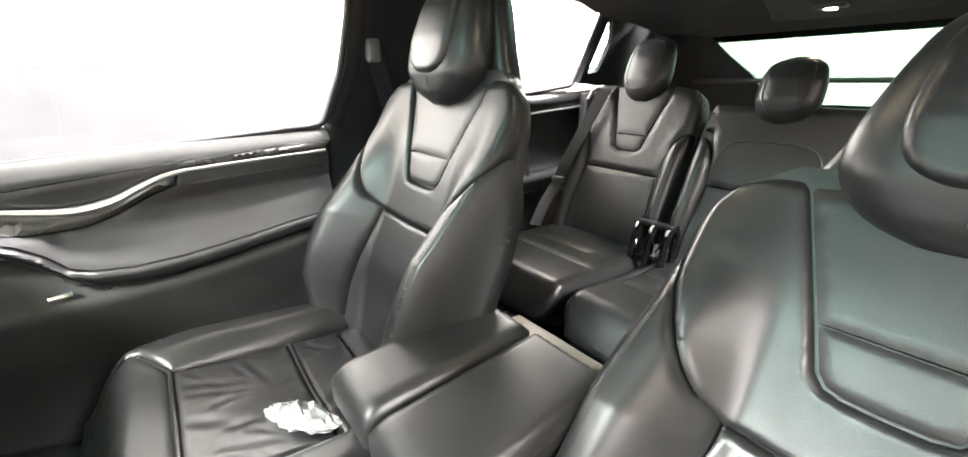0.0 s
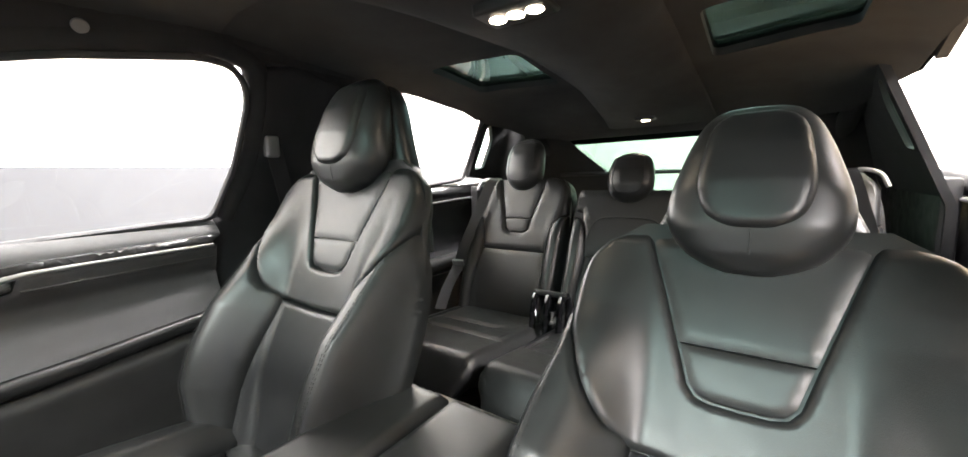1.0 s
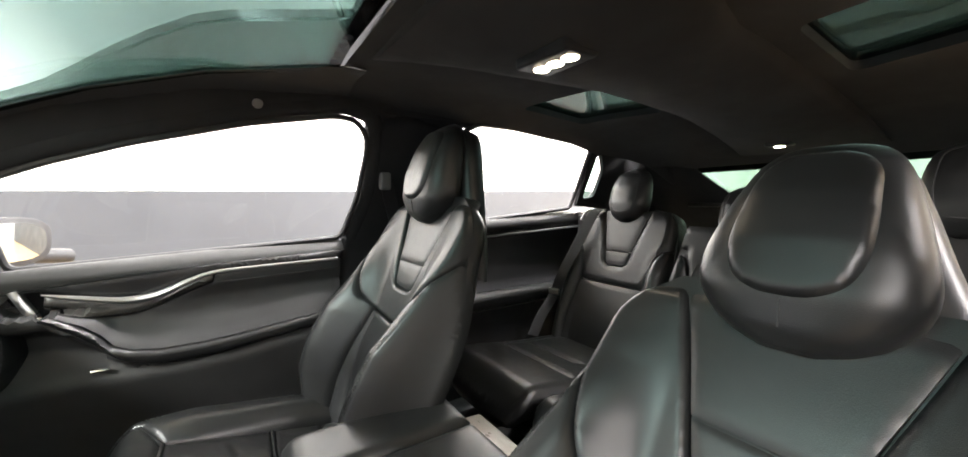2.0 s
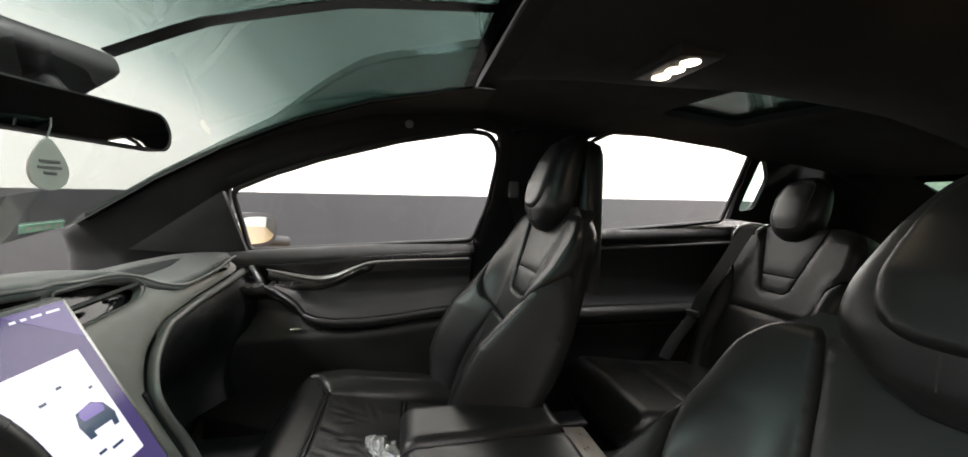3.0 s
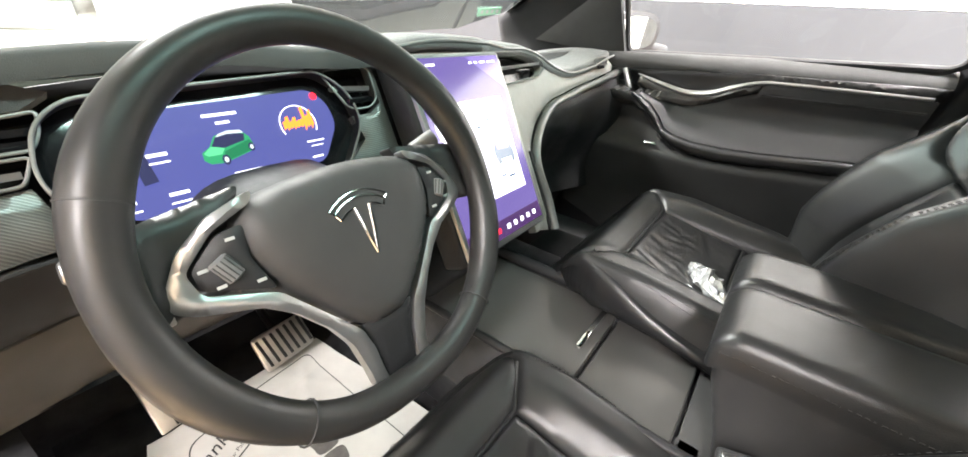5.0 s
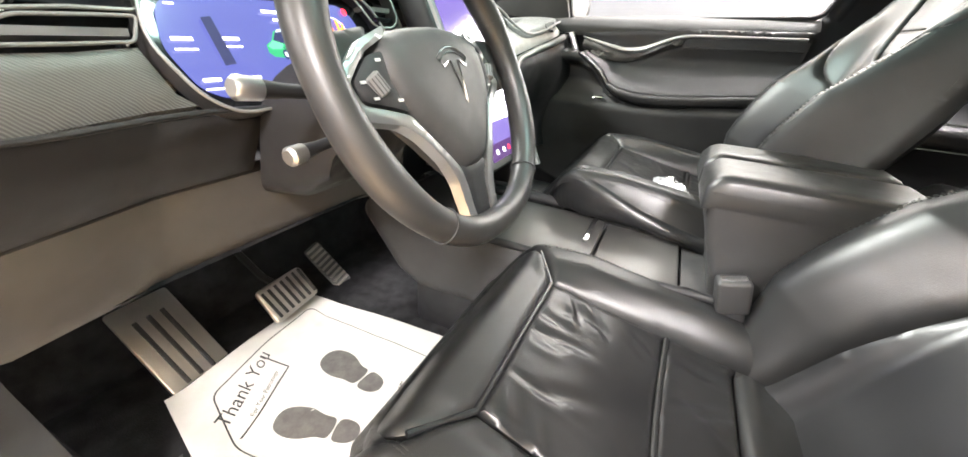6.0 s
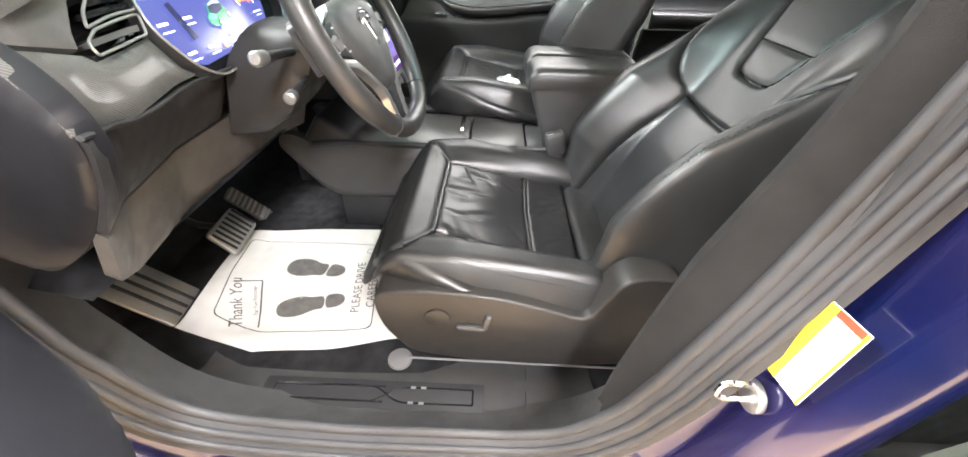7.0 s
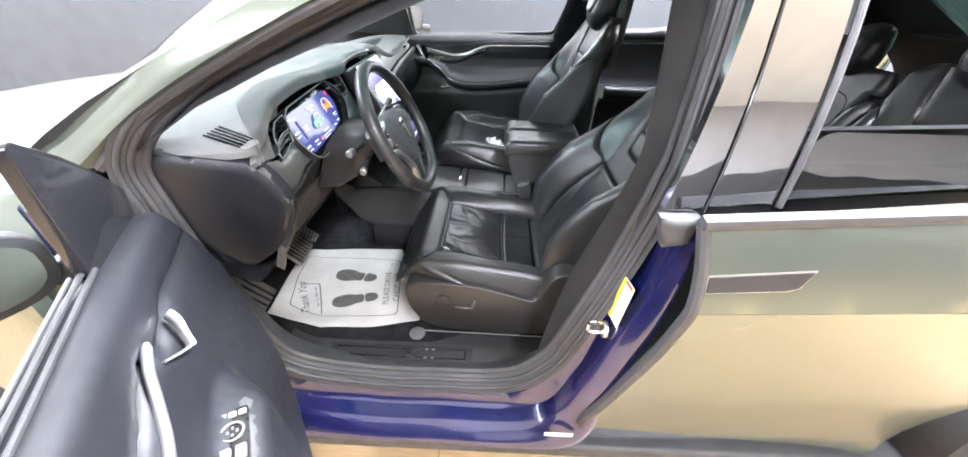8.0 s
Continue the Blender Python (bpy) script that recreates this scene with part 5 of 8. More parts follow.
dash = thing("dashboard", "dark dashboard with grey suede top, carbon weave inlays and screens", "dashboard")
LIP = [(-0.80, 1.005), (-0.72, 1.012), (-0.62, 1.032), (-0.50, 1.050), (-0.35, 1.056), (-0.22, 1.048), (-0.14, 1.050), (0.0, 1.068), (0.14, 1.064), (0.25, 1.052), (0.35, 1.047), (0.43, 1.028), (0.49, 1.000), (0.56, 0.986), (0.65, 0.999), (0.74, 1.028), (0.79, 1.036)]
LIPC = [tuple(p) for p in spline(LIP, 6)]


def lip_z(x):
    return np.interp(x, [p[0] for p in LIPC], [p[1] for p in LIPC])


def top_surf(a, b, o):
    """Upper pad: a across, b from 0 at the lip to 1 at the foot of the windscreen."""
    zl = lip_z(a)
    yl = face_y(a, zl) - 0.006 - 0.024 * sm(-a, 0.02, 0.14) * sm(a, -0.78, -0.66)
    yf = 0.93 - 0.40 * np.abs(a) ** 2.2
    zf = 0.980 - 0.008 * np.abs(a)
    y = yl + (yf - yl) * b
    hood = 0.004 * np.exp(-((a + 0.35) / 0.20) ** 2) * np.exp(-((b - 0.10) / 0.16) ** 2)
    z = zl + (zf - zl) * b ** (1.0 + 0.6 * sm(a, -0.3, 0.2)) + (0.003 + 0.010 * sm(a, -0.2, 0.2)) * np.sin(pi * np.clip(b, 0, 1)) + hood + 0.005 * sm(b, 0, 0.03)
    return np.stack([a, y, z + o], -1)


hood_arc = [tuple(p) for p in spline([(-0.08, 0.0), (-0.10, 0.10), (-0.20, 0.20), (-0.34, 0.25), (-0.50, 0.22), (-0.62, 0.14), (-0.70, 0.05), (-0.74, 0.0)], 4)]
strip2 = [tuple(p) for p in spline([(0.13, 0.30), (0.06, 0.42), (0.05, 0.50), (0.20, 0.55), (0.45, 0.56), (0.66, 0.48), (0.72, 0.30), (0.60, 0.26), (0.30, 0.28)], 4, True)]
pad("dash_top", [[(-0.768, 0.34), (-0.768, 0.22), (-0.766, 0.12), (-0.758, 0.04)] + hood_arc[::-1] + [(0.785, 0.0), (0.785, 1.0), (-0.768, 1.0)], strip2], top_surf, SUEDE_DASH, dash, "grey suede dash top", step=0.012, puff=0.004, r=0.01, skirt=0.014)
hood = [(x, 0.0) for x in np.linspace(-0.74, -0.08, 12)] + hood_arc[1:-1]
pad("cluster_hood", hood, lambda a, b, o: top_surf(a, b, o + 0.001), SUEDE_HOOD, dash, "dark grey suede instrument hood", step=0.012, puff=0.004, r=0.012, skirt=0.02)
pad("dash_speaker_panel", strip2, lambda a, b, o: top_surf(a, b, o + 0.001), PLASTIC_SOFT, dash, "charcoal panel on the dash top", step=0.02, puff=0.002, r=0.01, skirt=0.008)
tl = np.array([p for p in LIPC if p[0] > -0.705])
part("lip_trim", tube([Vector(p) for p in face(tl[:, 0], tl[:, 1] - 0.006, np.full(len(tl), 0.016))], 0.0036, 8), TRIM_SATIN, dash, "satin silver edge trim")

# passenger fascia: soft panel sweeping down beside the screen, silver line below it
LOWER_R = [(0.79, 0.992), (0.74, 0.975), (0.64, 0.948), (0.55, 0.930), (0.46, 0.914), (0.38, 0.895), (0.31, 0.866), (0.262, 0.825), (0.252, 0.78), (0.258, 0.73), (0.25, 0.66)]
lr = [tuple(p) for p in spline(LOWER_R, 5)]
vent_r = rounded([(0.165, 1.043), (0.33, 1.040), (0.420, 1.026), (0.455, 1.003), (0.415, 0.984), (0.165, 0.978)], 0.02)
fas = [(x, z - 0.010) for x, z in LIPC if x > 0.15][::-1] + [(0.15, 1.045), (0.142, 0.70), (0.235, 0.665)] + [(x - 0.0, z + 0.012) for x, z in lr[::-1]][2:]
pad("passenger_fascia", [fas, vent_r], face, FASCIA, dash, "taupe passenger fascia", step=0.014, puff=0.006, r=0.014, edge=-0.002)
part("fascia_trim", tube([Vector(p) for p in face(np.array([p[0] for p in lr]), np.array([p[1] for p in lr]), np.full(len(lr), 0.010))], 0.0105, 12), TRIM_SATIN, dash, "satin silver sweep trim")
glove = [(x + 0.004, z - 0.008) for x, z in lr] + [(0.25, 0.60), (0.79, 0.60)]
pad("glovebox", glove, lambda a, b, o: face(a, b, o) + np.stack([a * 0, -0.005 + 0.21 * sm(b, 0.94, 0.60), b * 0], -1), PLASTIC, dash, "black glovebox panel", step=0.02, puff=0.006, r=0.02)
under = [(0.24, 0.62), (0.79, 0.62), (0.79, 0.40), (0.24, 0.40)]
pad("kick_panel", under, lambda a, b, o: np.stack([a, 0.395 + 0.5 * (0.62 - b) + 0 * o, b], -1), CARPET, dash, "black carpeted kick panel", step=0.04, puff=0, r=0.02)

part("dash_core", box(0.135, 0.78, 0.56, 0.60, 0.33, 0.96, 0.01), PLASTIC, dash)
part("fascia_side", prism([(0.205, 0.668), (0.288, 0.84), (0.55, 0.84), (0.55, 0.60), (0.26, 0.60)], 0.238, 0.250, lambda u, v, w: (w, u, v), 0.002), PLASTIC, dash, "black side of the centre stack")
# air vents
def make_vent(loop, slats, label, depth=0.03, tab=True):
    v = part("air_vent", pad_mesh(loop, lambda a, b, o: face(a, b, o - depth), step=0.012, puff=0, r=0.01, skirt=0.002), GLOSS_BLACK, dash, label)
    lp = np.array(resample(loop, 0.008))
    part("vent_surround", tube([Vector(p) for p in face(lp[:, 0], lp[:, 1], np.full(len(lp), 0.007))], 0.0018, 8, closed=True), TRIM_SATIN, v, "silver vent surround")
    L = np.array(loop)
    for z in slats:
        xs = []
        l2 = np.vstack([L, L[:1]])
        for p, q in zip(l2, l2[1:]):
            if (p[1] - z) * (q[1] - z) < 0:
                xs.append(p[0] + (z - p[1]) / (q[1] - p[1]) * (q[0] - p[0]))
        if len(xs) >= 2:
            x = np.linspace(min(xs) + 0.004, max(xs) - 0.004, 10)
            fr, bk = face(x, np.full(10, z), np.full(10, 0.002)), face(x, np.full(10, z + 0.004), np.full(10, -0.026))
            rings = [[Vector(f) + Vector((0, 0, 0.0035)), Vector(f) - Vector((0, 0, 0.0035)), Vector(b) - Vector((0, 0, 0.002)), Vector(b) + Vector((0, 0, 0.002))] for f, b in zip(fr, bk)]
            part("slat", loft(rings), SILVER if len(slats) == 1 else GLOSS_BLACK, v, "vent slat")
    if not tab:
        return v
    cx, cz = L.mean(0)
    c = face(np.array([cx]), np.array([cz - 0.012]), np.array([0.004]))[0]
    part("vent_tab", moved(box(-0.022, 0.022, -0.006, 0.006, -0.004, 0.004, 0.002), Matrix.Translation(c)), GLOSS_BLACK, v, "small vent tab")
    return v


make_vent(vent_r, [1.012], "black air vent with silver surround")
vent_c = rounded([(-0.205, 1.022), (-0.135, 1.030), (-0.136, 0.985), (-0.150, 0.972), (-0.180, 0.970)], 0.012)
make_vent(vent_c, [1.000], "black air vent between the screens")
vent_u = rounded([(-0.622, 0.9665), (-0.606, 0.980), (-0.584, 0.990), (-0.552, 0.998), (-0.504, 1.003), (-0.510, 0.984), (-0.519, 0.9715), (-0.576, 0.9705)], 0.006)
make_vent(vent_u, [0.988, 0.978], "black upper corner air vent with silver surround", 0.03, False)
vent_d = rounded([(-0.640, 0.955), (-0.613, 0.9635), (-0.560, 0.9655), (-0.522, 0.9665), (-0.535, 0.944), (-0.587, 0.9425), (-0.642, 0.942)], 0.006)
make_vent(vent_d, [0.954], "black lower corner air vent with silver surround", 0.03, False)
sv = rounded([(0.680, 1.018), (0.728, 1.027), (0.730, 1.002), (0.682, 0.994)], 0.006)
make_vent(sv, [], "small side air vent")

# driver fascia
car_l = [(-0.775, 0.982), (-0.70, 0.962), (-0.655, 0.948), (-0.645, 0.939), (-0.586, 0.939), (-0.532, 0.942), (-0.520, 0.900), (-0.505, 0.888), (-0.66, 0.884), (-0.775, 0.908)]
pad("carbon_inlay", car_l, face, CARBON, dash, "carbon weave inlay", step=0.012, puff=0.005, r=0.01)
mid_l = [(-0.775, 0.995), (-0.70, 1.003), (-0.62, 1.022), (-0.53, 1.034), (-0.49, 1.020), (-0.515, 1.006), (-0.565, 1.004), (-0.605, 0.994), (-0.640, 0.968), (-0.652, 0.954), (-0.72, 0.972), (-0.775, 0.988)]
pad("corner_panel", mid_l, face, SUEDE_HOOD, dash, "dark grey suede corner panel", step=0.012, puff=0.004, r=0.01)
sil = np.array([tuple(p) for p in spline([(-0.775, 0.905), (-0.72, 0.893), (-0.65, 0.881), (-0.50, 0.880), (-0.42, 0.876)], 5)])
part("lower_trim", tube([Vector(p) for p in face(sil[:, 0], sil[:, 1], np.full(len(sil), 0.004))], 0.0032, 8), PLASTIC, dash, "black piped edge")
right_l = [(-0.125, 1.05), (-0.205, 1.046), (-0.21, 1.028), (-0.13, 1.036), (-0.130, 0.98), (-0.15, 0.966), (-0.178, 0.962), (-0.17, 0.93), (-0.20, 0.90), (-0.125, 0.88)]
pad("carbon_inlay", right_l, face, CARBON, dash, "carbon weave inlay beside the screen", step=0.010, puff=0.004, r=0.008)

def knee(a, b, o):
    y = face_y(a, 0.885) + 0.008 + np.interp(b, [0.62, 0.66, 0.70, 0.786, 0.84, 0.89], [0.120, 0.080, 0.066, 0.040, 0.012, -0.004])
    return np.stack([a, y - 0.8 * o, b - 0.5 * o], -1)

pad("knee_panel", [(-0.772, 0.900), (-0.65, 0.877), (-0.43, 0.872), (-0.43, 0.790), (-0.60, 0.788), (-0.772, 0.790)], knee, PLASTIC, dash, "black upper knee panel", step=0.016, puff=0.005, r=0.012)
pad("lower_dash", [(-0.772, 0.786), (-0.60, 0.784), (-0.12, 0.786), (-0.12, 0.660), (-0.50, 0.655), (-0.70, 0.672), (-0.772, 0.72)], knee, PLASTIC_BROWN, dash, "taupe lower dash panel", step=0.016, puff=0.005, r=0.012)
pad("under_dash", [(-0.76, 0.42), (-0.12, 0.42), (-0.12, 0.86), (-0.70, 0.86)], lambda a, b, o: np.stack([a, b, 0.668 + 0.05 * (b - 0.42) + 0 * o], -1), CARPET, dash, "black panel under the dash", step=0.03, puff=0, r=0.02, skirt=0.004)
pad("knee_panel", [(-0.225, 0.872), (-0.12, 0.872), (-0.12, 0.790), (-0.225, 0.790)], knee, PLASTIC, dash, "black knee panel beside the column", step=0.016, puff=0.004, r=0.01)
# closed end of the dash, seen through the open door
end = [(0.318, 0.968), (0.345, 0.990), (0.47, 1.000), (0.57, 1.005), (0.60, 0.93), (0.57, 0.84), (0.49, 0.770), (0.418, 0.726), (0.340, 0.782), (0.300, 0.845), (0.284, 0.895), (0.295, 0.935)]
pad("dash_end_cap", rounded(end, 0.03), lambda a, b, o: np.stack([-0.774 - o, a, b], -1), DOOR_LEATHER, dash, "black dash end cap", step=0.012, puff=0.008, r=0.02, skirt=0.03)


def on_dash(x, y):
    """Height of the dash top over a point of the plan."""
    b = np.linspace(0, 1, 60)
    p = top_surf(np.full(60, x), b, np.zeros(60))
    return float(np.interp(y, p[:, 1], p[:, 2]))


grille = [(-0.762, 0.352), (-0.716, 0.346), (-0.650, 0.480), (-0.690, 0.498)]
pad("defroster_panel", rounded(grille, 0.012), lambda a, b, o: np.stack([a, b, np.vectorize(on_dash)(a, b) + 0.0035 + o], -1), SUEDE_DASH, dash, "grey defroster panel", step=0.02, puff=0.002, r=0.01, skirt=0.01)
for k in range(5):
    p, q = (-0.752 + k * 0.0085, 0.370 - k * 0.002), (-0.696 + k * 0.0085, 0.478 - k * 0.004)
    line = [(p[0] + (q[0] - p[0]) * t, p[1] + (q[1] - p[1]) * t) for t in np.linspace(0, 1, 6)]
    part("defroster_slot", tube([Vector((x, y, on_dash(x, y) + 0.0055)) for x, y in line], 0.0026, 6), GLOSS_BLACK, dash, "black defroster slot")

# instrument screen
clus_bz = rounded([(-0.514, 0.990), (-0.485, 1.010), (-0.21, 1.022), (-0.178, 0.995), (-0.172, 0.952), (-0.21, 0.895), (-0.30, 0.880), (-0.47, 0.872), (-0.503, 0.892), (-0.528, 0.945)], 0.02)
cl = thing("instrument_screen", "glowing blue instrument screen with a green car picture", "screen")
back_s = lambda a, b, o: face(a, b, o - 0.012)
part("bezel", pad_mesh(clus_bz, back_s, step=0.02, puff=0.004, r=0.01), GLOSS_BLACK, cl, "black bezel")
lp = np.array(resample(clus_bz, 0.01))
part("bezel_trim", tube([Vector(p) for p in face(lp[:, 0], lp[:, 1], np.full(len(lp), 0.012))], 0.0020, 8, closed=True), TRIM_SATIN, cl, "silver bezel trim")
side_wall = [[Vector(p) for p in face(lp[:, 0], lp[:, 1], np.full(len(lp), d))] for d in (0.012, -0.015)]
part("bezel_wall", loft(side_wall, caps=False), PLASTIC, cl)
scr_bz = rounded([(-0.494, 0.984), (-0.472, 0.996), (-0.225, 1.004), (-0.203, 0.985), (-0.200, 0.955), (-0.235, 0.912), (-0.30, 0.902), (-0.465, 0.893), (-0.490, 0.905), (-0.506, 0.945)], 0.012)
SCREEN_BLUE = glow("instrument blue glow", (0.036, 0.042, 0.135), 1.0)
part("display", pad_mesh(scr_bz, lambda a, b, o: back_s(a, b, o + 0.0055), step=0.03, puff=0.0, r=0.01, skirt=0.001), SCREEN_BLUE, cl, "blue display")
W_GLOW = glow("white glow", (0.75, 0.78, 0.9), 1.0)
G_GLOW = glow("green glow", (0.012, 0.15, 0.06), 1.0)
O_GLOW = glow("orange glow", (0.9, 0.20, 0.02), 1.0)
R_GLOW = glow("red glow", (0.8, 0.02, 0.04), 1.0)
D_GLOW = glow("dark blue glow", (0.012, 0.014, 0.04), 1.0)


def on_screen(x, z, o=0.0085):
    """A matrix on the instrument screen: x right, y up along it."""
    p = back_s(np.array([x]), np.array([z]), np.array([o]))[0]
    return Matrix.Translation(p) @ Matrix(((1, 0, 0, 0), (0, 0.455, -0.89, 0), (0, 0.89, 0.455, 0), (0, 0, 0, 1)))


def flat(loop, t=0.0006):
    return prism(loop, 0, t, lambda u, v, w: (u, v, w), bevel=0)


def on(bm, m):
    return moved(bm, m)


carp = [(-0.062, -0.014), (-0.060, 0.000), (-0.040, 0.008), (-0.022, 0.026), (0.010, 0.032), (0.040, 0.030), (0.056, 0.016), (0.060, 0.0), (0.056, -0.010), (-0.02, -0.024), (-0.05, -0.022)]
CAR_AT = (-0.357, 0.947)
small = lambda loop: [(x * 0.50, y * 0.68) for x, y in loop]
part("car_picture", on(flat(small(carp)), on_screen(*CAR_AT)), G_GLOW, cl, "green car picture")
part("car_flank", on(flat(small([(-0.018, -0.022), (0.056, -0.009), (0.060, 0.002), (0.052, 0.010), (-0.012, -0.004)])), on_screen(*CAR_AT, 0.0092)), glow("deep green glow", (0.006, 0.085, 0.035), 1.0), cl, "deep green car flank")
part("car_bonnet", on(flat(small([(-0.058, -0.002), (-0.038, 0.008), (-0.008, 0.003), (-0.020, -0.008), (-0.050, -0.008)])), on_screen(*CAR_AT, 0.0092)), glow("light green glow", (0.05, 0.30, 0.13), 1.0), cl, "light green car bonnet")
part("car_glasshouse", on(flat(small([(-0.036, 0.008), (-0.020, 0.024), (0.008, 0.029), (0.046, 0.022), (0.042, 0.010), (-0.010, 0.002)])), on_screen(*CAR_AT, 0.0095)), D_GLOW, cl, "dark car windows")
part("car_roof", on(flat(small([(-0.020, 0.023), (-0.012, 0.028), (0.010, 0.032), (0.040, 0.030), (0.046, 0.024), (0.008, 0.026)])), on_screen(*CAR_AT, 0.0099)), glow("pale glow", (0.30, 0.36, 0.38), 1.0), cl, "pale car roof")
for wx, wy, wr in ((-0.008, -0.013, 0.0065), (0.026, -0.003, 0.0055)):
    part("car_wheel", on(flat([(wx + wr * 0.7 * cos(a), wy + wr * sin(a)) for a in np.linspace(0, 2 * pi, 14)[:-1]]), on_screen(*CAR_AT, 0.0100)), D_GLOW, cl)
    part("car_rim", on(flat([(wx + wr * 0.38 * cos(a), wy + wr * 0.55 * sin(a)) for a in np.linspace(0, 2 * pi, 12)[:-1]]), on_screen(*CAR_AT, 0.0104)), bpy.data.materials["pale glow"], cl)
arc = [(0.026 * cos(a), 0.026 * sin(a)) for a in np.linspace(-0.5, 3.6, 30)]
part("energy_arc", on(tube([Vector((x, y, 0)) for x, y in arc], 0.0007, 5), on_screen(-0.258, 0.962)), W_GLOW, cl, "thin white arc")
rg = random.Random(8)
for k in range(9):
    x, hgt = -0.022 + k * 0.005, rg.uniform(0.003, 0.011) * (1 + (k > 5))
    part("energy_bar", on(flat([(x, -0.004 - hgt * 0.3), (x + 0.0046, -0.003), (x + 0.0046, 0.002 + hgt), (x, hgt)]), on_screen(-0.258, 0.962)), O_GLOW, cl, "orange graph bar")
part("warning_dot", on(flat([(0.0055 * cos(a), 0.0055 * sin(a)) for a in np.linspace(0, 2 * pi, 16)[:-1]]), on_screen(-0.222, 0.994)), R_GLOW, cl, "red warning dot")
part("warning_sign", on(flat([(-0.005, -0.004), (0.005, -0.004), (0.0, 0.006)]), on_screen(-0.392, 0.908)), O_GLOW, cl, "orange warning sign")
part("road_picture", on(flat([(-0.006, 0.032), (0.006, 0.034), (0.010, -0.020), (-0.004, -0.022)]), on_screen(-0.448, 0.945)), D_GLOW, cl, "dark road picture")
for x, z, w, h in ((-0.352, 0.985, 0.040, 0.0055), (-0.352, 0.976, 0.016, 0.0050), (-0.480, 0.985, 0.010, 0.003), (-0.485, 0.952, 0.022, 0.006), (-0.485, 0.942, 0.024, 0.003), (-0.475, 0.912, 0.020, 0.006), (-0.475, 0.903, 0.024, 0.003), (-0.425, 0.912, 0.020, 0.006), (-0.425, 0.903, 0.022, 0.003),
                   (-0.345, 0.919, 0.034, 0.004), (-0.350, 0.909, 0.062, 0.0028), (-0.358, 0.903, 0.046, 0.0022), (-0.243, 0.938, 0.026, 0.003), (-0.243, 0.932, 0.018, 0.002), (-0.280, 0.913, 0.016, 0.004), (-0.248, 0.918, 0.016, 0.004), (-0.43, 0.953, 0.02, 0.006), (-0.43, 0.945, 0.02, 0.003)):
    h = h * 0.62
    part("text_bar", on(flat([(-w / 2, -h / 2), (w / 2, -h / 2), (w / 2, h / 2), (-w / 2, h / 2)]), on_screen(x, z)), W_GLOW, cl)

# touch screen
ts = thing("touch_screen", "tall purple touch screen with silver frame in the dashboard", "screen", Matrix.Translation((0.0, 0.2485, 0.902)) @ Matrix(((1, 0, 0, 0), (0, 0.455, -0.89, 0), (0, 0.89, 0.455, 0), (0, 0, 0, 1))))
part("housing", box(-0.128, 0.128, -0.178, 0.176, -0.06, -0.002, 0.01, 3), PLASTIC, ts, "black housing")
part("frame", prism(rounded([(-0.122, -0.172), (0.122, -0.172), (0.122, 0.170), (-0.122, 0.170)], 0.01), -0.006, 0.004, lambda u, v, w: (u, v, w), 0.003), SILVER, ts, "satin silver frame")
P_GLOW = glow("purple glow", (0.066, 0.050, 0.150), 1.0)
part("display", prism(rounded([(-0.113, -0.160), (0.113, -0.160), (0.113, 0.163), (-0.113, 0.163)], 0.004), 0.0, 0.0046, lambda u, v, w: (u, v, w), 0), P_GLOW, ts, "purple display")
part("menu_bar", prism([(-0.113, -0.160), (0.113, -0.160), (0.113, -0.128), (-0.113, -0.128)], 0.0044, 0.0052, lambda u, v, w: (u, v, w), 0), glow("night glow", (0.03, 0.012, 0.05), 1.0), ts, "dark menu bar")
part("window_card", prism(rounded([(-0.075, -0.088), (0.088, -0.088), (0.088, 0.088), (-0.075, 0.088)], 0.003), 0.0044, 0.0053, lambda u, v, w: (u, v, w), 0), glow("card glow", (0.80, 0.80, 0.92), 1.1), ts, "white window")
part("round_button", prism([(-0.068 + 0.034 * cos(a), 0.052 + 0.034 * sin(a)) for a in np.linspace(0, 2 * pi, 25)[:-1]], 0.0044, 0.0058, lambda u, v, w: (u, v, w), 0), bpy.data.materials["card glow"], ts, "white round bubble")
cbody = [(-0.020, -0.022), (0.030, -0.026), (0.034, -0.008), (0.026, 0.012), (0.010, 0.022), (-0.018, 0.018), (-0.024, 0.0)]
part("car_picture", prism([(x + 0.046, y - 0.01) for x, y in cbody], 0.0052, 0.0060, lambda u, v, w: (u, v, w), 0), glow("slate glow", (0.03, 0.06, 0.10), 1.0), ts, "dark blue car picture")
part("car_window", prism([(x * 0.7 + 0.046, y * 0.4 + 0.002) for x, y in cbody], 0.0058, 0.0064, lambda u, v, w: (u, v, w), 0), glow("violet glow", (0.18, 0.14, 0.4), 1.0), ts, "car window")
part("number_plate", prism([(0.036, -0.034), (0.066, -0.036), (0.067, -0.026), (0.036, -0.025)], 0.0058, 0.0066, lambda u, v, w: (u, v, w), 0), bpy.data.materials["card glow"], ts, "pale blank bar")
part("light_cone", prism([(0.02, 0.163), (0.113, 0.163), (0.113, 0.10)], 0.0044, 0.0050, lambda u, v, w: (u, v, w), 0), glow("lilac glow", (0.12, 0.095, 0.24), 1.0), ts, "lighter purple wedge")
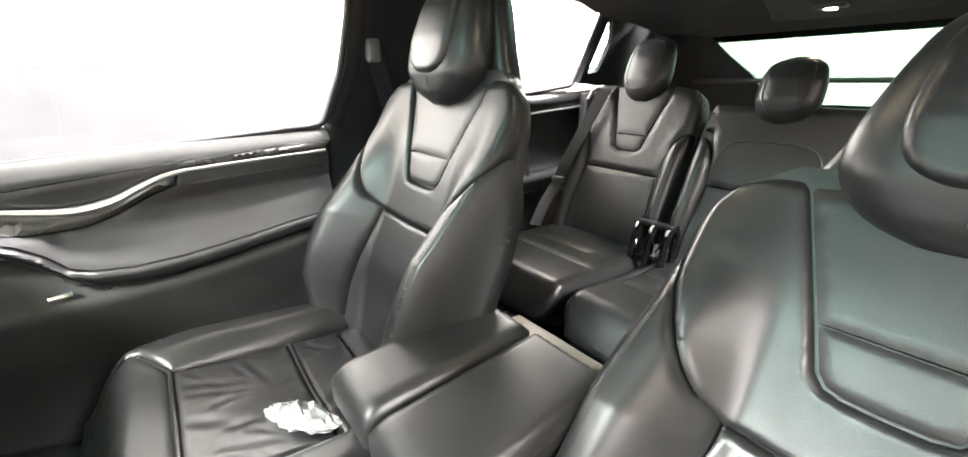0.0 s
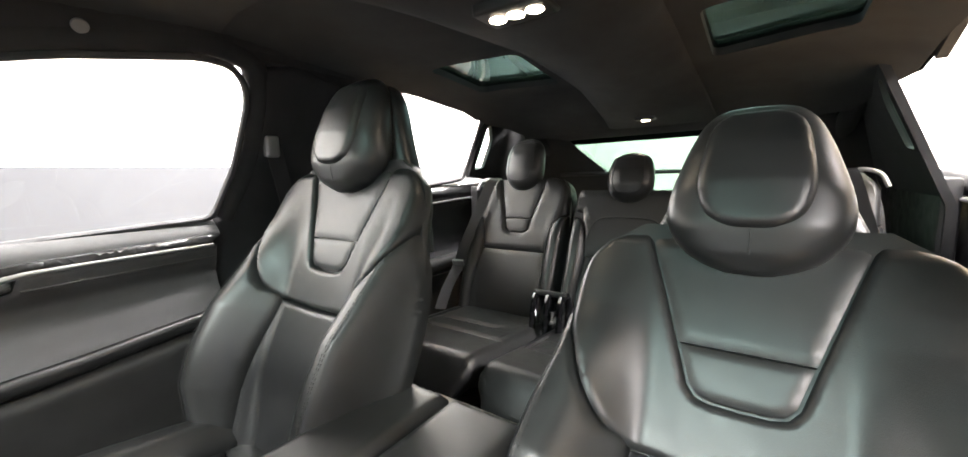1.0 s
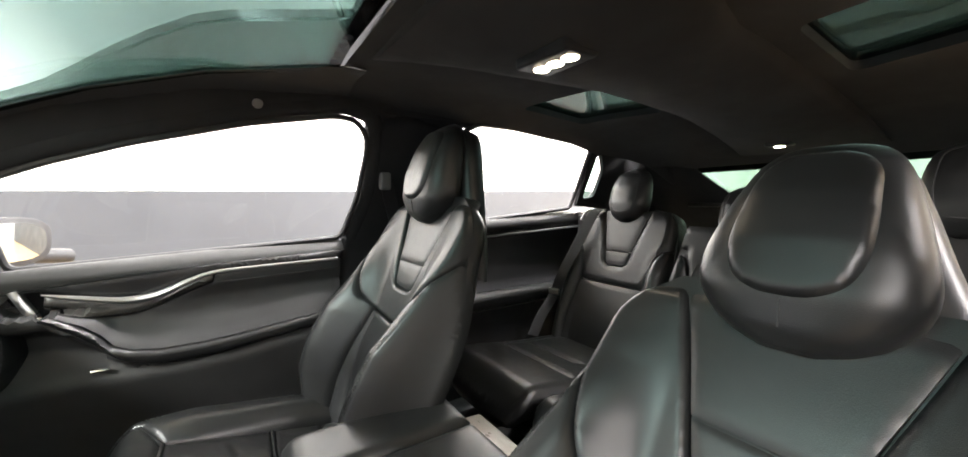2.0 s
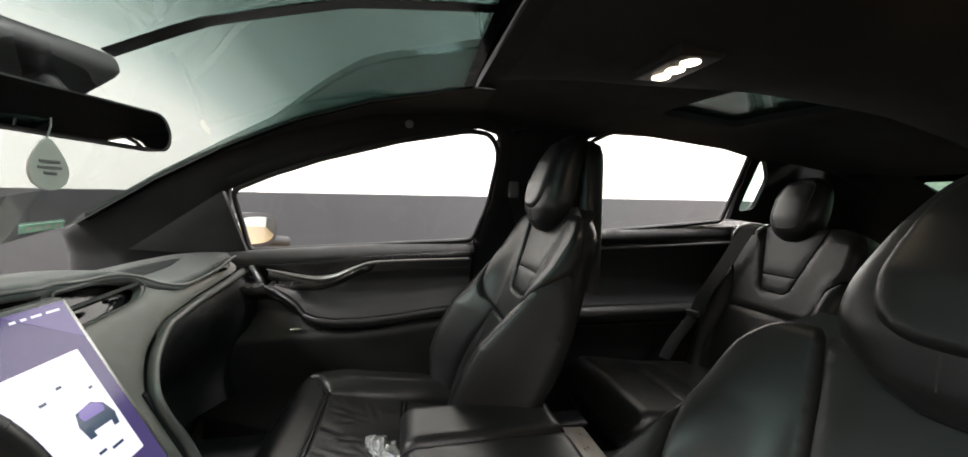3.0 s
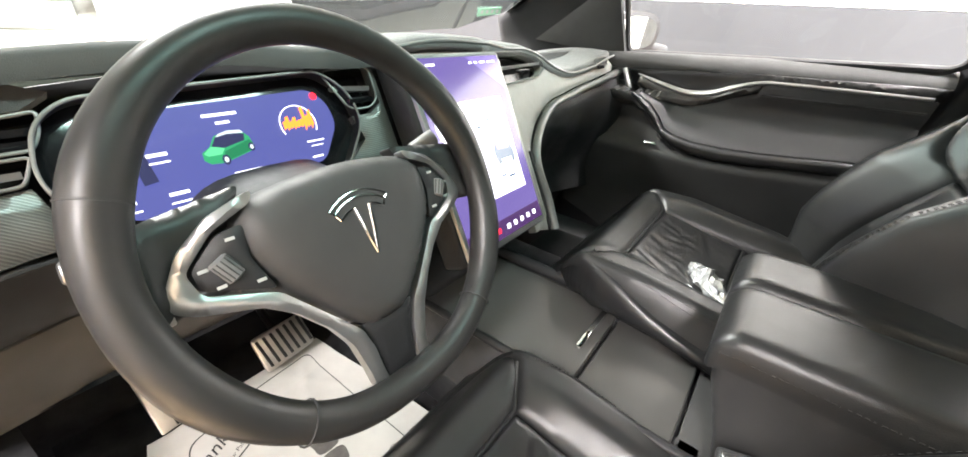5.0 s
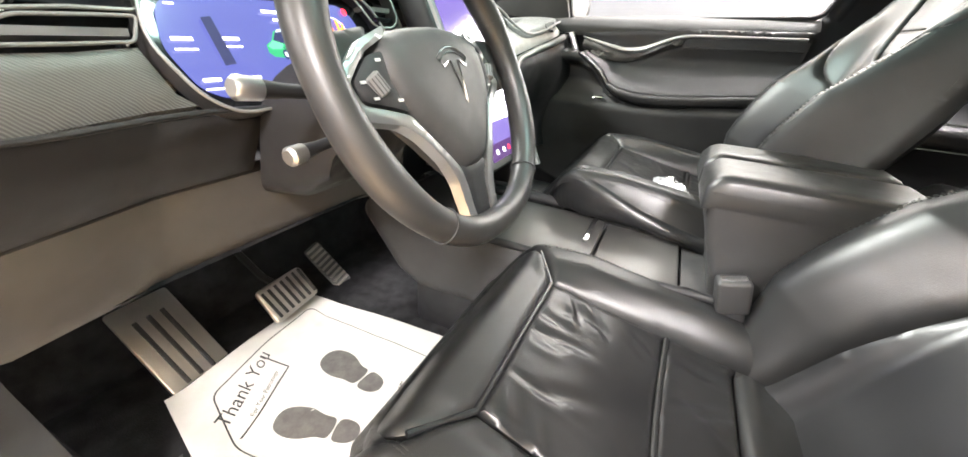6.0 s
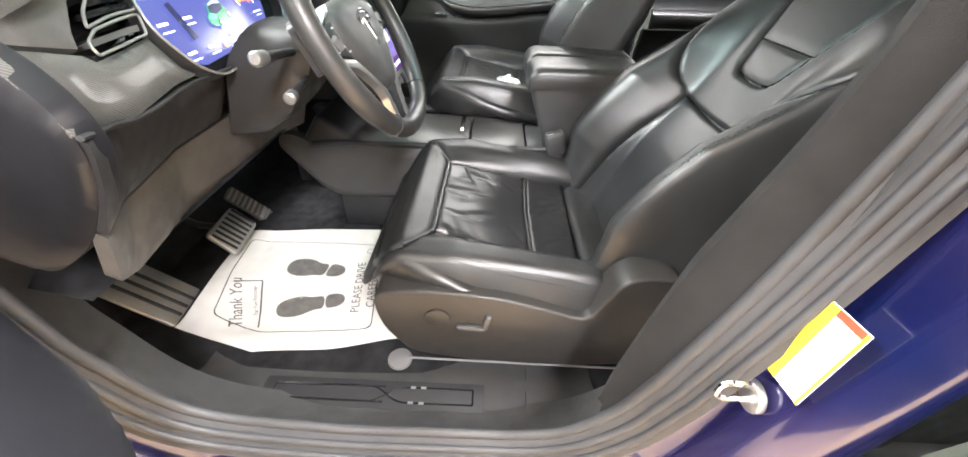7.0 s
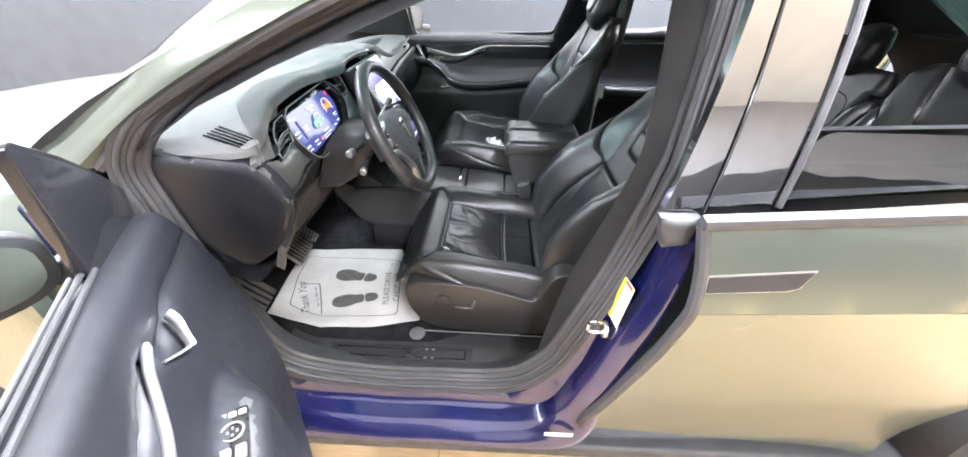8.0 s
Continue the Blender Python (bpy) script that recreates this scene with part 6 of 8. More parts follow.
for k, x in enumerate((-0.085, -0.055, -0.030, 0.0, 0.022, 0.044, 0.066, 0.088)):
    part("menu_icon", prism(rounded([(x - 0.005, -0.149), (x + 0.005, -0.149), (x + 0.005, -0.140), (x - 0.005, -0.140)], 0.002), 0.005, 0.0058, lambda u, v, w: (u, v, w), 0), R_GLOW if k == 2 else W_GLOW, ts, "menu icon")
for k, (x, w) in enumerate(((0.03, 0.008), (0.045, 0.008), (0.064, 0.016), (0.09, 0.022), (-0.07, 0.02))):
    part("status_icon", prism([(x - w / 2, 0.150), (x + w / 2, 0.150), (x + w / 2, 0.1535), (x - w / 2, 0.1535)], 0.0044, 0.0054, lambda u, v, w_: (u, v, w_), 0), W_GLOW, ts, "status icon")
for x, y, w in ((0.03, -0.055, 0.012), (0.055, -0.06, 0.02), (0.07, 0.03, 0.006), (0.0, 0.04, 0.01), (0.03, 0.05, 0.008)):
    part("text_bar", prism([(x - w / 2, y - 0.002), (x + w / 2, y - 0.002), (x + w / 2, y + 0.002), (x - w / 2, y + 0.002)], 0.0052, 0.0058, lambda u, v, w_: (u, v, w_), 0), bpy.data.materials["slate glow"], ts)

# ---- steering wheel ----
A = 0.46
wheel = thing("steering_wheel", "black leather steering wheel with silver spokes", "steering wheel", Matrix.Translation((-0.346, 0.140, 0.930)) @ Matrix(((1, 0, 0, 0), (0, sin(A), -cos(A), 0), (0, cos(A), sin(A), 0), (0, 0, 0, 1))))
RW = 0.1840
rim_pts, rim_r = [], []
for k in range(96):
    a = 2 * pi * k / 96
    flatb = 1 - 0.03 * np.exp(-((a - 1.5 * pi) / 0.35) ** 2)
    rim_pts.append(Vector((RW * cos(a), RW * sin(a) * flatb, 0)))
    rim_r.append(0.0170 + 0.0022 * np.exp(-((abs(((a + pi / 2) % pi) - pi / 2) - 0.45) / 0.3) ** 2))
part("rim", tube(rim_pts, rim_r, 18, closed=True), RIM_LEATHER, wheel, "black leather rim")
for a in (radians(158), radians(22), radians(232), radians(308)):
    c, t = Vector((RW * cos(a), RW * sin(a), 0)), Vector((cos(a), sin(a), 0))
    ringp = [c + 0.0186 * (cos(q) * t + sin(q) * Vector((0, 0, 1))) for q in (2 * pi * k / 20 for k in range(20))]
    part("rim_seam", tube(ringp, 0.0010, 5, closed=True), RUBBER, wheel, "dark rim seam")
st_pts = [Vector(((RW - 0.0168) * cos(a), (RW - 0.0168) * sin(a), 0.006)) for a in np.linspace(radians(-50), radians(-15), 30)]
stitches(st_pts, wheel, 0.004, 0.003, 0.0009)
hub_surf = lambda a, b, o: np.stack([a, b, -0.005 - 1.0 * a ** 2 - 0.8 * (b + 0.01) ** 2 + o], -1)
hub_half = [(0.0, 0.057), (0.050, 0.054), (0.088, 0.046), (0.102, 0.030), (0.101, 0.002), (0.088, -0.030), (0.058, -0.067), (0.030, -0.099), (0.016, -0.107)]
hub = [tuple(p) for p in spline(hub_half + mirrored(hub_half)[:-1], 4, True)]
airbag = pad("airbag_cover", hub, hub_surf, PLASTIC_SOFT, wheel, "charcoal airbag cover", step=0.007, puff=0.018, r=0.026, skirt=0.03)
for sgn in (-1, 1):
    flip = lambda loop: [(sgn * x, y) for x, y in (loop if sgn > 0 else loop[::-1])]
    spoke_z = lambda a, b, o: np.stack([a, b, -0.004 + o - 0.012 * sm(np.abs(a), 0.09, 0.16) - 0.012 * sm(-b, 0.08, 0.17)], -1)
    hang = [(0.080, 0.062), (0.120, 0.056), (0.150, 0.052), (0.172, 0.046), (0.176, -0.026), (0.160, -0.024), (0.146, 0.006), (0.100, 0.030)]
    pad("rim_link", rounded(flip(hang), 0.008), lambda a, b, o: np.stack([a, b, -0.024 + o + 0.010 * sm(np.abs(a), 0.14, 0.175)], -1), RIM_LEATHER, wheel, "black rim link", step=0.008, puff=0.006, r=0.012, skirt=0.02)
    pod = [(0.096, 0.030), (0.116, 0.027), (0.1395, 0.006), (0.1375, -0.011), (0.090, -0.030), (0.100, 0.002)]
    sp = pad("spoke", rounded(flip(pod), 0.005), spoke_z, PLASTIC, wheel, "black switch pod", step=0.006, puff=0.0030, r=0.006, skirt=0.02)
    roller = part("scroll_wheel", moved(tube([Vector((0, y, 0)) for y in (-0.0105, -0.009, 0.009, 0.0105)], [0.006, 0.0085, 0.0085, 0.006], 18), pose(sgn * 0.118, 0.0, -0.007, 0, 0, -28 * sgn)), GREY_PLASTIC, sp, "ribbed scroll wheel")
    for k in range(7):
        q = pi * (k + 0.5) / 7
        part("scroll_rib", moved(tube([Vector((0.0085 * cos(q), -0.0085, 0.0085 * sin(q))), Vector((0.0085 * cos(q), 0.0085, 0.0085 * sin(q)))], 0.0006, 5), pose(sgn * 0.118, 0.0, -0.007, 0, 0, -28 * sgn)), RUBBER, roller)
    for bx, by in ((0.109, 0.021), (0.133, 0.004), (0.100, -0.018), (0.126, -0.012)):
        part("button_mark", moved(box(-0.0035, 0.0035, -0.0013, 0.0013, 0, 0.001, 0), pose(sgn * bx, by, -0.0008 - 0.012 * float(sm(np.array(bx), 0.09, 0.16)))), FAINT_MARK, sp, "pale button mark")
    trim = [(0.080, 0.054), (0.116, 0.042), (0.143, 0.022), (0.159, -0.003), (0.160, -0.018), (0.147, -0.027), (0.105, -0.041), (0.083, -0.059), (0.061, -0.087), (0.047, -0.114), (0.039, -0.148), (0.036, -0.172), (0.021, -0.172), (0.026, -0.130), (0.034, -0.104), (0.060, -0.071), (0.090, -0.034), (0.1385, -0.0145), (0.1430, 0.006), (0.118, 0.030), (0.084, 0.044)]
    pad("spoke_trim", rounded(flip(trim), 0.005, 3), spoke_z, SILVER, wheel, "satin silver spoke trim", step=0.005, puff=0.0024, r=0.0035, skirt=0.014)
bot = [(-0.032, -0.100), (0.032, -0.100), (0.024, -0.132), (0.0195, -0.170), (-0.0195, -0.170), (-0.024, -0.132)]
pad("lower_spoke", bot, lambda a, b, o: np.stack([a, b, -0.008 + o - 0.012 * sm(-b, 0.08, 0.17)], -1), PLASTIC, wheel, "black lower spoke", step=0.007, puff=0.004, r=0.008)
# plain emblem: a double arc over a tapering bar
hz = lambda x, y: -0.005 - 1.0 * x * x - 0.8 * (y + 0.01) ** 2 + 0.0185
on_hub = lambda pts: [Vector((x, y, hz(x, y))) for x, y in pts]
arc_at = lambda r, c, a0, n=14: [(r * sin(a), c + r * cos(a)) for a in np.linspace(-a0, a0, n)]
part("emblem_arc", tube(on_hub(arc_at(0.050, -0.023, 0.70)), 0.0010, 6), CHROME, airbag, "chrome arc emblem")
part("emblem_arc", tube(on_hub(arc_at(0.045, -0.0235, 0.68)), 0.0010, 6), CHROME, airbag, "chrome arc emblem")
for e in (-1, 1):
    wing = [(e * 0.0275, 0.0098), (e * 0.0245, 0.0050), (e * 0.016, 0.0100), (e * 0.0090, 0.0120), (e * 0.0065, 0.0030)]
    part("emblem_wing", tube(on_hub(wing), 0.0011, 6), CHROME, airbag, "chrome emblem wing")
    part("emblem_bar", tube(on_hub([(e * 0.0085, 0.0115), (e * 0.0050, -0.010), (0.0, -0.036)]), [0.0016, 0.0015, 0.0010], 6), CHROME, airbag, "chrome tapering emblem bar")
    part("emblem_end", tube(on_hub([(e * 0.0322, 0.0152), (e * 0.0280, 0.0112)]), 0.0010, 6), CHROME, airbag, "chrome emblem end")
column = thing("steering_column", "charcoal steering column shroud with control stalks", "steering column")
shroud = []
for y, zc, wx, hz_ in ((0.205, 0.900, 0.050, 0.040), (0.213, 0.885, 0.070, 0.058), (0.235, 0.866, 0.084, 0.083), (0.29, 0.845, 0.088, 0.096), (0.36, 0.84, 0.090, 0.10)):
    shroud.append([Vector((-0.346 + wx * np.sign(cos(q)) * abs(cos(q)) ** 0.6, y - 0.05 * sin(q), zc + hz_ * np.sign(sin(q)) * abs(sin(q)) ** 0.6)) for q in (2 * pi * k / 28 for k in range(28))])
part("shroud", loft(shroud), PLASTIC, column, "black column shroud")
for p, tip, r in (((-0.42, 0.235, 0.905), (-0.545, 0.232, 0.922), 0.0095), ((-0.42, 0.225, 0.862), (-0.515, 0.215, 0.858), 0.0085)):
    p, tip = Vector(p), Vector(tip)
    s_ = part("stalk", tube([p, p.lerp(tip, 0.6), p.lerp(tip, 0.82)], [r * 0.6, r * 0.75, r], 12), PLASTIC, column, "black control stalk")
    part("stalk_tip", tube([p.lerp(tip, 0.80), p.lerp(tip, 0.97), tip], [r * 1.1, r * 1.15, r * 0.8], 14), SILVER, s_, "silver stalk tip")
g0, g1 = Vector((-0.27, 0.235, 0.915)), Vector((-0.165, 0.215, 0.962))
gs_ = part("stalk", tube([g0, g0.lerp(g1, 0.75)], [0.006, 0.009], 12), CHROME, column, "chrome-edged gear stalk")
part("stalk_tip", tube([g0.lerp(g1, 0.7), g1], [0.011, 0.012], 12), GREY_PLASTIC, gs_, "grey stalk tip")

# ---- centre console ----
con = thing("centre_console", "black centre console with sliding lids and split armrest", "console")
side = [(0.50, 0.585), (0.488, 0.618), (0.455, 0.620), (0.395, 0.592), (0.30, 0.594), (-0.24, 0.594), (-0.24, 0.43), (0.23, 0.430), (0.34, 0.425), (0.40, 0.455)]
for x, sgn in ((-0.105, -1), (0.150, 1)):
    pad("console_side", rounded(side, 0.02), lambda a, b, o, x=x, sgn=sgn: np.stack([x + sgn * (o + 0.0) + 0 * a, a, b], -1), PLASTIC_SOFT, con, "charcoal console side", step=0.016, puff=0.012, r=0.03, skirt=0.03)
part("console_core", box(-0.10, 0.145, -0.30, 0.36, FLOOR, 0.585, 0.01), PLASTIC, con)
part("front_lid", box(-0.098, 0.132, -0.026, 0.300, 0.588, 0.602, 0.004, 3), SATIN_LID, con, "charcoal sliding lid")
part("lid_handle", moved(box(-0.070, 0.070, -0.0055, 0.0055, 0, 0.010, 0.003), pose(0.046, -0.004, 0.6040)), CHROME, con, "chrome lid handle bar")
part("rear_lid", box(-0.098, 0.132, -0.185, -0.032, 0.586, 0.600, 0.004, 3), SATIN_LID, con, "charcoal rear lid")
part("bin_floor", box(-0.098, 0.132, -0.26, -0.19, 0.575, 0.594, 0.004), PLASTIC_SOFT, con)
part("console_ridge", tube([Vector((0.142, y, z)) for y, z in ((0.38, 0.600), (0.30, 0.612), (-0.02, 0.616), (-0.25, 0.612))], 0.013, 10), PLASTIC, con, "black raised console edge")
part("console_ridge", tube([Vector((-0.106, y, z)) for y, z in ((0.40, 0.594), (0.30, 0.600), (-0.02, 0.600), (-0.25, 0.600))], 0.008, 10), PLASTIC, con, "black console edge")
part("console_nose", moved(box(-0.10, 0.13, -0.06, 0.06, -0.05, 0.05, 0.02, 3), pose(0, 0.36, 0.60, 35, 0, 0)), PLASTIC, con)
# armrest box: tapered tub, two padded lids
tub = []
for z, y0, y1, gx in ((0.585, -0.235, -0.474, 0.0), (0.64, -0.222, -0.474, 0.0), (0.72, -0.195, -0.474, 0.004), (0.755, -0.188, -0.474, 0.004)):
    tub.append([Vector((x, y, z)) for x, y in rounded([(-0.082 - gx, y0), (0.178 + gx, y0), (0.178 + gx, y1), (-0.082 - gx, y1)], 0.015, 3)])
part("armrest_tub", loft(tub), PLASTIC_SOFT, con, "charcoal armrest box")
for x0, x1 in ((-0.092, 0.056), (0.060, 0.186)):
    lid_loop = rounded([(x0, -0.180), (x0, -0.475), (x1, -0.475), (x1, -0.180)], 0.012, 3)
    lid = pad("armrest_lid", lid_loop, lambda a, b, o: np.stack([a, b, 0.792 + o - 0.010 * sm(b, -0.21, -0.18)], -1), LEATHER, con, "black leather armrest lid", step=0.009, puff=0.014, r=0.022, skirt=0.034)
    stitches([Vector((x0 - 0.001, y, 0.778)) for y in np.linspace(-0.19, -0.47, 30)], lid)
part("lid_gap", box(-0.0895, 0.1835, -0.472, -0.1855, 0.7545, 0.7585, 0.0), RUBBER, con, "dark gap under the armrest lids")
part("console_rear_top", moved(box(-0.085, 0.188, -0.050, 0.050, -0.012, 0.012, 0.006, 3), pose(0, -0.520, 0.716, 5, 0, 0)), mat("satin bronze-grey panel", (0.30, 0.28, 0.25), 0.35, 0.4, vary=0.08), con, "satin grey-bronze rear console panel")
part("console_rear", box(-0.08, 0.182, -0.575, -0.46, FLOOR, 0.705, 0.015, 3), PLASTIC, con)


def make_buckle(m, label):
    b = thing("belt_buckle", label, "seat belt buckle", m, "belt buckles")
    part("stem", box(-0.014, 0.014, -0.02, 0.02, -0.16, 0.0, 0.006), PLASTIC, b)
    part("housing", box(-0.017, 0.017, -0.025, 0.025, -0.01, 0.050, 0.007, 3), PLASTIC_SOFT, b, "dark grey buckle housing")
    part("slot", box(-0.007, 0.007, -0.019, 0.019, 0.045, 0.0515, 0.001), CHROME, b, "chrome buckle slot")
    return b


make_buckle(pose(-0.108, -0.266, 0.602, -12, 0, 8), "grey seat belt buckle beside the driver's seat")
make_buckle(pose(0.215, -1.165, 0.655, -35, 0, 20), "grey rear seat belt buckle lying on the cushion")
make_buckle(pose(0.185, -1.175, 0.655, -30, 0, -15), "grey rear seat belt buckle with chrome slot")
fold_m = thing("folding_latch", "black plastic latch tower between the rear seats", "seat latch")
for dx in (0.250, 0.203, 0.156):
    part("latch_arm", tube([Vector(p) for p in spline([(dx, -1.165, 0.62), (dx, -1.185, 0.72), (dx, -1.165, 0.770), (dx, -1.125, 0.755), (dx, -1.105, 0.68), (dx, -1.10, 0.62)], 5)], 0.011, 8), GLOSS_BLACK, fold_m, "glossy black latch arm")
part("latch_bridge", moved(box(-0.056, 0.056, -0.030, 0.030, -0.008, 0.010, 0.007, 3), pose(0.203, -1.160, 0.768, 18, 0, 0)), PLASTIC, fold_m, "black latch bridge")

# ---- pedals, floor mat, footrest ----
brake = thing("brake_pedal", "ribbed steel brake pedal on a dark arm", "pedal", Matrix.Translation((-0.262, 0.612, 0.398)) @ pose(0, 0, 0, 48, -8, 0))
part("pad", prism(rounded([(-0.062, -0.042), (0.058, -0.042), (0.062, 0.038), (-0.055, 0.045)], 0.012), 0, 0.012, lambda u, v, w: (u, v, w), 0.004), STEEL, brake, "steel pedal pad")
for k in range(7):
    part("rubber_rib", box(-0.050 + k * 0.0165, -0.043 + k * 0.0165, -0.034, 0.034, 0.010, 0.0145, 0.001), RUBBER, brake, "black rubber rib")
part("arm", tube([Vector((0, 0.02, 0)), Vector((0.01, 0.07, -0.06)), Vector((0.02, 0.20, -0.10))], 0.009, 8), PLASTIC, brake)
acc = thing("accelerator_pedal", "slim dark ribbed accelerator pedal", "pedal", Matrix.Translation((-0.085, 0.672, 0.362)) @ pose(0, 0, 0, 52, -12, 6))
part("pad", prism(rounded([(-0.026, -0.075), (0.026, -0.075), (0.030, 0.07), (-0.022, 0.07)], 0.01), 0, 0.010, lambda u, v, w: (u, v, w), 0.003), GREY_PLASTIC, acc)
for k in range(9):
    part("rubber_rib", box(-0.022, 0.024, -0.062 + k * 0.015, -0.055 + k * 0.015, 0.008, 0.0125, 0.001), STEEL, acc, "steel rib")
dead = thing("footrest", "brushed steel footrest with three black rubber strips", "footrest", Matrix.Translation((-0.462, 0.712, 0.362)) @ pose(0, 0, 0, 42, 0, 4))
part("plate", prism(rounded([(-0.062, -0.115), (0.058, -0.115), (0.058, 0.115), (-0.058, 0.115)], 0.008), 0, 0.008, lambda u, v, w: (u, v, w), 0.003), STEEL, dead, "brushed steel plate")
for k in range(3):
    part("rubber_strip", box(-0.033 + k * 0.026, -0.024 + k * 0.026, -0.085, 0.075, 0.006, 0.0115, 0.002), RUBBER, dead, "black rubber strip")

FZ = FLOOR + 0.007
mat_ob = thing("paper_floor_mat", "creased white paper floor mat printed with shoe soles", "floor mat")
rngp = random.Random(5)
crs = [(rngp.uniform(-0.58, -0.15), rngp.uniform(0.1, 0.62), rngp.uniform(0, 3.1), rngp.uniform(0.03, 0.10), rngp.uniform(-1, 1)) for _ in range(42)]


def paper_z(a, b):
    z = 0.004 + 0.004 * np.sin(a * 14 + 1) * np.sin(b * 11) + 0.010 * sm(b, 0.50, 0.64) + 0.016 * sm(-a, 0.50, 0.60) * sm(b, 0.2, 0.4)
    for cx, cy, ang, ln, s in crs:
        u = (a - cx) * cos(ang) + (b - cy) * sin(ang)
        w = -(a - cx) * sin(ang) + (b - cy) * cos(ang)
        z = z + 0.0050 * s * np.exp(-(u / ln) ** 2 - np.abs(w) / 0.010)
    return z


def paper(a, b, o):
    return np.stack([a, b, FZ + paper_z(a, b) + o], -1)


sheet = [(-0.545, 0.605), (-0.36, 0.622), (-0.172, 0.632), (-0.150, 0.44), (-0.132, 0.235), (-0.30, 0.160), (-0.530, 0.090), (-0.575, 0.25), (-0.603, 0.40), (-0.575, 0.50)]
pad("sheet", sheet, paper, PAPER, mat_ob, step=0.009, puff=0, r=0.01, skirt=0.0008)


def printed(name, loop, material=INK, o=0.0006, step=0.009):
    return pad(name, loop, lambda a, b, off: paper(a, b, off + o), material, mat_ob, step=step, puff=0, r=0.01, skirt=0)


sole = [(0.0, 0.082), (0.020, 0.074), (0.030, 0.052), (0.030, 0.025), (0.020, -0.004), (0.016, -0.026), (-0.020, -0.026), (-0.026, 0.0), (-0.034, 0.03), (-0.032, 0.058), (-0.020, 0.077)]
heel = [(-0.021, -0.034), (0.017, -0.034), (0.021, -0.056), (0.012, -0.074), (-0.008, -0.077), (-0.022, -0.062)]
for cx, cy, sg, rot in ((-0.318, 0.370, 1, -0.10), (-0.447, 0.335, -1, 0.28)):
    for lp, nm in ((sole, "sole_print"), (heel, "heel_print")):
        q = [tuple(p) for p in spline([(sg * x, y) for x, y in lp], 4, True)]
        printed(nm, [(cx + x * cos(rot) - y * sin(rot), cy + x * sin(rot) + y * cos(rot)) for x, y in q])
bord = rounded([(-0.545, 0.415), (-0.515, 0.170), (-0.345, 0.195), (-0.205, 0.225), (-0.215, 0.42), (-0.215, 0.600), (-0.35, 0.588), (-0.495, 0.555)], 0.02)
bi = np.array(bord)
cen = bi.mean(0)
printed("printed_border", [bord, [tuple(p) for p in cen + (bi - cen) * 0.985]], INK_LIGHT, step=0.012)


def paper_text(body, size, x, y, rot, material, sp=1.0, shear=0.0):
    ob = letters(body, size, Matrix.Translation((x, y, 0)) @ pose(0, 0, 0, 0, 0, rot), material, mat_ob, "lettering", 0.0, sp, shear)
    me = ob.data
    co = np.array([tuple(v.co) for v in me.vertices])
    z = FZ + paper_z(co[:, 0], co[:, 1]) + 0.0012
    me.vertices.foreach_set("co", np.stack([co[:, 0], co[:, 1], z], -1).ravel())
    return ob


paper_text("PLEASE DRIVE", 0.030, -0.380, 0.238, 10, INK_LIGHT)
paper_text("CAREFULLY!", 0.030, -0.372, 0.203, 10, INK_LIGHT)
paper_text("Thank You", 0.040, -0.452, 0.520, 28, INK_LIGHT, 1.0, 0.35)
paper_text("For Your Patronage", 0.013, -0.440, 0.480, 28, INK_LIGHT, 1.0, 0.2)
for a_, b_ in (((-0.527, 0.428), (-0.371, 0.496)), ((-0.371, 0.496), (-0.383, 0.565))):
    d = np.array(b_) - np.array(a_)
    nrm = np.array((-d[1], d[0])) / np.linalg.norm(d) * 0.0018
    printed("printed_rule", [tuple(np.array(a_) - nrm), tuple(np.array(b_) - nrm), tuple(np.array(b_) + nrm), tuple(np.array(a_) + nrm)], INK_LIGHT)
printed("printed_badge", [[(-0.238 + 0.011 * cos(a), 0.245 + 0.011 * sin(a)) for a in np.linspace(0, 2 * pi, 20)[:-1]], [(-0.238 + 0.0095 * cos(a), 0.245 + 0.0095 * sin(a)) for a in np.linspace(0, 2 * pi, 20)[:-1]]], INK_LIGHT, step=0.01)
cap = thing("floor_cap", "round grey plastic floor cap on the carpet", "cap", pose(-0.588, 0.088, FLOOR + 0.006))
part("disc", disc(0.026, 0.010, 32, 0.003), GREY_PLASTIC, cap)

# crumpled wrapper on the passenger cushion
wr = thing("sweet_wrapper", "crumpled clear silvery wrapper on the seat cushion", "wrapper", pose(0.268, -0.145, 0.652, 9, 0, 35))
rw = random.Random(11)
rings = []
for i in range(13):
    t = i / 12
    w = 0.008 + 0.019 * sin(pi * t) ** 0.7
    hgt = 0.003 + 0.022 * sin(pi * t) ** 0.9
    rings.append([Vector((-0.07 + 0.14 * t + rw.uniform(-0.004, 0.004), w * cos(q) * rw.uniform(0.75, 1.15), max(0.0, 0.012 + hgt * sin(q) * rw.uniform(0.6, 1.2)))) for q in (2 * pi * k / 14 for k in range(14))])
part("film", loft(rings), FOIL, wr, "silvery film", smooth=False)


# ---- driver's door opening, painted frame and sill ----
def ap_x(z):
    return float(np.interp(z, [0.30, 0.40, 0.60, 1.05, 1.50], [-0.765, -0.78, -0.80, -0.79, -0.61]))


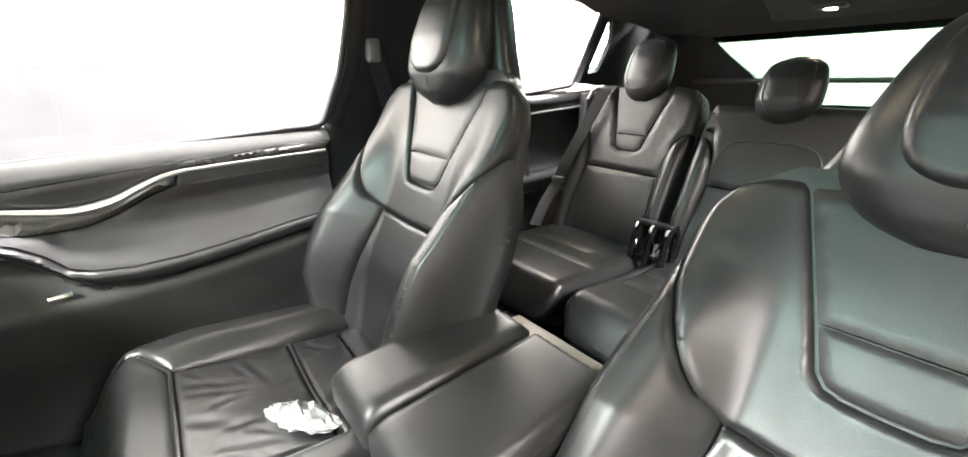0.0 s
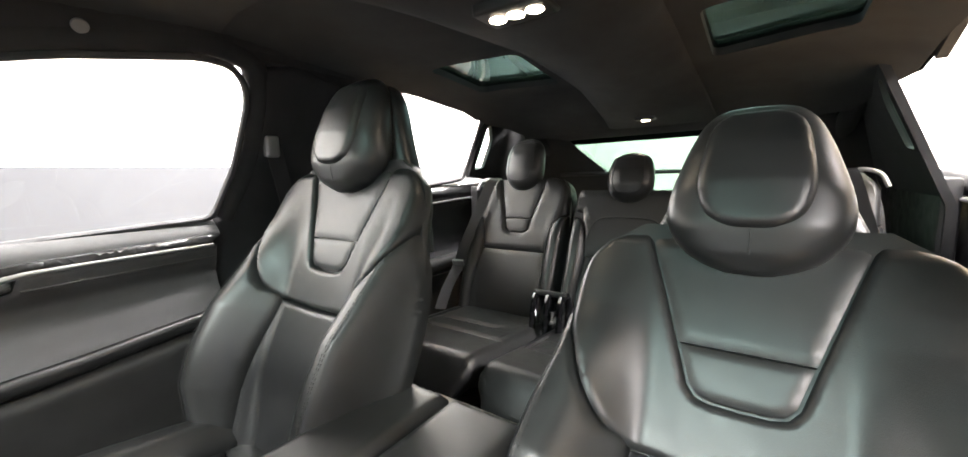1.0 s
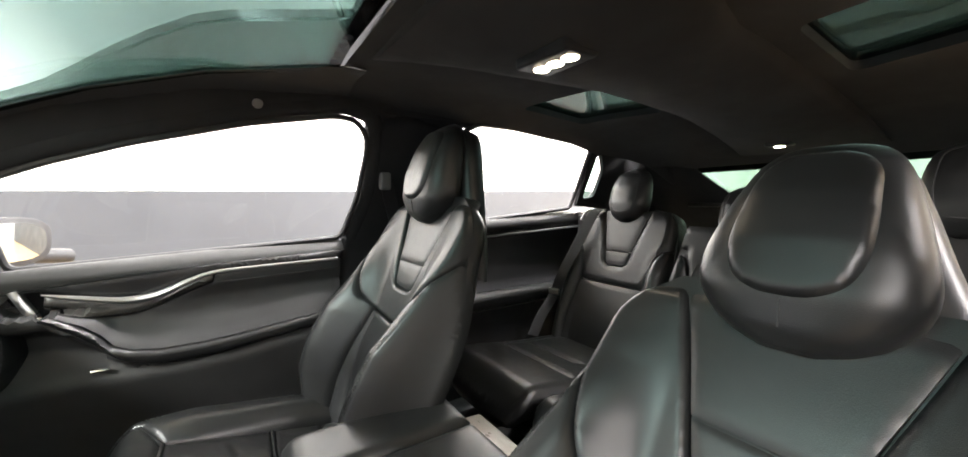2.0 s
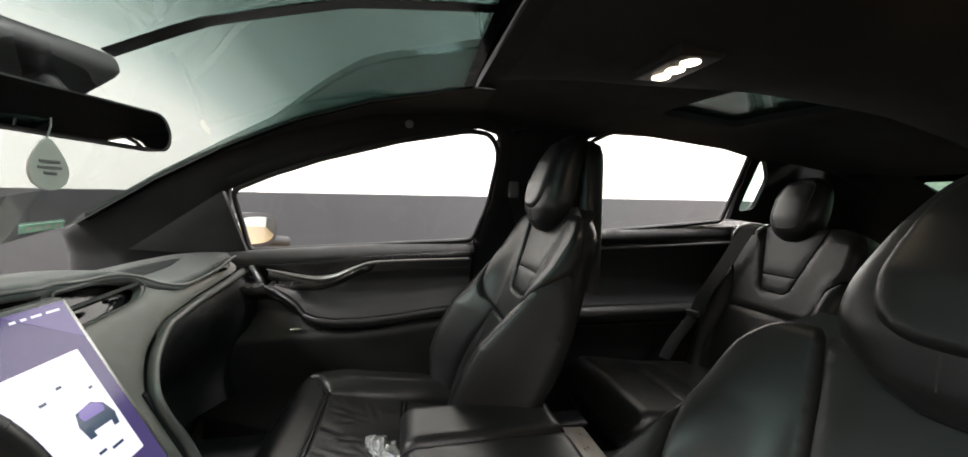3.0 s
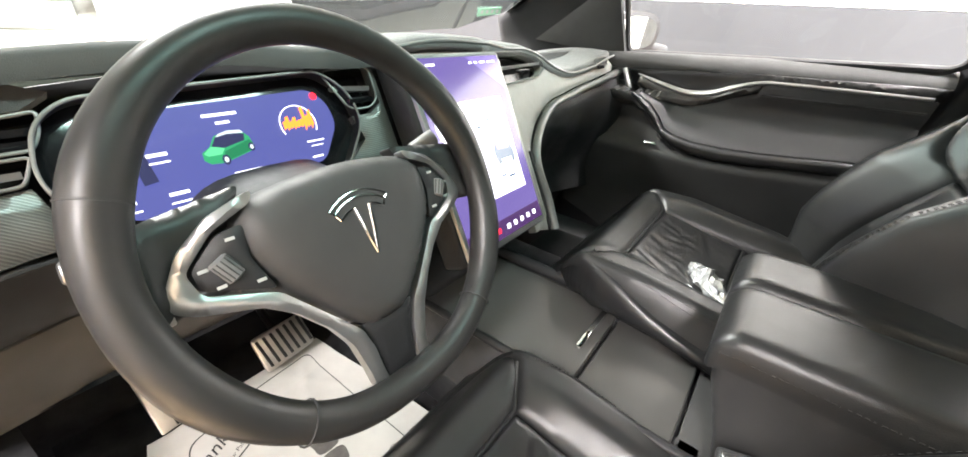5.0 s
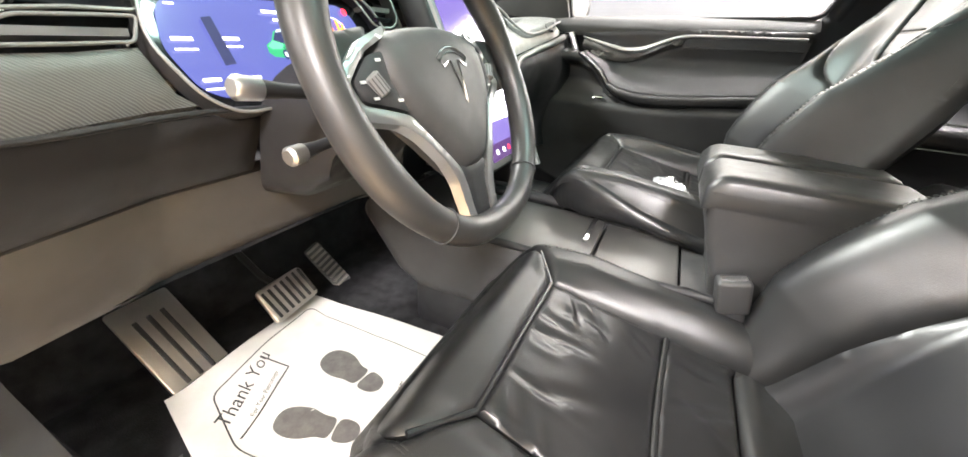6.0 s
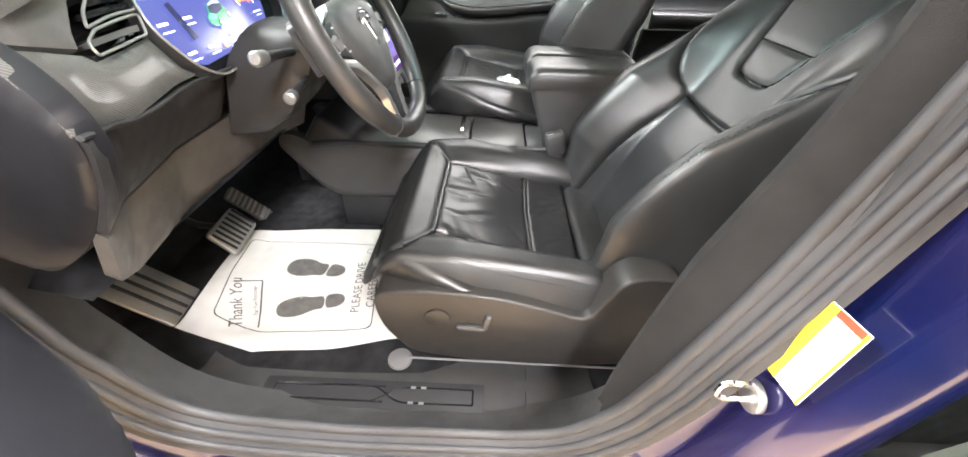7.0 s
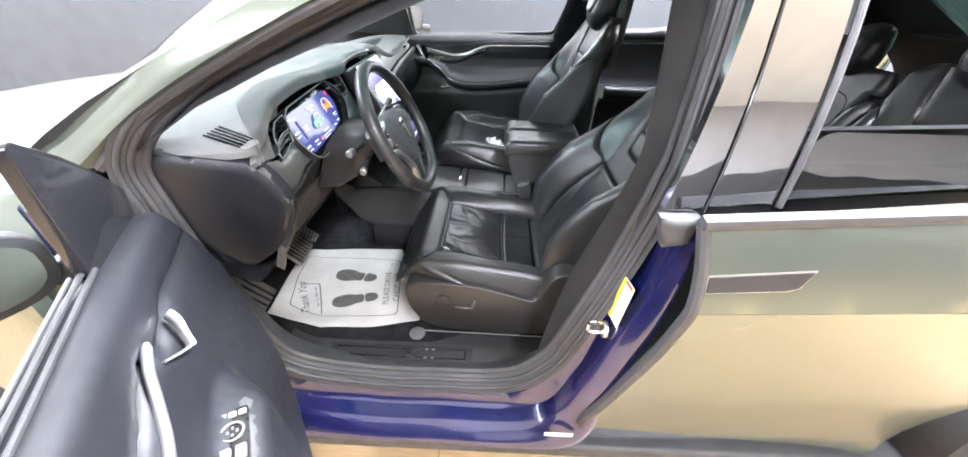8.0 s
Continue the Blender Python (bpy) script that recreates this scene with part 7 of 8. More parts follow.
APERTURE = [(-0.530, 1.405), (-0.515, 1.285), (-0.494, 1.180), (-0.468, 1.060), (-0.440, 0.938), (-0.390, 0.76), (-0.335, 0.602), (-0.292, 0.48), (-0.20, 0.392), (0.0, 0.376), (0.18, 0.376), (0.385, 0.425), (0.455, 0.58), (0.505, 0.76), (0.540, 0.90), (0.545, 1.00), (0.43, 1.118), (0.28, 1.197), (0.08, 1.287), (-0.15, 1.372), (-0.36, 1.432), (-0.47, 1.440)]
AP = [tuple(p) for p in spline(APERTURE, 7, True)]
AC = np.array(AP)
TG = np.roll(AC, -1, 0) - np.roll(AC, 1, 0)
NM = np.stack([-TG[:, 1], TG[:, 0]], -1)
NM = NM / np.linalg.norm(NM, axis=1)[:, None]
if ((NM * (AC - AC.mean(0))).sum(1)).mean() < 0:
    NM = -NM


def ap_ring(o, dx):
    q = AC + NM * o
    return [Vector((ap_x(p[1]) + dx, q[i][0], q[i][1])) for i, p in enumerate(AC)]


part("inner_trim", loft([ap_ring(o, dx) for o, dx in ((0.060, 0.10), (0.048, 0.075), (0.030, 0.045), (0.012, 0.02), (0.002, 0.0))] + [], caps=False), PLASTIC_SOFT, body, "charcoal plastic door frame trim")
for o, dx, r in ((-0.002, 0.008, 0.009), (0.012, -0.012, 0.007), (0.026, -0.026, 0.006)):
    part("door_seal", tube(ap_ring(o, dx), r, 10, closed=True), RUBBER, body, "ribbed black rubber door seal")
part("seal_channel", loft([ap_ring(o, dx) for o, dx in ((0.0, 0.0), (0.018, -0.020), (0.040, -0.034))], caps=False), RUBBER, body, "black seal channel")
i0 = [(-0.478, 0.965), (-0.455, 0.86), (-0.422, 0.74), (-0.372, 0.602), (-0.328, 0.46), (-0.225, 0.352), (0.0, 0.336), (0.18, 0.336), (0.405, 0.385), (0.493, 0.57), (0.545, 0.75), (0.580, 0.90)]
o0 = [(-0.494, 0.975), (-0.500, 0.89), (-0.497, 0.79), (-0.478, 0.67), (-0.440, 0.50), (-0.375, 0.262), (0.0, 0.250), (0.20, 0.250), (0.52, 0.285), (0.63, 0.48), (0.69, 0.75), (0.71, 0.95)]
ic, oc = spline(i0, 8), spline(o0, 8)
rings = []
for t, xx in ((0.0, -0.800), (0.05, -0.808), (0.30, -0.814), (0.38, -0.820), (0.40, -0.830), (0.43, -0.862), (0.46, -0.874), (0.52, -0.882), (0.70, -0.897), (0.84, -0.907), (0.94, -0.908), (1.0, -0.895)):
    rings.append([Vector((xx, *(a + (b - a) * t))) for a, b in zip(ic, oc)])
part("painted_frame", loft(rings, caps=False, close=False), BLUE, body, "deep blue metallic painted door frame and sill")
part("sill_skirt", box(-0.905, -0.80, -2.2, 0.62, 0.205, 0.256, 0.015, 3), PLASTIC_SOFT, body, "dark plastic sill skirt")
part("underbody", box(-0.80, 0.82, -2.3, 1.9, 0.18, 0.245, 0.02), PLASTIC, body, "black underbody tray")
part("under_floor", box(-0.80, 0.82, -2.1, 0.75, 0.245, FLOOR - 0.012, 0.0), PLASTIC, body)
# suede-covered trim inside the centre pillar, ahead of the seals
ap_b = sorted([(z, y) for y, z in AP if y < -0.25 and 0.43 < z < 1.41])
ptz = np.linspace(0.46, 1.39, 40)
pt_ap = np.interp(ptz, [p[0] for p in ap_b], [p[1] for p in ap_b])
pt_e = np.interp(ptz, [0.46, 0.492, 0.60, 0.732, 0.863, 0.93, 1.02, 1.15, 1.29, 1.39], [-0.284, -0.289, -0.308, -0.335, -0.380, -0.402, -0.426, -0.440, -0.450, -0.462])
rows = []
for z, ya, ye in zip(ptz, pt_ap, pt_e):
    ax = ap_x(float(z))
    lean = min(0.0, -(z - 1.05) * 0.40) if z > 1.05 else 0.0
    ex = -0.742 - lean
    rows.append([Vector((ex + 0.045, ye - 0.030, z)), Vector((ex + 0.010, ye - 0.006, z)), Vector((ex, ye + 0.001, z)), Vector((ex - 0.010, ye - 0.004, z)), Vector((ex * 0.5 + ax * 0.5, ye * 0.45 + ya * 0.55, z)), Vector((ax + 0.006, ya + 0.006, z))])
part("pillar_trim", loft(rows, caps=False, close=False), SUEDE_TRIM, body, "dark suede centre pillar trim, darkened further for shade")
# inner sill with tread plate
sill = []
for x, z in ((-0.55, FLOOR - 0.004), (-0.615, FLOOR + 0.001), (-0.640, FLOOR + 0.010), (-0.715, FLOOR + 0.016), (-0.745, 0.345), (-0.772, 0.374)):
    sill.append([Vector((x - 0.004 * sin(y * 3), y, z)) for y in np.linspace(-0.32, 0.50, 14)])
part("sill_trim", loft(sill, caps=False, close=False), PLASTIC_SOFT, body, "charcoal plastic sill trim")
tz = lambda x: FLOOR + 0.0105 + (0.6425 - 0.0 - abs(x)) * -0.08 + 0.001
plate = thing("tread_plate", "dark sill tread plate with an inlaid crossing line", "sill plate")
part("plate", prism(rounded([(-0.645, 0.345), (-0.645, -0.098), (-0.708, -0.098), (-0.708, 0.345)], 0.004), 0, 0.003, lambda u, v, w: (u, v, tz(u) + w), 0.001), PLASTIC, plate)
def inlay(pts):
    part("inlay_line", tube([Vector((x, y, tz(x) + 0.0034)) for x, y in pts], 0.0018, 6), GLOSS_BLACK, plate, "gloss black inlaid line")
inlay([(-0.660, 0.10), (-0.662, 0.32), (-0.692, 0.325), (-0.694, 0.10)][::1])
inlay(spline([(-0.660, 0.325), (-0.660, 0.15), (-0.664, 0.115), (-0.690, 0.075), (-0.694, 0.03), (-0.694, -0.075)], 5))
inlay(spline([(-0.694, 0.325), (-0.694, 0.15), (-0.690, 0.115), (-0.664, 0.075), (-0.660, 0.03), (-0.660, -0.075)], 5))
inlay([(-0.660, -0.075), (-0.694, -0.075)])
for x in (-0.6600, -0.6940):
    for y in (0.045, 0.024):
        part("inlay_mark", box(x - 0.002, x + 0.002, y - 0.005, y + 0.005, tz(x) + 0.003, tz(x) + 0.0058, 0), GREY_PLASTIC, plate, "small grey mark")
part("sill_gap", tube([Vector((-0.60 - k * 0.03, -0.185 + 0.002 * k, FLOOR + 0.004 + (0.0 if k < 2 else 0.008 * (k - 1)))) for k in range(6)], 0.0016, 6), RUBBER, plate, "panel gap")

# striker, stickers and bolts on the pillar
strk = thing("door_striker", "bright steel door striker loop on the blue pillar", "door striker", pose(-0.836, -0.409, 0.640, 0, 0, -90))
part("base", moved(disc(0.020, 0.010, 20), pose(0, 0, 0, 0, 90, 0)), STEEL, strk)
part("loop", tube([Vector(p) for p in spline([(0.0, 0.004, 0.014), (-0.030, 0.006, 0.014), (-0.036, 0.006, 0.0), (-0.030, 0.006, -0.014), (0.0, 0.004, -0.014)], 4)], 0.0042, 8), CHROME, strk, "steel loop")
FAINT = mat("faint grey print", (0.55, 0.55, 0.54), 0.5, vary=0.1)
lab = thing("tyre_label", "white label with yellow edge and red corner on the blue pillar", "label", pose(-0.848, -0.4235, 0.736, 0, 0, -82) @ pose(0, 0, 0, 0, 8, 0))
part("sheet", box(-0.001, 0.001, -0.022, 0.022, -0.054, 0.054, 0.0), WHITE_PLASTIC, lab, "white label")
part("band", box(-0.002, -0.0008, 0.010, 0.022, -0.054, 0.054, 0.0), YELLOW, lab, "yellow band")
part("band", box(-0.002, -0.0008, -0.022, -0.019, -0.054, 0.054, 0.0), YELLOW, lab, "yellow edge")
part("corner", box(-0.002, -0.0008, -0.019, 0.010, 0.046, 0.054, 0.0), RED, lab, "red corner")
for k in range(5):
    part("text_bar", box(-0.002, -0.0008, -0.012 + 0.001 * k, 0.004, -0.040 + k * 0.018, -0.0385 + k * 0.018, 0.0), FAINT, lab)
part("bolt", moved(disc(0.008, 0.006, 6, 0.001), pose(-0.817, -0.395, 0.675, 0, 90, 0)), BLUE, body, "painted bolt head")
lab2 = thing("sill_label", "small white sticker on the blue sill", "label", pose(-0.9085, -0.335, 0.325))
part("sheet", box(-0.001, 0.001, -0.036, 0.036, -0.006, 0.006, 0.0), WHITE_PLASTIC, lab2)

# ---- rear door skin on the driver's side ----
def skin(y, z):
    return np.interp(z, [0.25, 0.35, 0.50, 0.70, 0.820, 0.829, 0.833, 0.92, 1.0], [0.880, 0.896, 0.926, 0.957, 0.975, 0.977, 0.976, 0.956, 0.931]) + 0.0 * y + 0.02 * sm(-y, 1.0, 1.9)


def crease_z(y):
    return 0.831 + 0.069 * (-0.483 - y)


def skin_surf(a, b, o):
    return np.stack([-(skin(a, b + 0.831 - crease_z(a)) + o), a, b], -1)


rd = thing("rear_door", "sage green wrapped rear door with flush dark handle, closed", "car door", group="rear doors")
arch = [(-1.62 + 0.445 * cos(q), 0.36 + 0.445 * sin(q)) for q in np.linspace(-0.25, pi, 22)]
fold = [(y, crease_z(y)) for y in np.linspace(-0.500, -2.35, 24)]
skin_up = [(-0.490, 0.985), (-0.500, 0.907)] + [(y, z + 0.0004) for y, z in fold] + [(-2.35, 1.12), (-1.60, 1.105), (-1.0, 1.042)]
skin_low = [(-0.480, 0.70), (-0.455, 0.60), (-0.418, 0.46), (-0.395, 0.375), (-0.42, 0.345), (-1.10, 0.275)] + arch + [(-2.10, 0.40), (-2.35, 0.45)] + [(y, z - 0.0004) for y, z in fold[::-1]]
pad("skin", skin_up, skin_surf, WRAP, rd, "sage green satin wrap above the crease", step=0.03, puff=0.0, r=0.004, edge=0.0, skirt=0.03)
pad("skin", skin_low, skin_surf, WRAP, rd, "sage green satin wrap below the crease", step=0.03, puff=0.0, r=0.004, edge=0.0, skirt=0.03)
flush = [(-0.506, 0.876), (-0.506, 0.904), (-0.672, 0.922), (-0.654, 0.894), (-0.636, 0.888)]
grow_h = [(-0.502, 0.8735), (-0.502, 0.9065), (-0.677, 0.9255), (-0.657, 0.892), (-0.638, 0.8855)]
# silver outline added in place of the light caught by the handle's bevel
pad("handle_glint", grow_h, lambda a, b, o: skin_surf(a, b, o + 0.0015), SILVER, rd, "thin silver outline standing for the reflection in the handle bevel", step=0.02, puff=0, r=0.003, skirt=0.003)
pad("door_handle", flush, lambda a, b, o: skin_surf(a, b, o + 0.0035), PLASTIC, rd, "flush black door handle", step=0.02, puff=0.001, r=0.004, skirt=0.003)
lead = [tuple(p) for p in spline([(-0.484, 0.985), (-0.494, 0.907), (-0.494, 0.836), (-0.474, 0.70), (-0.449, 0.60), (-0.412, 0.46), (-0.388, 0.37), (-0.41, 0.335)], 5)]
la = np.array(lead)
part("edge_seal", tube([Vector(p) for p in skin_surf(la[:, 0], la[:, 1], np.full(len(la), -0.006))], 0.012, 8), RUBBER, rd, "black rubber door edge seal")
bel = []
for y in np.linspace(-0.478, -2.3, 26):
    z = 0.984 + 0.085 * (-0.478 - y)
    x = -(0.935 + 0.02 * float(sm(np.array(-y), 1.0, 1.9)))
    bel.append([Vector((x - 0.010, y, z)), Vector((x - 0.012, y, z + 0.008)), Vector((x - 0.009, y, z + 0.016)), Vector((x + 0.010, y, z + 0.019)), Vector((x + 0.02, y, z))])
part("belt_trim", loft(bel), RUBBER, rd, "dark satin belt trim")


def out_x(z):
    return 0.872 - 0.17 * (z - 1.05) - 0.50 * np.maximum(0, z - 1.0) ** 2


def out_surf(a, b, o):
    return np.stack([-(out_x(b) + o), a, b], -1)


def slant(y0, k):
    return lambda z: y0 - k * (z - 0.985)


l1, l2, l3, l4 = slant(-0.435, 0.27), slant(-0.503, 0.19), slant(-0.612, 0.170), slant(-0.628, 0.185)
ZT = 1.46
pillar_panel = [(l1(0.985), 0.985), (l2(0.985) + 0.003, 0.985), (l2(ZT) + 0.003, ZT), (l1(ZT), ZT)]
pad("pillar_panel", pillar_panel, out_surf, PANEL_GLOSS, body, "gloss black centre pillar panel", step=0.03, puff=0.002, r=0.006)
quarter_panel = [(l2(0.995) - 0.003, 0.995), (l3(1.0), 1.0), (l3(ZT), ZT), (l2(ZT) - 0.003, ZT)]
pad("pillar_panel", quarter_panel, out_surf, PANEL_GLOSS, rd, "gloss black door pillar panel", step=0.03, puff=0.002, r=0.006)
rear_glass = [(l4(1.005), 1.005), (-1.30, 1.065), (-1.75, 1.10), (-1.75, 1.135), (-1.20, 1.124)] + [(-0.690, 1.119), (-0.672, 1.112), (-0.660, 1.098)]
g = pad("door_pane", rear_glass, lambda a, b, o: out_surf(a, b, o - 0.012), glass_mat("smoked pane", (0.10, 0.11, 0.11), 0.16), rd, "smoked rear side window, wound down most of the way", step=0.05, puff=0, r=0.02, skirt=0)
fr1 = [Vector((-(out_x(z) + 0.004), l4(z) + 0.008, z)) for z in np.linspace(1.0, ZT, 8)]
part("window_frame", tube(fr1, 0.006, 8), RUBBER, rd, "black window frame")
fr2 = [Vector((-(out_x(z) + 0.003), l2(z), z)) for z in np.linspace(0.985, ZT, 8)]
part("gap_seal", tube(fr2, 0.0022, 6), GLOSS_BLACK, rd, "black door gap")
# lower corner block where the pillar meets the sill trim
part("pillar_foot", pad_mesh([(-0.424, 0.982), (-0.492, 0.984), (-0.483, 0.930), (-0.440, 0.922)], lambda a, b, o: np.stack([-(0.905 + o) + 0 * a, a, b], -1), step=0.01, puff=0.008, r=0.012), PLASTIC_SOFT, body, "dark plastic pillar foot")
d = make_rear_lining(-1, "closed rear driver-side door, black lining")

# ---- front pillar, wing and bonnet outside ----
def wing_pt(p, q, t):
    return p + (q - p) * t


pillar_in = spline([(-0.815, 0.610, 0.990), (-0.798, 0.50, 1.088), (-0.770, 0.36, 1.172), (-0.738, 0.16, 1.272), (-0.690, -0.13, 1.390), (-0.650, -0.38, 1.455)], 6)
pillar_mid = spline([(-0.840, 0.670, 0.998), (-0.818, 0.51, 1.104), (-0.790, 0.366, 1.190), (-0.750, 0.165, 1.290), (-0.698, -0.12, 1.405), (-0.655, -0.38, 1.472)], 6)
pillar_out = spline([(-0.800, 0.745, 1.012), (-0.770, 0.58, 1.122), (-0.745, 0.42, 1.208), (-0.695, 0.20, 1.318), (-0.625, -0.10, 1.440), (-0.57, -0.38, 1.515)], 6)
pr = []
for a, b, c in zip(pillar_in, pillar_mid, pillar_out):
    pr.append([Vector(a), Vector((a * 0.55 + b * 0.45)) + Vector((-0.012, 0, 0)), Vector(b), Vector((b * 0.5 + c * 0.5)) + Vector((-0.008, 0, 0.012)), Vector(c)])
part("outer_pillar", loft(pr, caps=False, close=False), WRAP, body, "sage green wrapped front pillar")
part("pillar_seal", tube([Vector(p) for p in pillar_in], 0.012, 8), RUBBER, body, "black pillar seal")


def bonnet_z(x, y):
    return np.interp(y, [0.70, 0.95, 1.4, 1.9, 2.25, 2.4], [1.005, 0.978, 0.930, 0.855, 0.74, 0.62]) - 0.10 * x ** 2 - 0.22 * sm(np.abs(x), 0.80, 0.99)


hood_loop = [(0.72, 0.72), (0.60, 0.86), (0.35, 0.96), (0.0, 1.0), (-0.35, 0.96), (-0.60, 0.86), (-0.72, 0.74), (-0.75, 1.3), (-0.72, 2.0), (-0.5, 2.3), (0.5, 2.3), (0.72, 2.0), (0.75, 1.3)]
pad("bonnet", hood_loop, lambda a, b, o: np.stack([a, b, bonnet_z(a, b) + o], -1), WRAP, body, "sage green wrapped bonnet", step=0.035, puff=0.008, r=0.02, skirt=0.05)
for sgn in (1, -1):
    wl = [(sgn * 0.727, 0.735), (sgn * 0.757, 1.3), (sgn * 0.727, 2.0), (sgn * 0.96, 1.95), (sgn * 0.985, 1.2), (sgn * 0.975, 0.80), (sgn * 0.88, 0.70), (sgn * 0.80, 0.66)]
    pad("wing_top", wl, lambda a, b, o: np.stack([a, b, bonnet_z(a, b) + 0.004 + o], -1), WRAP, body, "sage green wrapped wing", step=0.03, puff=0.006, r=0.02, skirt=0.05)
    fa = [(1.35 + 0.43 * cos(q), 0.36 + 0.43 * sin(q)) for q in np.linspace(0, pi, 18)]
    ws = [(0.74, 0.95), (0.70, 0.70), (0.68, 0.30), (0.92, 0.30)] + fa[::-1] + [(1.95, 0.36), (1.95, 0.72), (1.3, 0.80), (0.90, 0.88)]
    pad("wing_side", ws, lambda a, b, o, sgn=sgn: np.stack([sgn * (0.955 + 0.02 * np.sin((b - 0.3) * 4) + o), a, b], -1), WRAP, body, "sage green wrapped wing side", step=0.03, puff=0.004, r=0.012, skirt=0.03)
cowl = [(-0.66, 0.80), (-0.35, 0.93), (0.0, 0.97), (0.35, 0.93), (0.66, 0.80), (0.74, 0.72), (0.60, 0.88), (0.35, 0.985), (0.0, 1.03), (-0.35, 0.985), (-0.60, 0.88), (-0.74, 0.72)]
pad("cowl", cowl, lambda a, b, o: np.stack([a, b, bonnet_z(a, b) - 0.01 + o], -1), PLASTIC, body, "black cowl strip", step=0.03, puff=0, r=0.01)
off_side = [(0.72, 1.0), (0.72, 0.30), (-2.3, 0.30), (-2.3, 1.1), (-0.70, 1.06), (0.40, 1.02)]
pad("offside_skin", off_side, lambda a, b, o: np.stack([skin(a, b) + o - 0.03, a, b], -1), WRAP, body, "sage green wrapped far side", step=0.05, puff=0.0, r=0.02)


def make_wheel(x, y, sgn):
    w = thing("wheel", "black tyre on a dark alloy wheel", "wheel", pose(x, y, 0.36, 0, 90 * sgn, 0), "wheels")
    prof = [(0.25, -0.11), (0.33, -0.12), (0.355, -0.10), (0.36, 0.0), (0.355, 0.10), (0.33, 0.12), (0.25, 0.11)]
    part("tyre", loft([[Vector((r * cos(q), r * sin(q), z)) for r, z in prof] for q in np.linspace(0, 2 * pi, 49)], caps=False), TYRE, w, "black tyre")
    rim = part("rim", disc(0.25, 0.16, 40), GREY_PLASTIC, w, "dark alloy rim")
    for k in range(5):
        q = 2 * pi * k / 5
        part("spoke", moved(box(0.03, 0.24, -0.03, 0.03, 0.07, 0.10, 0.008), pose(0, 0, 0, 0, 0, math.degrees(q))), STEEL, rim)
    return w


for x, y, sgn in ((-0.84, -1.62, -1), (-0.84, 1.35, -1), (0.86, -1.62, 1), (0.86, 1.35, 1)):
    make_wheel(x, y, sgn)

# tailgate skin, bumpers
t_out = [(-0.64, 1.43), (0.64, 1.43), (0.82, 1.12), (0.90, 0.62), (-0.90, 0.62), (-0.82, 1.12)]
glass_hole = [(-0.46, 1.335), (0.46, 1.335), (0.50, 1.06), (-0.50, 1.06)]
pad("tailgate_skin", [t_out, rounded(glass_hole, 0.04)], lambda a, b, o: np.stack([a, -1.87 - 1.1 * (1.34 - b) * np.where(b > 0.95, 1.0, 1.0) + 0.55 * np.maximum(0, 0.95 - b) - o, b], -1), WRAP, body, "sage green wrapped tailgate", step=0.05, puff=0.01, r=0.04)
part("rear_bumper", box(-0.92, 0.92, -2.58, -2.28, 0.24, 0.66, 0.07, 4), WRAP, body, "sage green wrapped rear bumper")
part("front_bumper", box(-0.90, 0.90, 1.95, 2.42, 0.24, 0.72, 0.09, 4), WRAP, body, "sage green wrapped front bumper")

# ---- the open driver's door ----
ANG = radians(60)
od = thing("front_door", "open driver's door with black lining, silver pull and window switches", "car door", Matrix.Translation((-0.90, 0.52, 0)) @ Matrix(((-sin(ANG), cos(ANG), 0, 0), (-cos(ANG), -sin(ANG), 0, 0), (0, 0, 1, 0), (0, 0, 0, 1))))


def card_w(u, z):
    w = np.interp(z, [0.30, 0.40, 0.55, 0.70, 0.78, 0.85, 0.90, 0.95, 0.985], [0.16, 0.17, 0.15, 0.11, 0.095, 0.072, 0.052, 0.036, 0.010])
    ledge = np.interp(z, [0.30, 0.40, 0.55, 0.70, 0.738, 0.750, 0.765, 0.80, 0.85, 0.90, 0.95, 0.985], [0.16, 0.17, 0.165, 0.158, 0.154, 0.140, 0.088, 0.080, 0.066, 0.050, 0.036, 0.010])
    t = sm(u, 0.24, 0.34)
    return w * (1 - t) + ledge * t


def card(a, b, o):
    return np.stack([a, card_w(a, b) + o, b], -1)


up_ = [(-0.015, 0.925), (0.010, 0.940), (0.10, 0.950), (0.22, 0.962), (0.30, 0.968), (1.05, 0.978), (1.06, 0.90), (0.46, 0.868), (0.345, 0.895), (0.30, 0.875), (0.20, 0.890), (0.05, 0.875), (-0.035, 0.870)]
pad("upper_pad", up_, card, DOOR_LEATHER, od, "black leather window-line pad", step=0.014, puff=0.012, r=0.03, skirt=0.03)
lo_ = [(-0.035, 0.866), (0.05, 0.870), (0.20, 0.885), (0.30, 0.870), (0.345, 0.890), (0.46, 0.863), (1.06, 0.895), (1.08, 0.70), (1.05, 0.36), (0.40, 0.33), (0.25, 0.39), (0.13, 0.445), (0.06, 0.52), (0.0, 0.61), (-0.036, 0.75)]
pad("lower_panel", lo_, card, DOOR_LEATHER, od, "black door lining", step=0.014, puff=0.010, r=0.03, skirt=0.05)
st = np.array(spline([(0.322, 0.902), (0.360, 0.890), (0.40, 0.868), (0.445, 0.846), (0.50, 0.833), (0.60, 0.830)], 5))
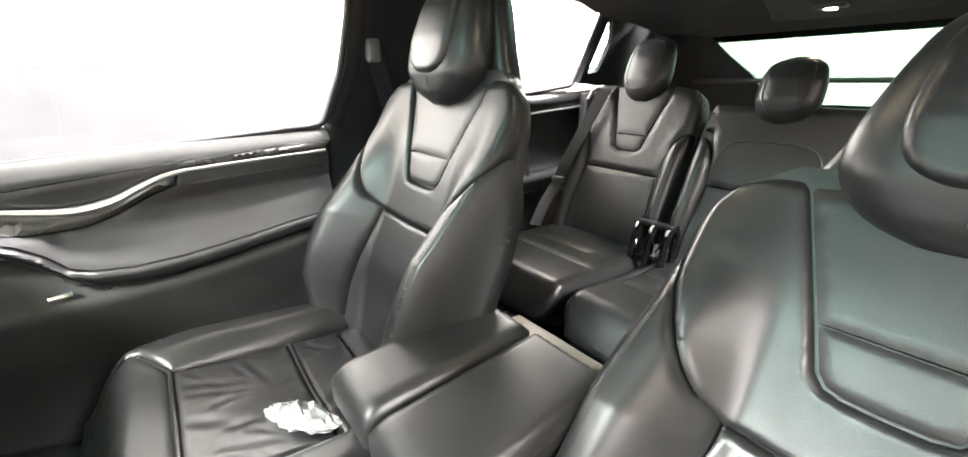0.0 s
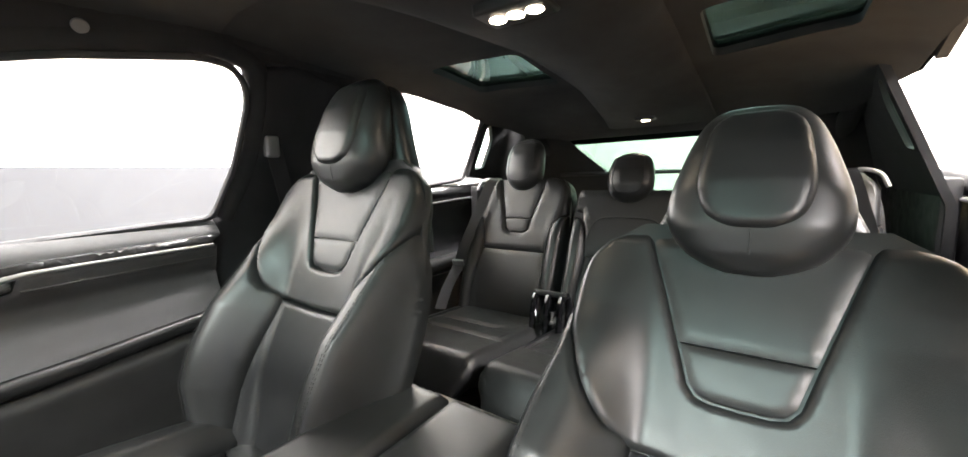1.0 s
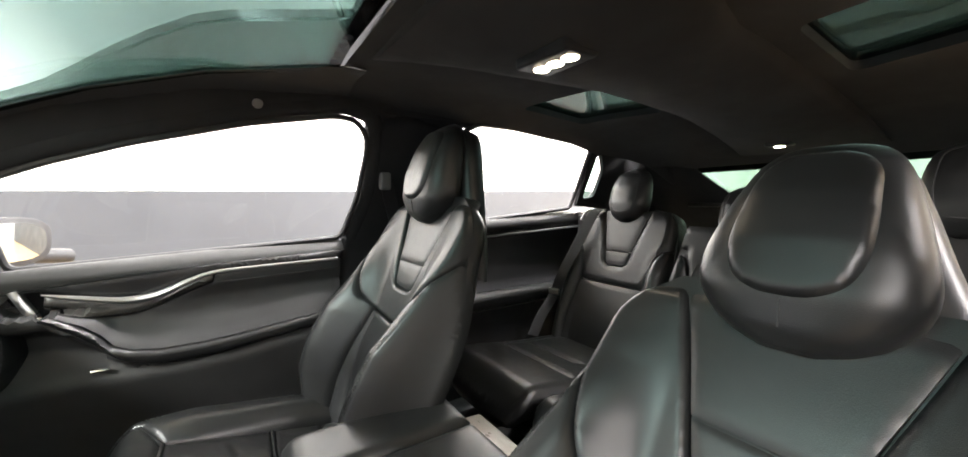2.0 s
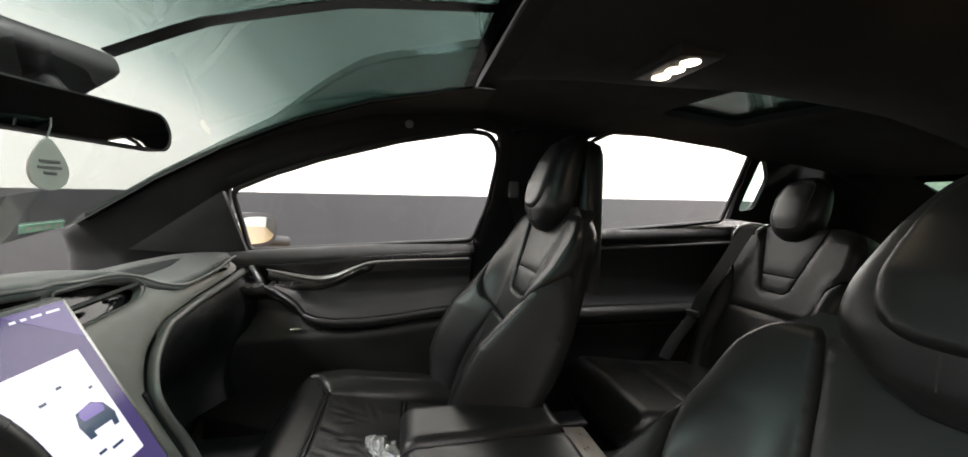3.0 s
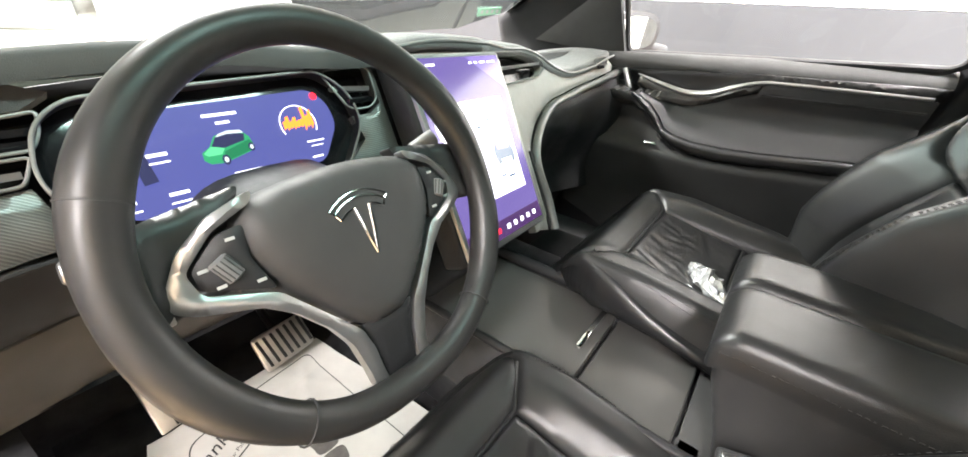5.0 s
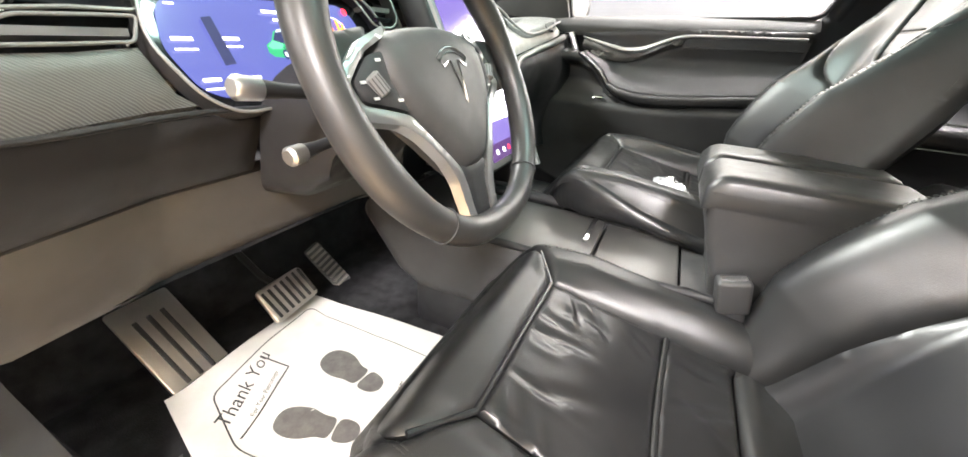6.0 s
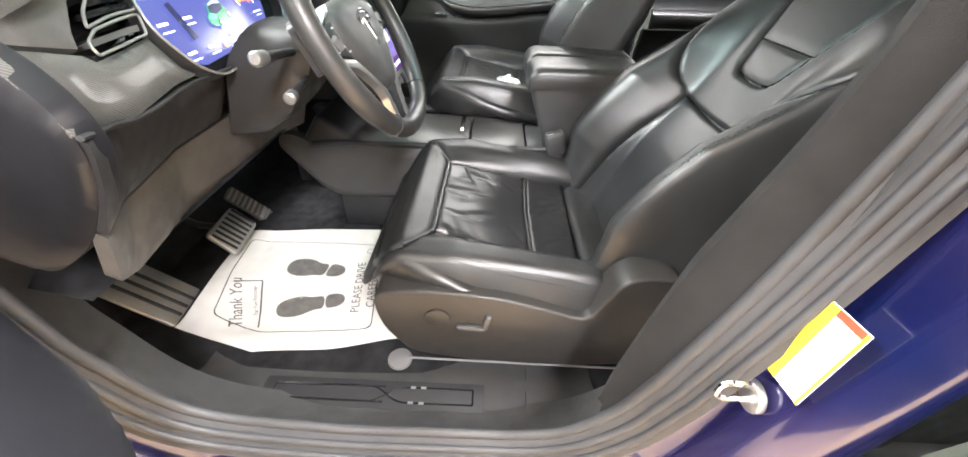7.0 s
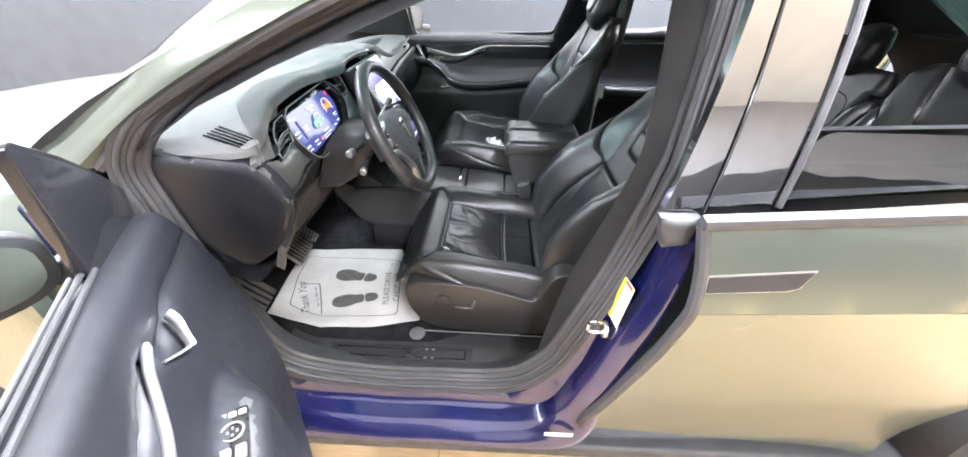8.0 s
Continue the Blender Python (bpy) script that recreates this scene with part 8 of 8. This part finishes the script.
part("silver_strip", tube([Vector(p) for p in card(st[:, 0], st[:, 1], np.full(len(st), 0.012))], [0.004] + [0.0068] * (len(st) - 2) + [0.005], 10), SILVER, od, "bright satin silver strip")
hp = [Vector(p) for p in card(np.array([0.252, 0.262, 0.280, 0.287, 0.305, 0.328]), np.array([0.888, 0.880, 0.862, 0.849, 0.855, 0.868]), np.array([0.016, 0.022, 0.024, 0.022, 0.016, 0.010]))]
part("door_release", tube([Vector(p) for p in spline(hp, 5)], [0.009] * 8 + [0.008] * 8 + [0.004] * 10, 10, squash=0.5), SILVER, od, "silver door release lever")
shelf = rounded([(0.315, 0.05), (0.325, 0.150), (0.62, 0.165), (0.66, 0.05)], 0.02)
pad("armrest", shelf, lambda a, b, o: np.stack([a, b, 0.752 + o + 0.10 * (a - 0.40) * sm(a, 0.40, 0.60) - 0.012 * sm(b, 0.135, 0.165)], -1), PLASTIC_SOFT, od, "charcoal armrest with switches", step=0.012, puff=0.004, r=0.015, skirt=0.06)
top_s = lambda a, b, o: np.stack([a, b, 0.7575 + o], -1)
swp = pad("switch_panel", rounded([(0.352, 0.100), (0.352, 0.141), (0.478, 0.143), (0.478, 0.104)], 0.006), top_s, GLOSS_BLACK, od, "gloss black switch panel", step=0.01, puff=0.002, r=0.005, skirt=0.006)
part("mirror_dial", moved(tube([Vector((0.0145 * cos(q), 0.0145 * sin(q), 0)) for q in np.linspace(0, 2 * pi, 25)[:-1]], 0.0018, 6, closed=True), Matrix.Translation((0.393, 0.121, 0.7612))), SILVER, swp, "silver mirror dial ring")
for du, dw in ((0.0, 0.006), (0.0, -0.006), (0.006, 0.0), (-0.006, 0.0)):
    part("dial_mark", moved(box(-0.002, 0.002, -0.0015, 0.0015, -0.001, 0.0012, 0), Matrix.Translation((0.393 + du, 0.121 + dw, 0.7605))), SILVER, swp)
for k in range(3):
    part("button", moved(box(-0.005, 0.005, -0.0055, 0.0055, -0.001, 0.003, 0.0015), Matrix.Translation((0.364, 0.108 + k * 0.013, 0.7595))), GREY_PLASTIC, swp, "grey button")
for k in range(4):
    part("window_switch", moved(box(-0.011, 0.011, -0.007, 0.007, -0.001, 0.006, 0.0025), Matrix.Translation((0.430 + (k // 2) * 0.028, 0.113 + (k % 2) * 0.019, 0.7595))), GREY_PLASTIC, swp, "window switch")
outer = [(-0.03, 0.930), (0.12, 0.945), (0.22, 0.955), (1.06, 0.968), (1.10, 0.70), (1.06, 0.34), (0.40, 0.31), (0.20, 0.37), (0.05, 0.50), (-0.03, 0.70)]
part("door_skin", prism(outer, -0.075, 0.012, lambda u, v, w: (u, w, v - (0.012 - w) * 2.6 * float(sm(np.array(v), 0.85, 0.97))), 0.01), WRAP, od, "sage green wrapped door skin")
part("belt_strip", tube([Vector((u, -0.004, 0.972 + 0.006 * u)) for u in np.linspace(0.24, 1.05, 12)], 0.0030, 8), ALUMINIUM, od, "dull silver belt strip")
part("belt_seal", tube([Vector((u, 0.006, 0.972 + 0.006 * u)) for u in np.linspace(0.225, 1.05, 12)], 0.0038, 8), PLASTIC, od, "black belt seal")
part("belt_seal", tube([Vector((u, 0.018, 0.970 + 0.006 * u)) for u in np.linspace(0.225, 1.05, 12)], 0.0038, 8), PLASTIC, od, "black belt seal")
sail = [(0.0, 0.930), (0.12, 0.945), (0.235, 0.962), (0.238, 1.05), (0.240, 1.150), (0.225, 1.152), (0.14, 1.103), (0.05, 1.038), (-0.01, 0.985)]
part("mirror_sail", prism(rounded(sail, 0.01), -0.012, 0.004, lambda u, v, w: (u, w + 0.012, v), 0.003), GLOSS_BLACK, od, "dark glossy mirror sail")
mir = thing("door_mirror", "open door's black mirror with glass", "mirror", od.matrix_world @ pose(0.10, -0.178, 0.925, 0, 0, 32))
def mirror_shell(parent):
    rings = []
    for t in np.linspace(0, 1, 10):
        s = math.sqrt(max(0.02, 1 - t ** 2.2))
        rings.append([Vector((0.030 - 0.11 * t, 0.095 * s * np.sign(cos(q)) * abs(cos(q)) ** 0.7, 0.065 * s * np.sign(sin(q)) * abs(sin(q)) ** 0.7)) for q in (2 * pi * k / 28 for k in range(28))])
    part("housing", loft(rings), PLASTIC, parent, "black housing")
    face_r = [(0.079 * np.sign(cos(q)) * abs(cos(q)) ** 0.7, 0.050 * np.sign(sin(q)) * abs(sin(q)) ** 0.7) for q in (2 * pi * k / 28 for k in range(28))]
    part("rim", prism([(a * 1.20, b * 1.28) for a, b in face_r], 0.024, 0.034, lambda u, v, w: (w, u, v), 0.003), PLASTIC, parent, "black rim")
    part("mirror_glass", prism(face_r, 0.030, 0.0355, lambda u, v, w: (w, u, v), 0), MIRROR, parent, "mirror glass")
mirror_shell(mir)
part("arm", tube([Vector((0.0, 0.08, -0.045)), Vector((0.01, 0.19, -0.01))], 0.022, 10), PLASTIC, mir, "black mirror arm")
pm = thing("door_mirror", "black passenger door mirror with glass", "mirror", pose(1.00, 0.375, 1.100, 0, 3.5, -122))
mirror_shell(pm)
part("arm", tube([Vector((0.0, 0.07, -0.045)), Vector((0.0, 0.17, -0.06))], 0.022, 10), PLASTIC, pm, "black mirror arm")
psail = [(0.30, 1.04), (0.45, 1.04), (0.62, 1.055), (0.335, 1.232)]
side_pad("mirror_sail", psail, 1, PLASTIC_SOFT, bpy.data.objects["front_door"], "dark mirror sail", step=0.02, puff=0.004, r=0.02, inset=0.034)

# ---- roof fittings ----
dl = thing("dome_light", "lit dome light with warm white lenses in the roof spine", "dome light", pose(0.009, -0.627, 1.4335))
part("base", box(-0.065, 0.065, -0.040, 0.040, -0.004, 0.02, 0.006, 3), PLASTIC, dl)
DOME = glow("dome glow", (1.0, 0.86, 0.62), 14.0)
for k in (-1, 0, 1):
    part("lens", moved(disc(0.015, 0.004, 20, 0.001), pose(k * 0.036, 0, -0.004)), DOME, dl, "glowing warm lens")
dl2 = thing("dome_light", "small lit rear dome light in the roof spine", "dome light", pose(0.02, -1.574, 1.348))
part("base", box(-0.035, 0.035, -0.025, 0.025, -0.003, 0.02, 0.006, 3), PLASTIC, dl2)
part("lens", moved(disc(0.014, 0.004, 20, 0.001), pose(0, 0, -0.004)), DOME, dl2, "glowing warm lens")

rm = thing("rear_view_mirror", "black rear-view mirror hanging from the windscreen", "mirror", pose(0.118, 0.275, 1.322, 0, 0, -18))
shape = rounded([(-0.135, -0.030), (0.125, -0.034), (0.135, 0.0), (0.118, 0.034), (-0.125, 0.036), (-0.14, 0.01)], 0.018)
part("housing", prism(shape, -0.004, 0.030, lambda u, v, w: (u, w, v), 0.006), PLASTIC, rm, "black housing")
part("mirror_glass", prism([(x * 0.94, z * 0.90) for x, z in shape], -0.0065, -0.002, lambda u, v, w: (u, w, v), 0), MIRROR, rm, "mirror glass")
part("stem", tube([Vector((0, 0.03, 0.01)), Vector((0.0, 0.07, 0.05)), Vector((0.0, 0.10, 0.085))], 0.018, 10), PLASTIC, rm)
part("sensor_pod", moved(box(-0.10, 0.09, -0.06, 0.06, -0.022, 0.022, 0.018, 3), pose(0.0, 0.095, 0.088, -24, 0, 0)), PLASTIC, rm, "black sensor pod")
fob = thing("hanging_tag", "grey teardrop tag hanging from the mirror", "tag", pose(0.026, 0.262, 1.246, 0, 0, -8))
tear = [tuple(p) for p in spline([(0.0, 0.034), (0.016, 0.016), (0.025, -0.006), (0.019, -0.025), (0.0, -0.033), (-0.019, -0.025), (-0.025, -0.006), (-0.016, 0.016)], 4, True)]
part("tag", prism(tear, -0.002, 0.002, lambda u, v, w: (u, w, v), 0.001), mat("pale grey tag", (0.45, 0.45, 0.42), 0.5), fob, "pale grey tag")
for z, w in ((0.004, 0.026), (-0.004, 0.030), (-0.011, 0.016)):
    part("text_bar", box(-w / 2, w / 2, -0.0028, -0.0018, z - 0.0018, z + 0.0018, 0), GREY_PLASTIC, fob)
part("cord", tube([Vector((0, 0, 0.033)), Vector((0.01, 0.004, 0.05)), Vector((0.012, 0.005, 0.062))], 0.0012, 6), GREY_PLASTIC, fob)
stick = thing("windscreen_sticker", "pale green inspection sticker on the windscreen", "sticker")
pad("sheet", [(0.600, 0.752), (0.680, 0.714), (0.706, 0.738), (0.634, 0.782)], lambda a, b, o: np.stack([a, b, glass_z(a, b) - 0.004 - o], -1), STICKER_GREEN, stick, "pale green sheet", step=0.02, puff=0, r=0.01, skirt=0.001)
for k in range(4):
    pad("text_bar", [(0.618 + k * 0.017, 0.752 - k * 0.008), (0.626 + k * 0.017, 0.748 - k * 0.008), (0.638 + k * 0.017, 0.760 - k * 0.008), (0.630 + k * 0.017, 0.764 - k * 0.008)], lambda a, b, o: np.stack([a, b, glass_z(a, b) - 0.006 - o], -1), WHITE_PLASTIC, stick, step=0.02, puff=0, r=0.01, skirt=0.0005)
# black band on the windscreen and its lower printed edge
band = [(-0.46, -0.358), (0.46, -0.358), (0.465, -0.335), (-0.465, -0.335)]
pad("glass_band", band, lambda a, b, o: np.stack([a, b, glass_z(a, b) - 0.003 - o], -1), GLOSS_BLACK, body, "black glass edge band", step=0.03, puff=0, r=0.01)
BAND_GLASS = glass_mat("dark green shade band", (0.30, 0.36, 0.34))
for sgn in (1, -1):
    eb = [tuple(p) for p in spline([(0.46, -0.36), (0.53, -0.15), (0.60, 0.10), (0.66, 0.32), (0.71, 0.52), (0.74, 0.70)], 4)]
    ib = [(x - float(np.interp(y, [-0.36, -0.12, 0.0, 0.13, 0.3, 0.7], [0.24, 0.23, 0.16, 0.05, 0.02, 0.012])), y) for x, y in eb]
    loop = [(sgn * x, y) for x, y in eb] + [(sgn * x, y) for x, y in ib[::-1]]
    pad("glass_band", loop, lambda a, b, o: np.stack([a, b, glass_z(a, b) - 0.003 - o], -1), BAND_GLASS, body, "dark shaded glass edge", step=0.02, puff=0, r=0.01)

# ---- rear seat belts hanging over the outer edges of the rear seats ----
def make_belt(sg, x0):
    rb = thing("seat_belt", "black rear seat belt with chrome tongue, hanging over the seat", "seat belt", group="rear seat belts")
    line = [Vector((sg * (x0 + x), y, z)) for x, y, z in spline([(0.0, -1.368, 1.150), (0.006, -1.335, 1.125), (0.030, -1.285, 1.02), (0.062, -1.225, 0.89), (0.078, -1.205, 0.820), (0.098, -1.150, 0.73), (0.104, -1.11, 0.655)], 6)]
    part("webbing", loft([[p + Vector((-0.021, -0.008 * sg, 0.0)), p + Vector((0.021, 0.008 * sg, 0.0)), p + Vector((0.021, 0.002 + 0.008 * sg, 0.001)), p + Vector((-0.021, 0.002 - 0.008 * sg, 0.001))] for p in line]), PLASTIC, rb, "black belt webbing")
    tm = pose(sg * (x0 + 0.077), -1.198, 0.826, -20, 0, 12 * sg)
    tongue = part("tongue", moved(box(-0.024, 0.024, -0.006, 0.008, -0.012, 0.012, 0.004, 2), tm), GREY_PLASTIC, rb, "grey belt tongue")
    part("tongue_plate", moved(box(-0.013, 0.013, 0.0, 0.003, -0.045, -0.010, 0.001), tm), CHROME, tongue, "chrome tongue plate")


make_belt(1, 0.550)
make_belt(-1, 0.515)
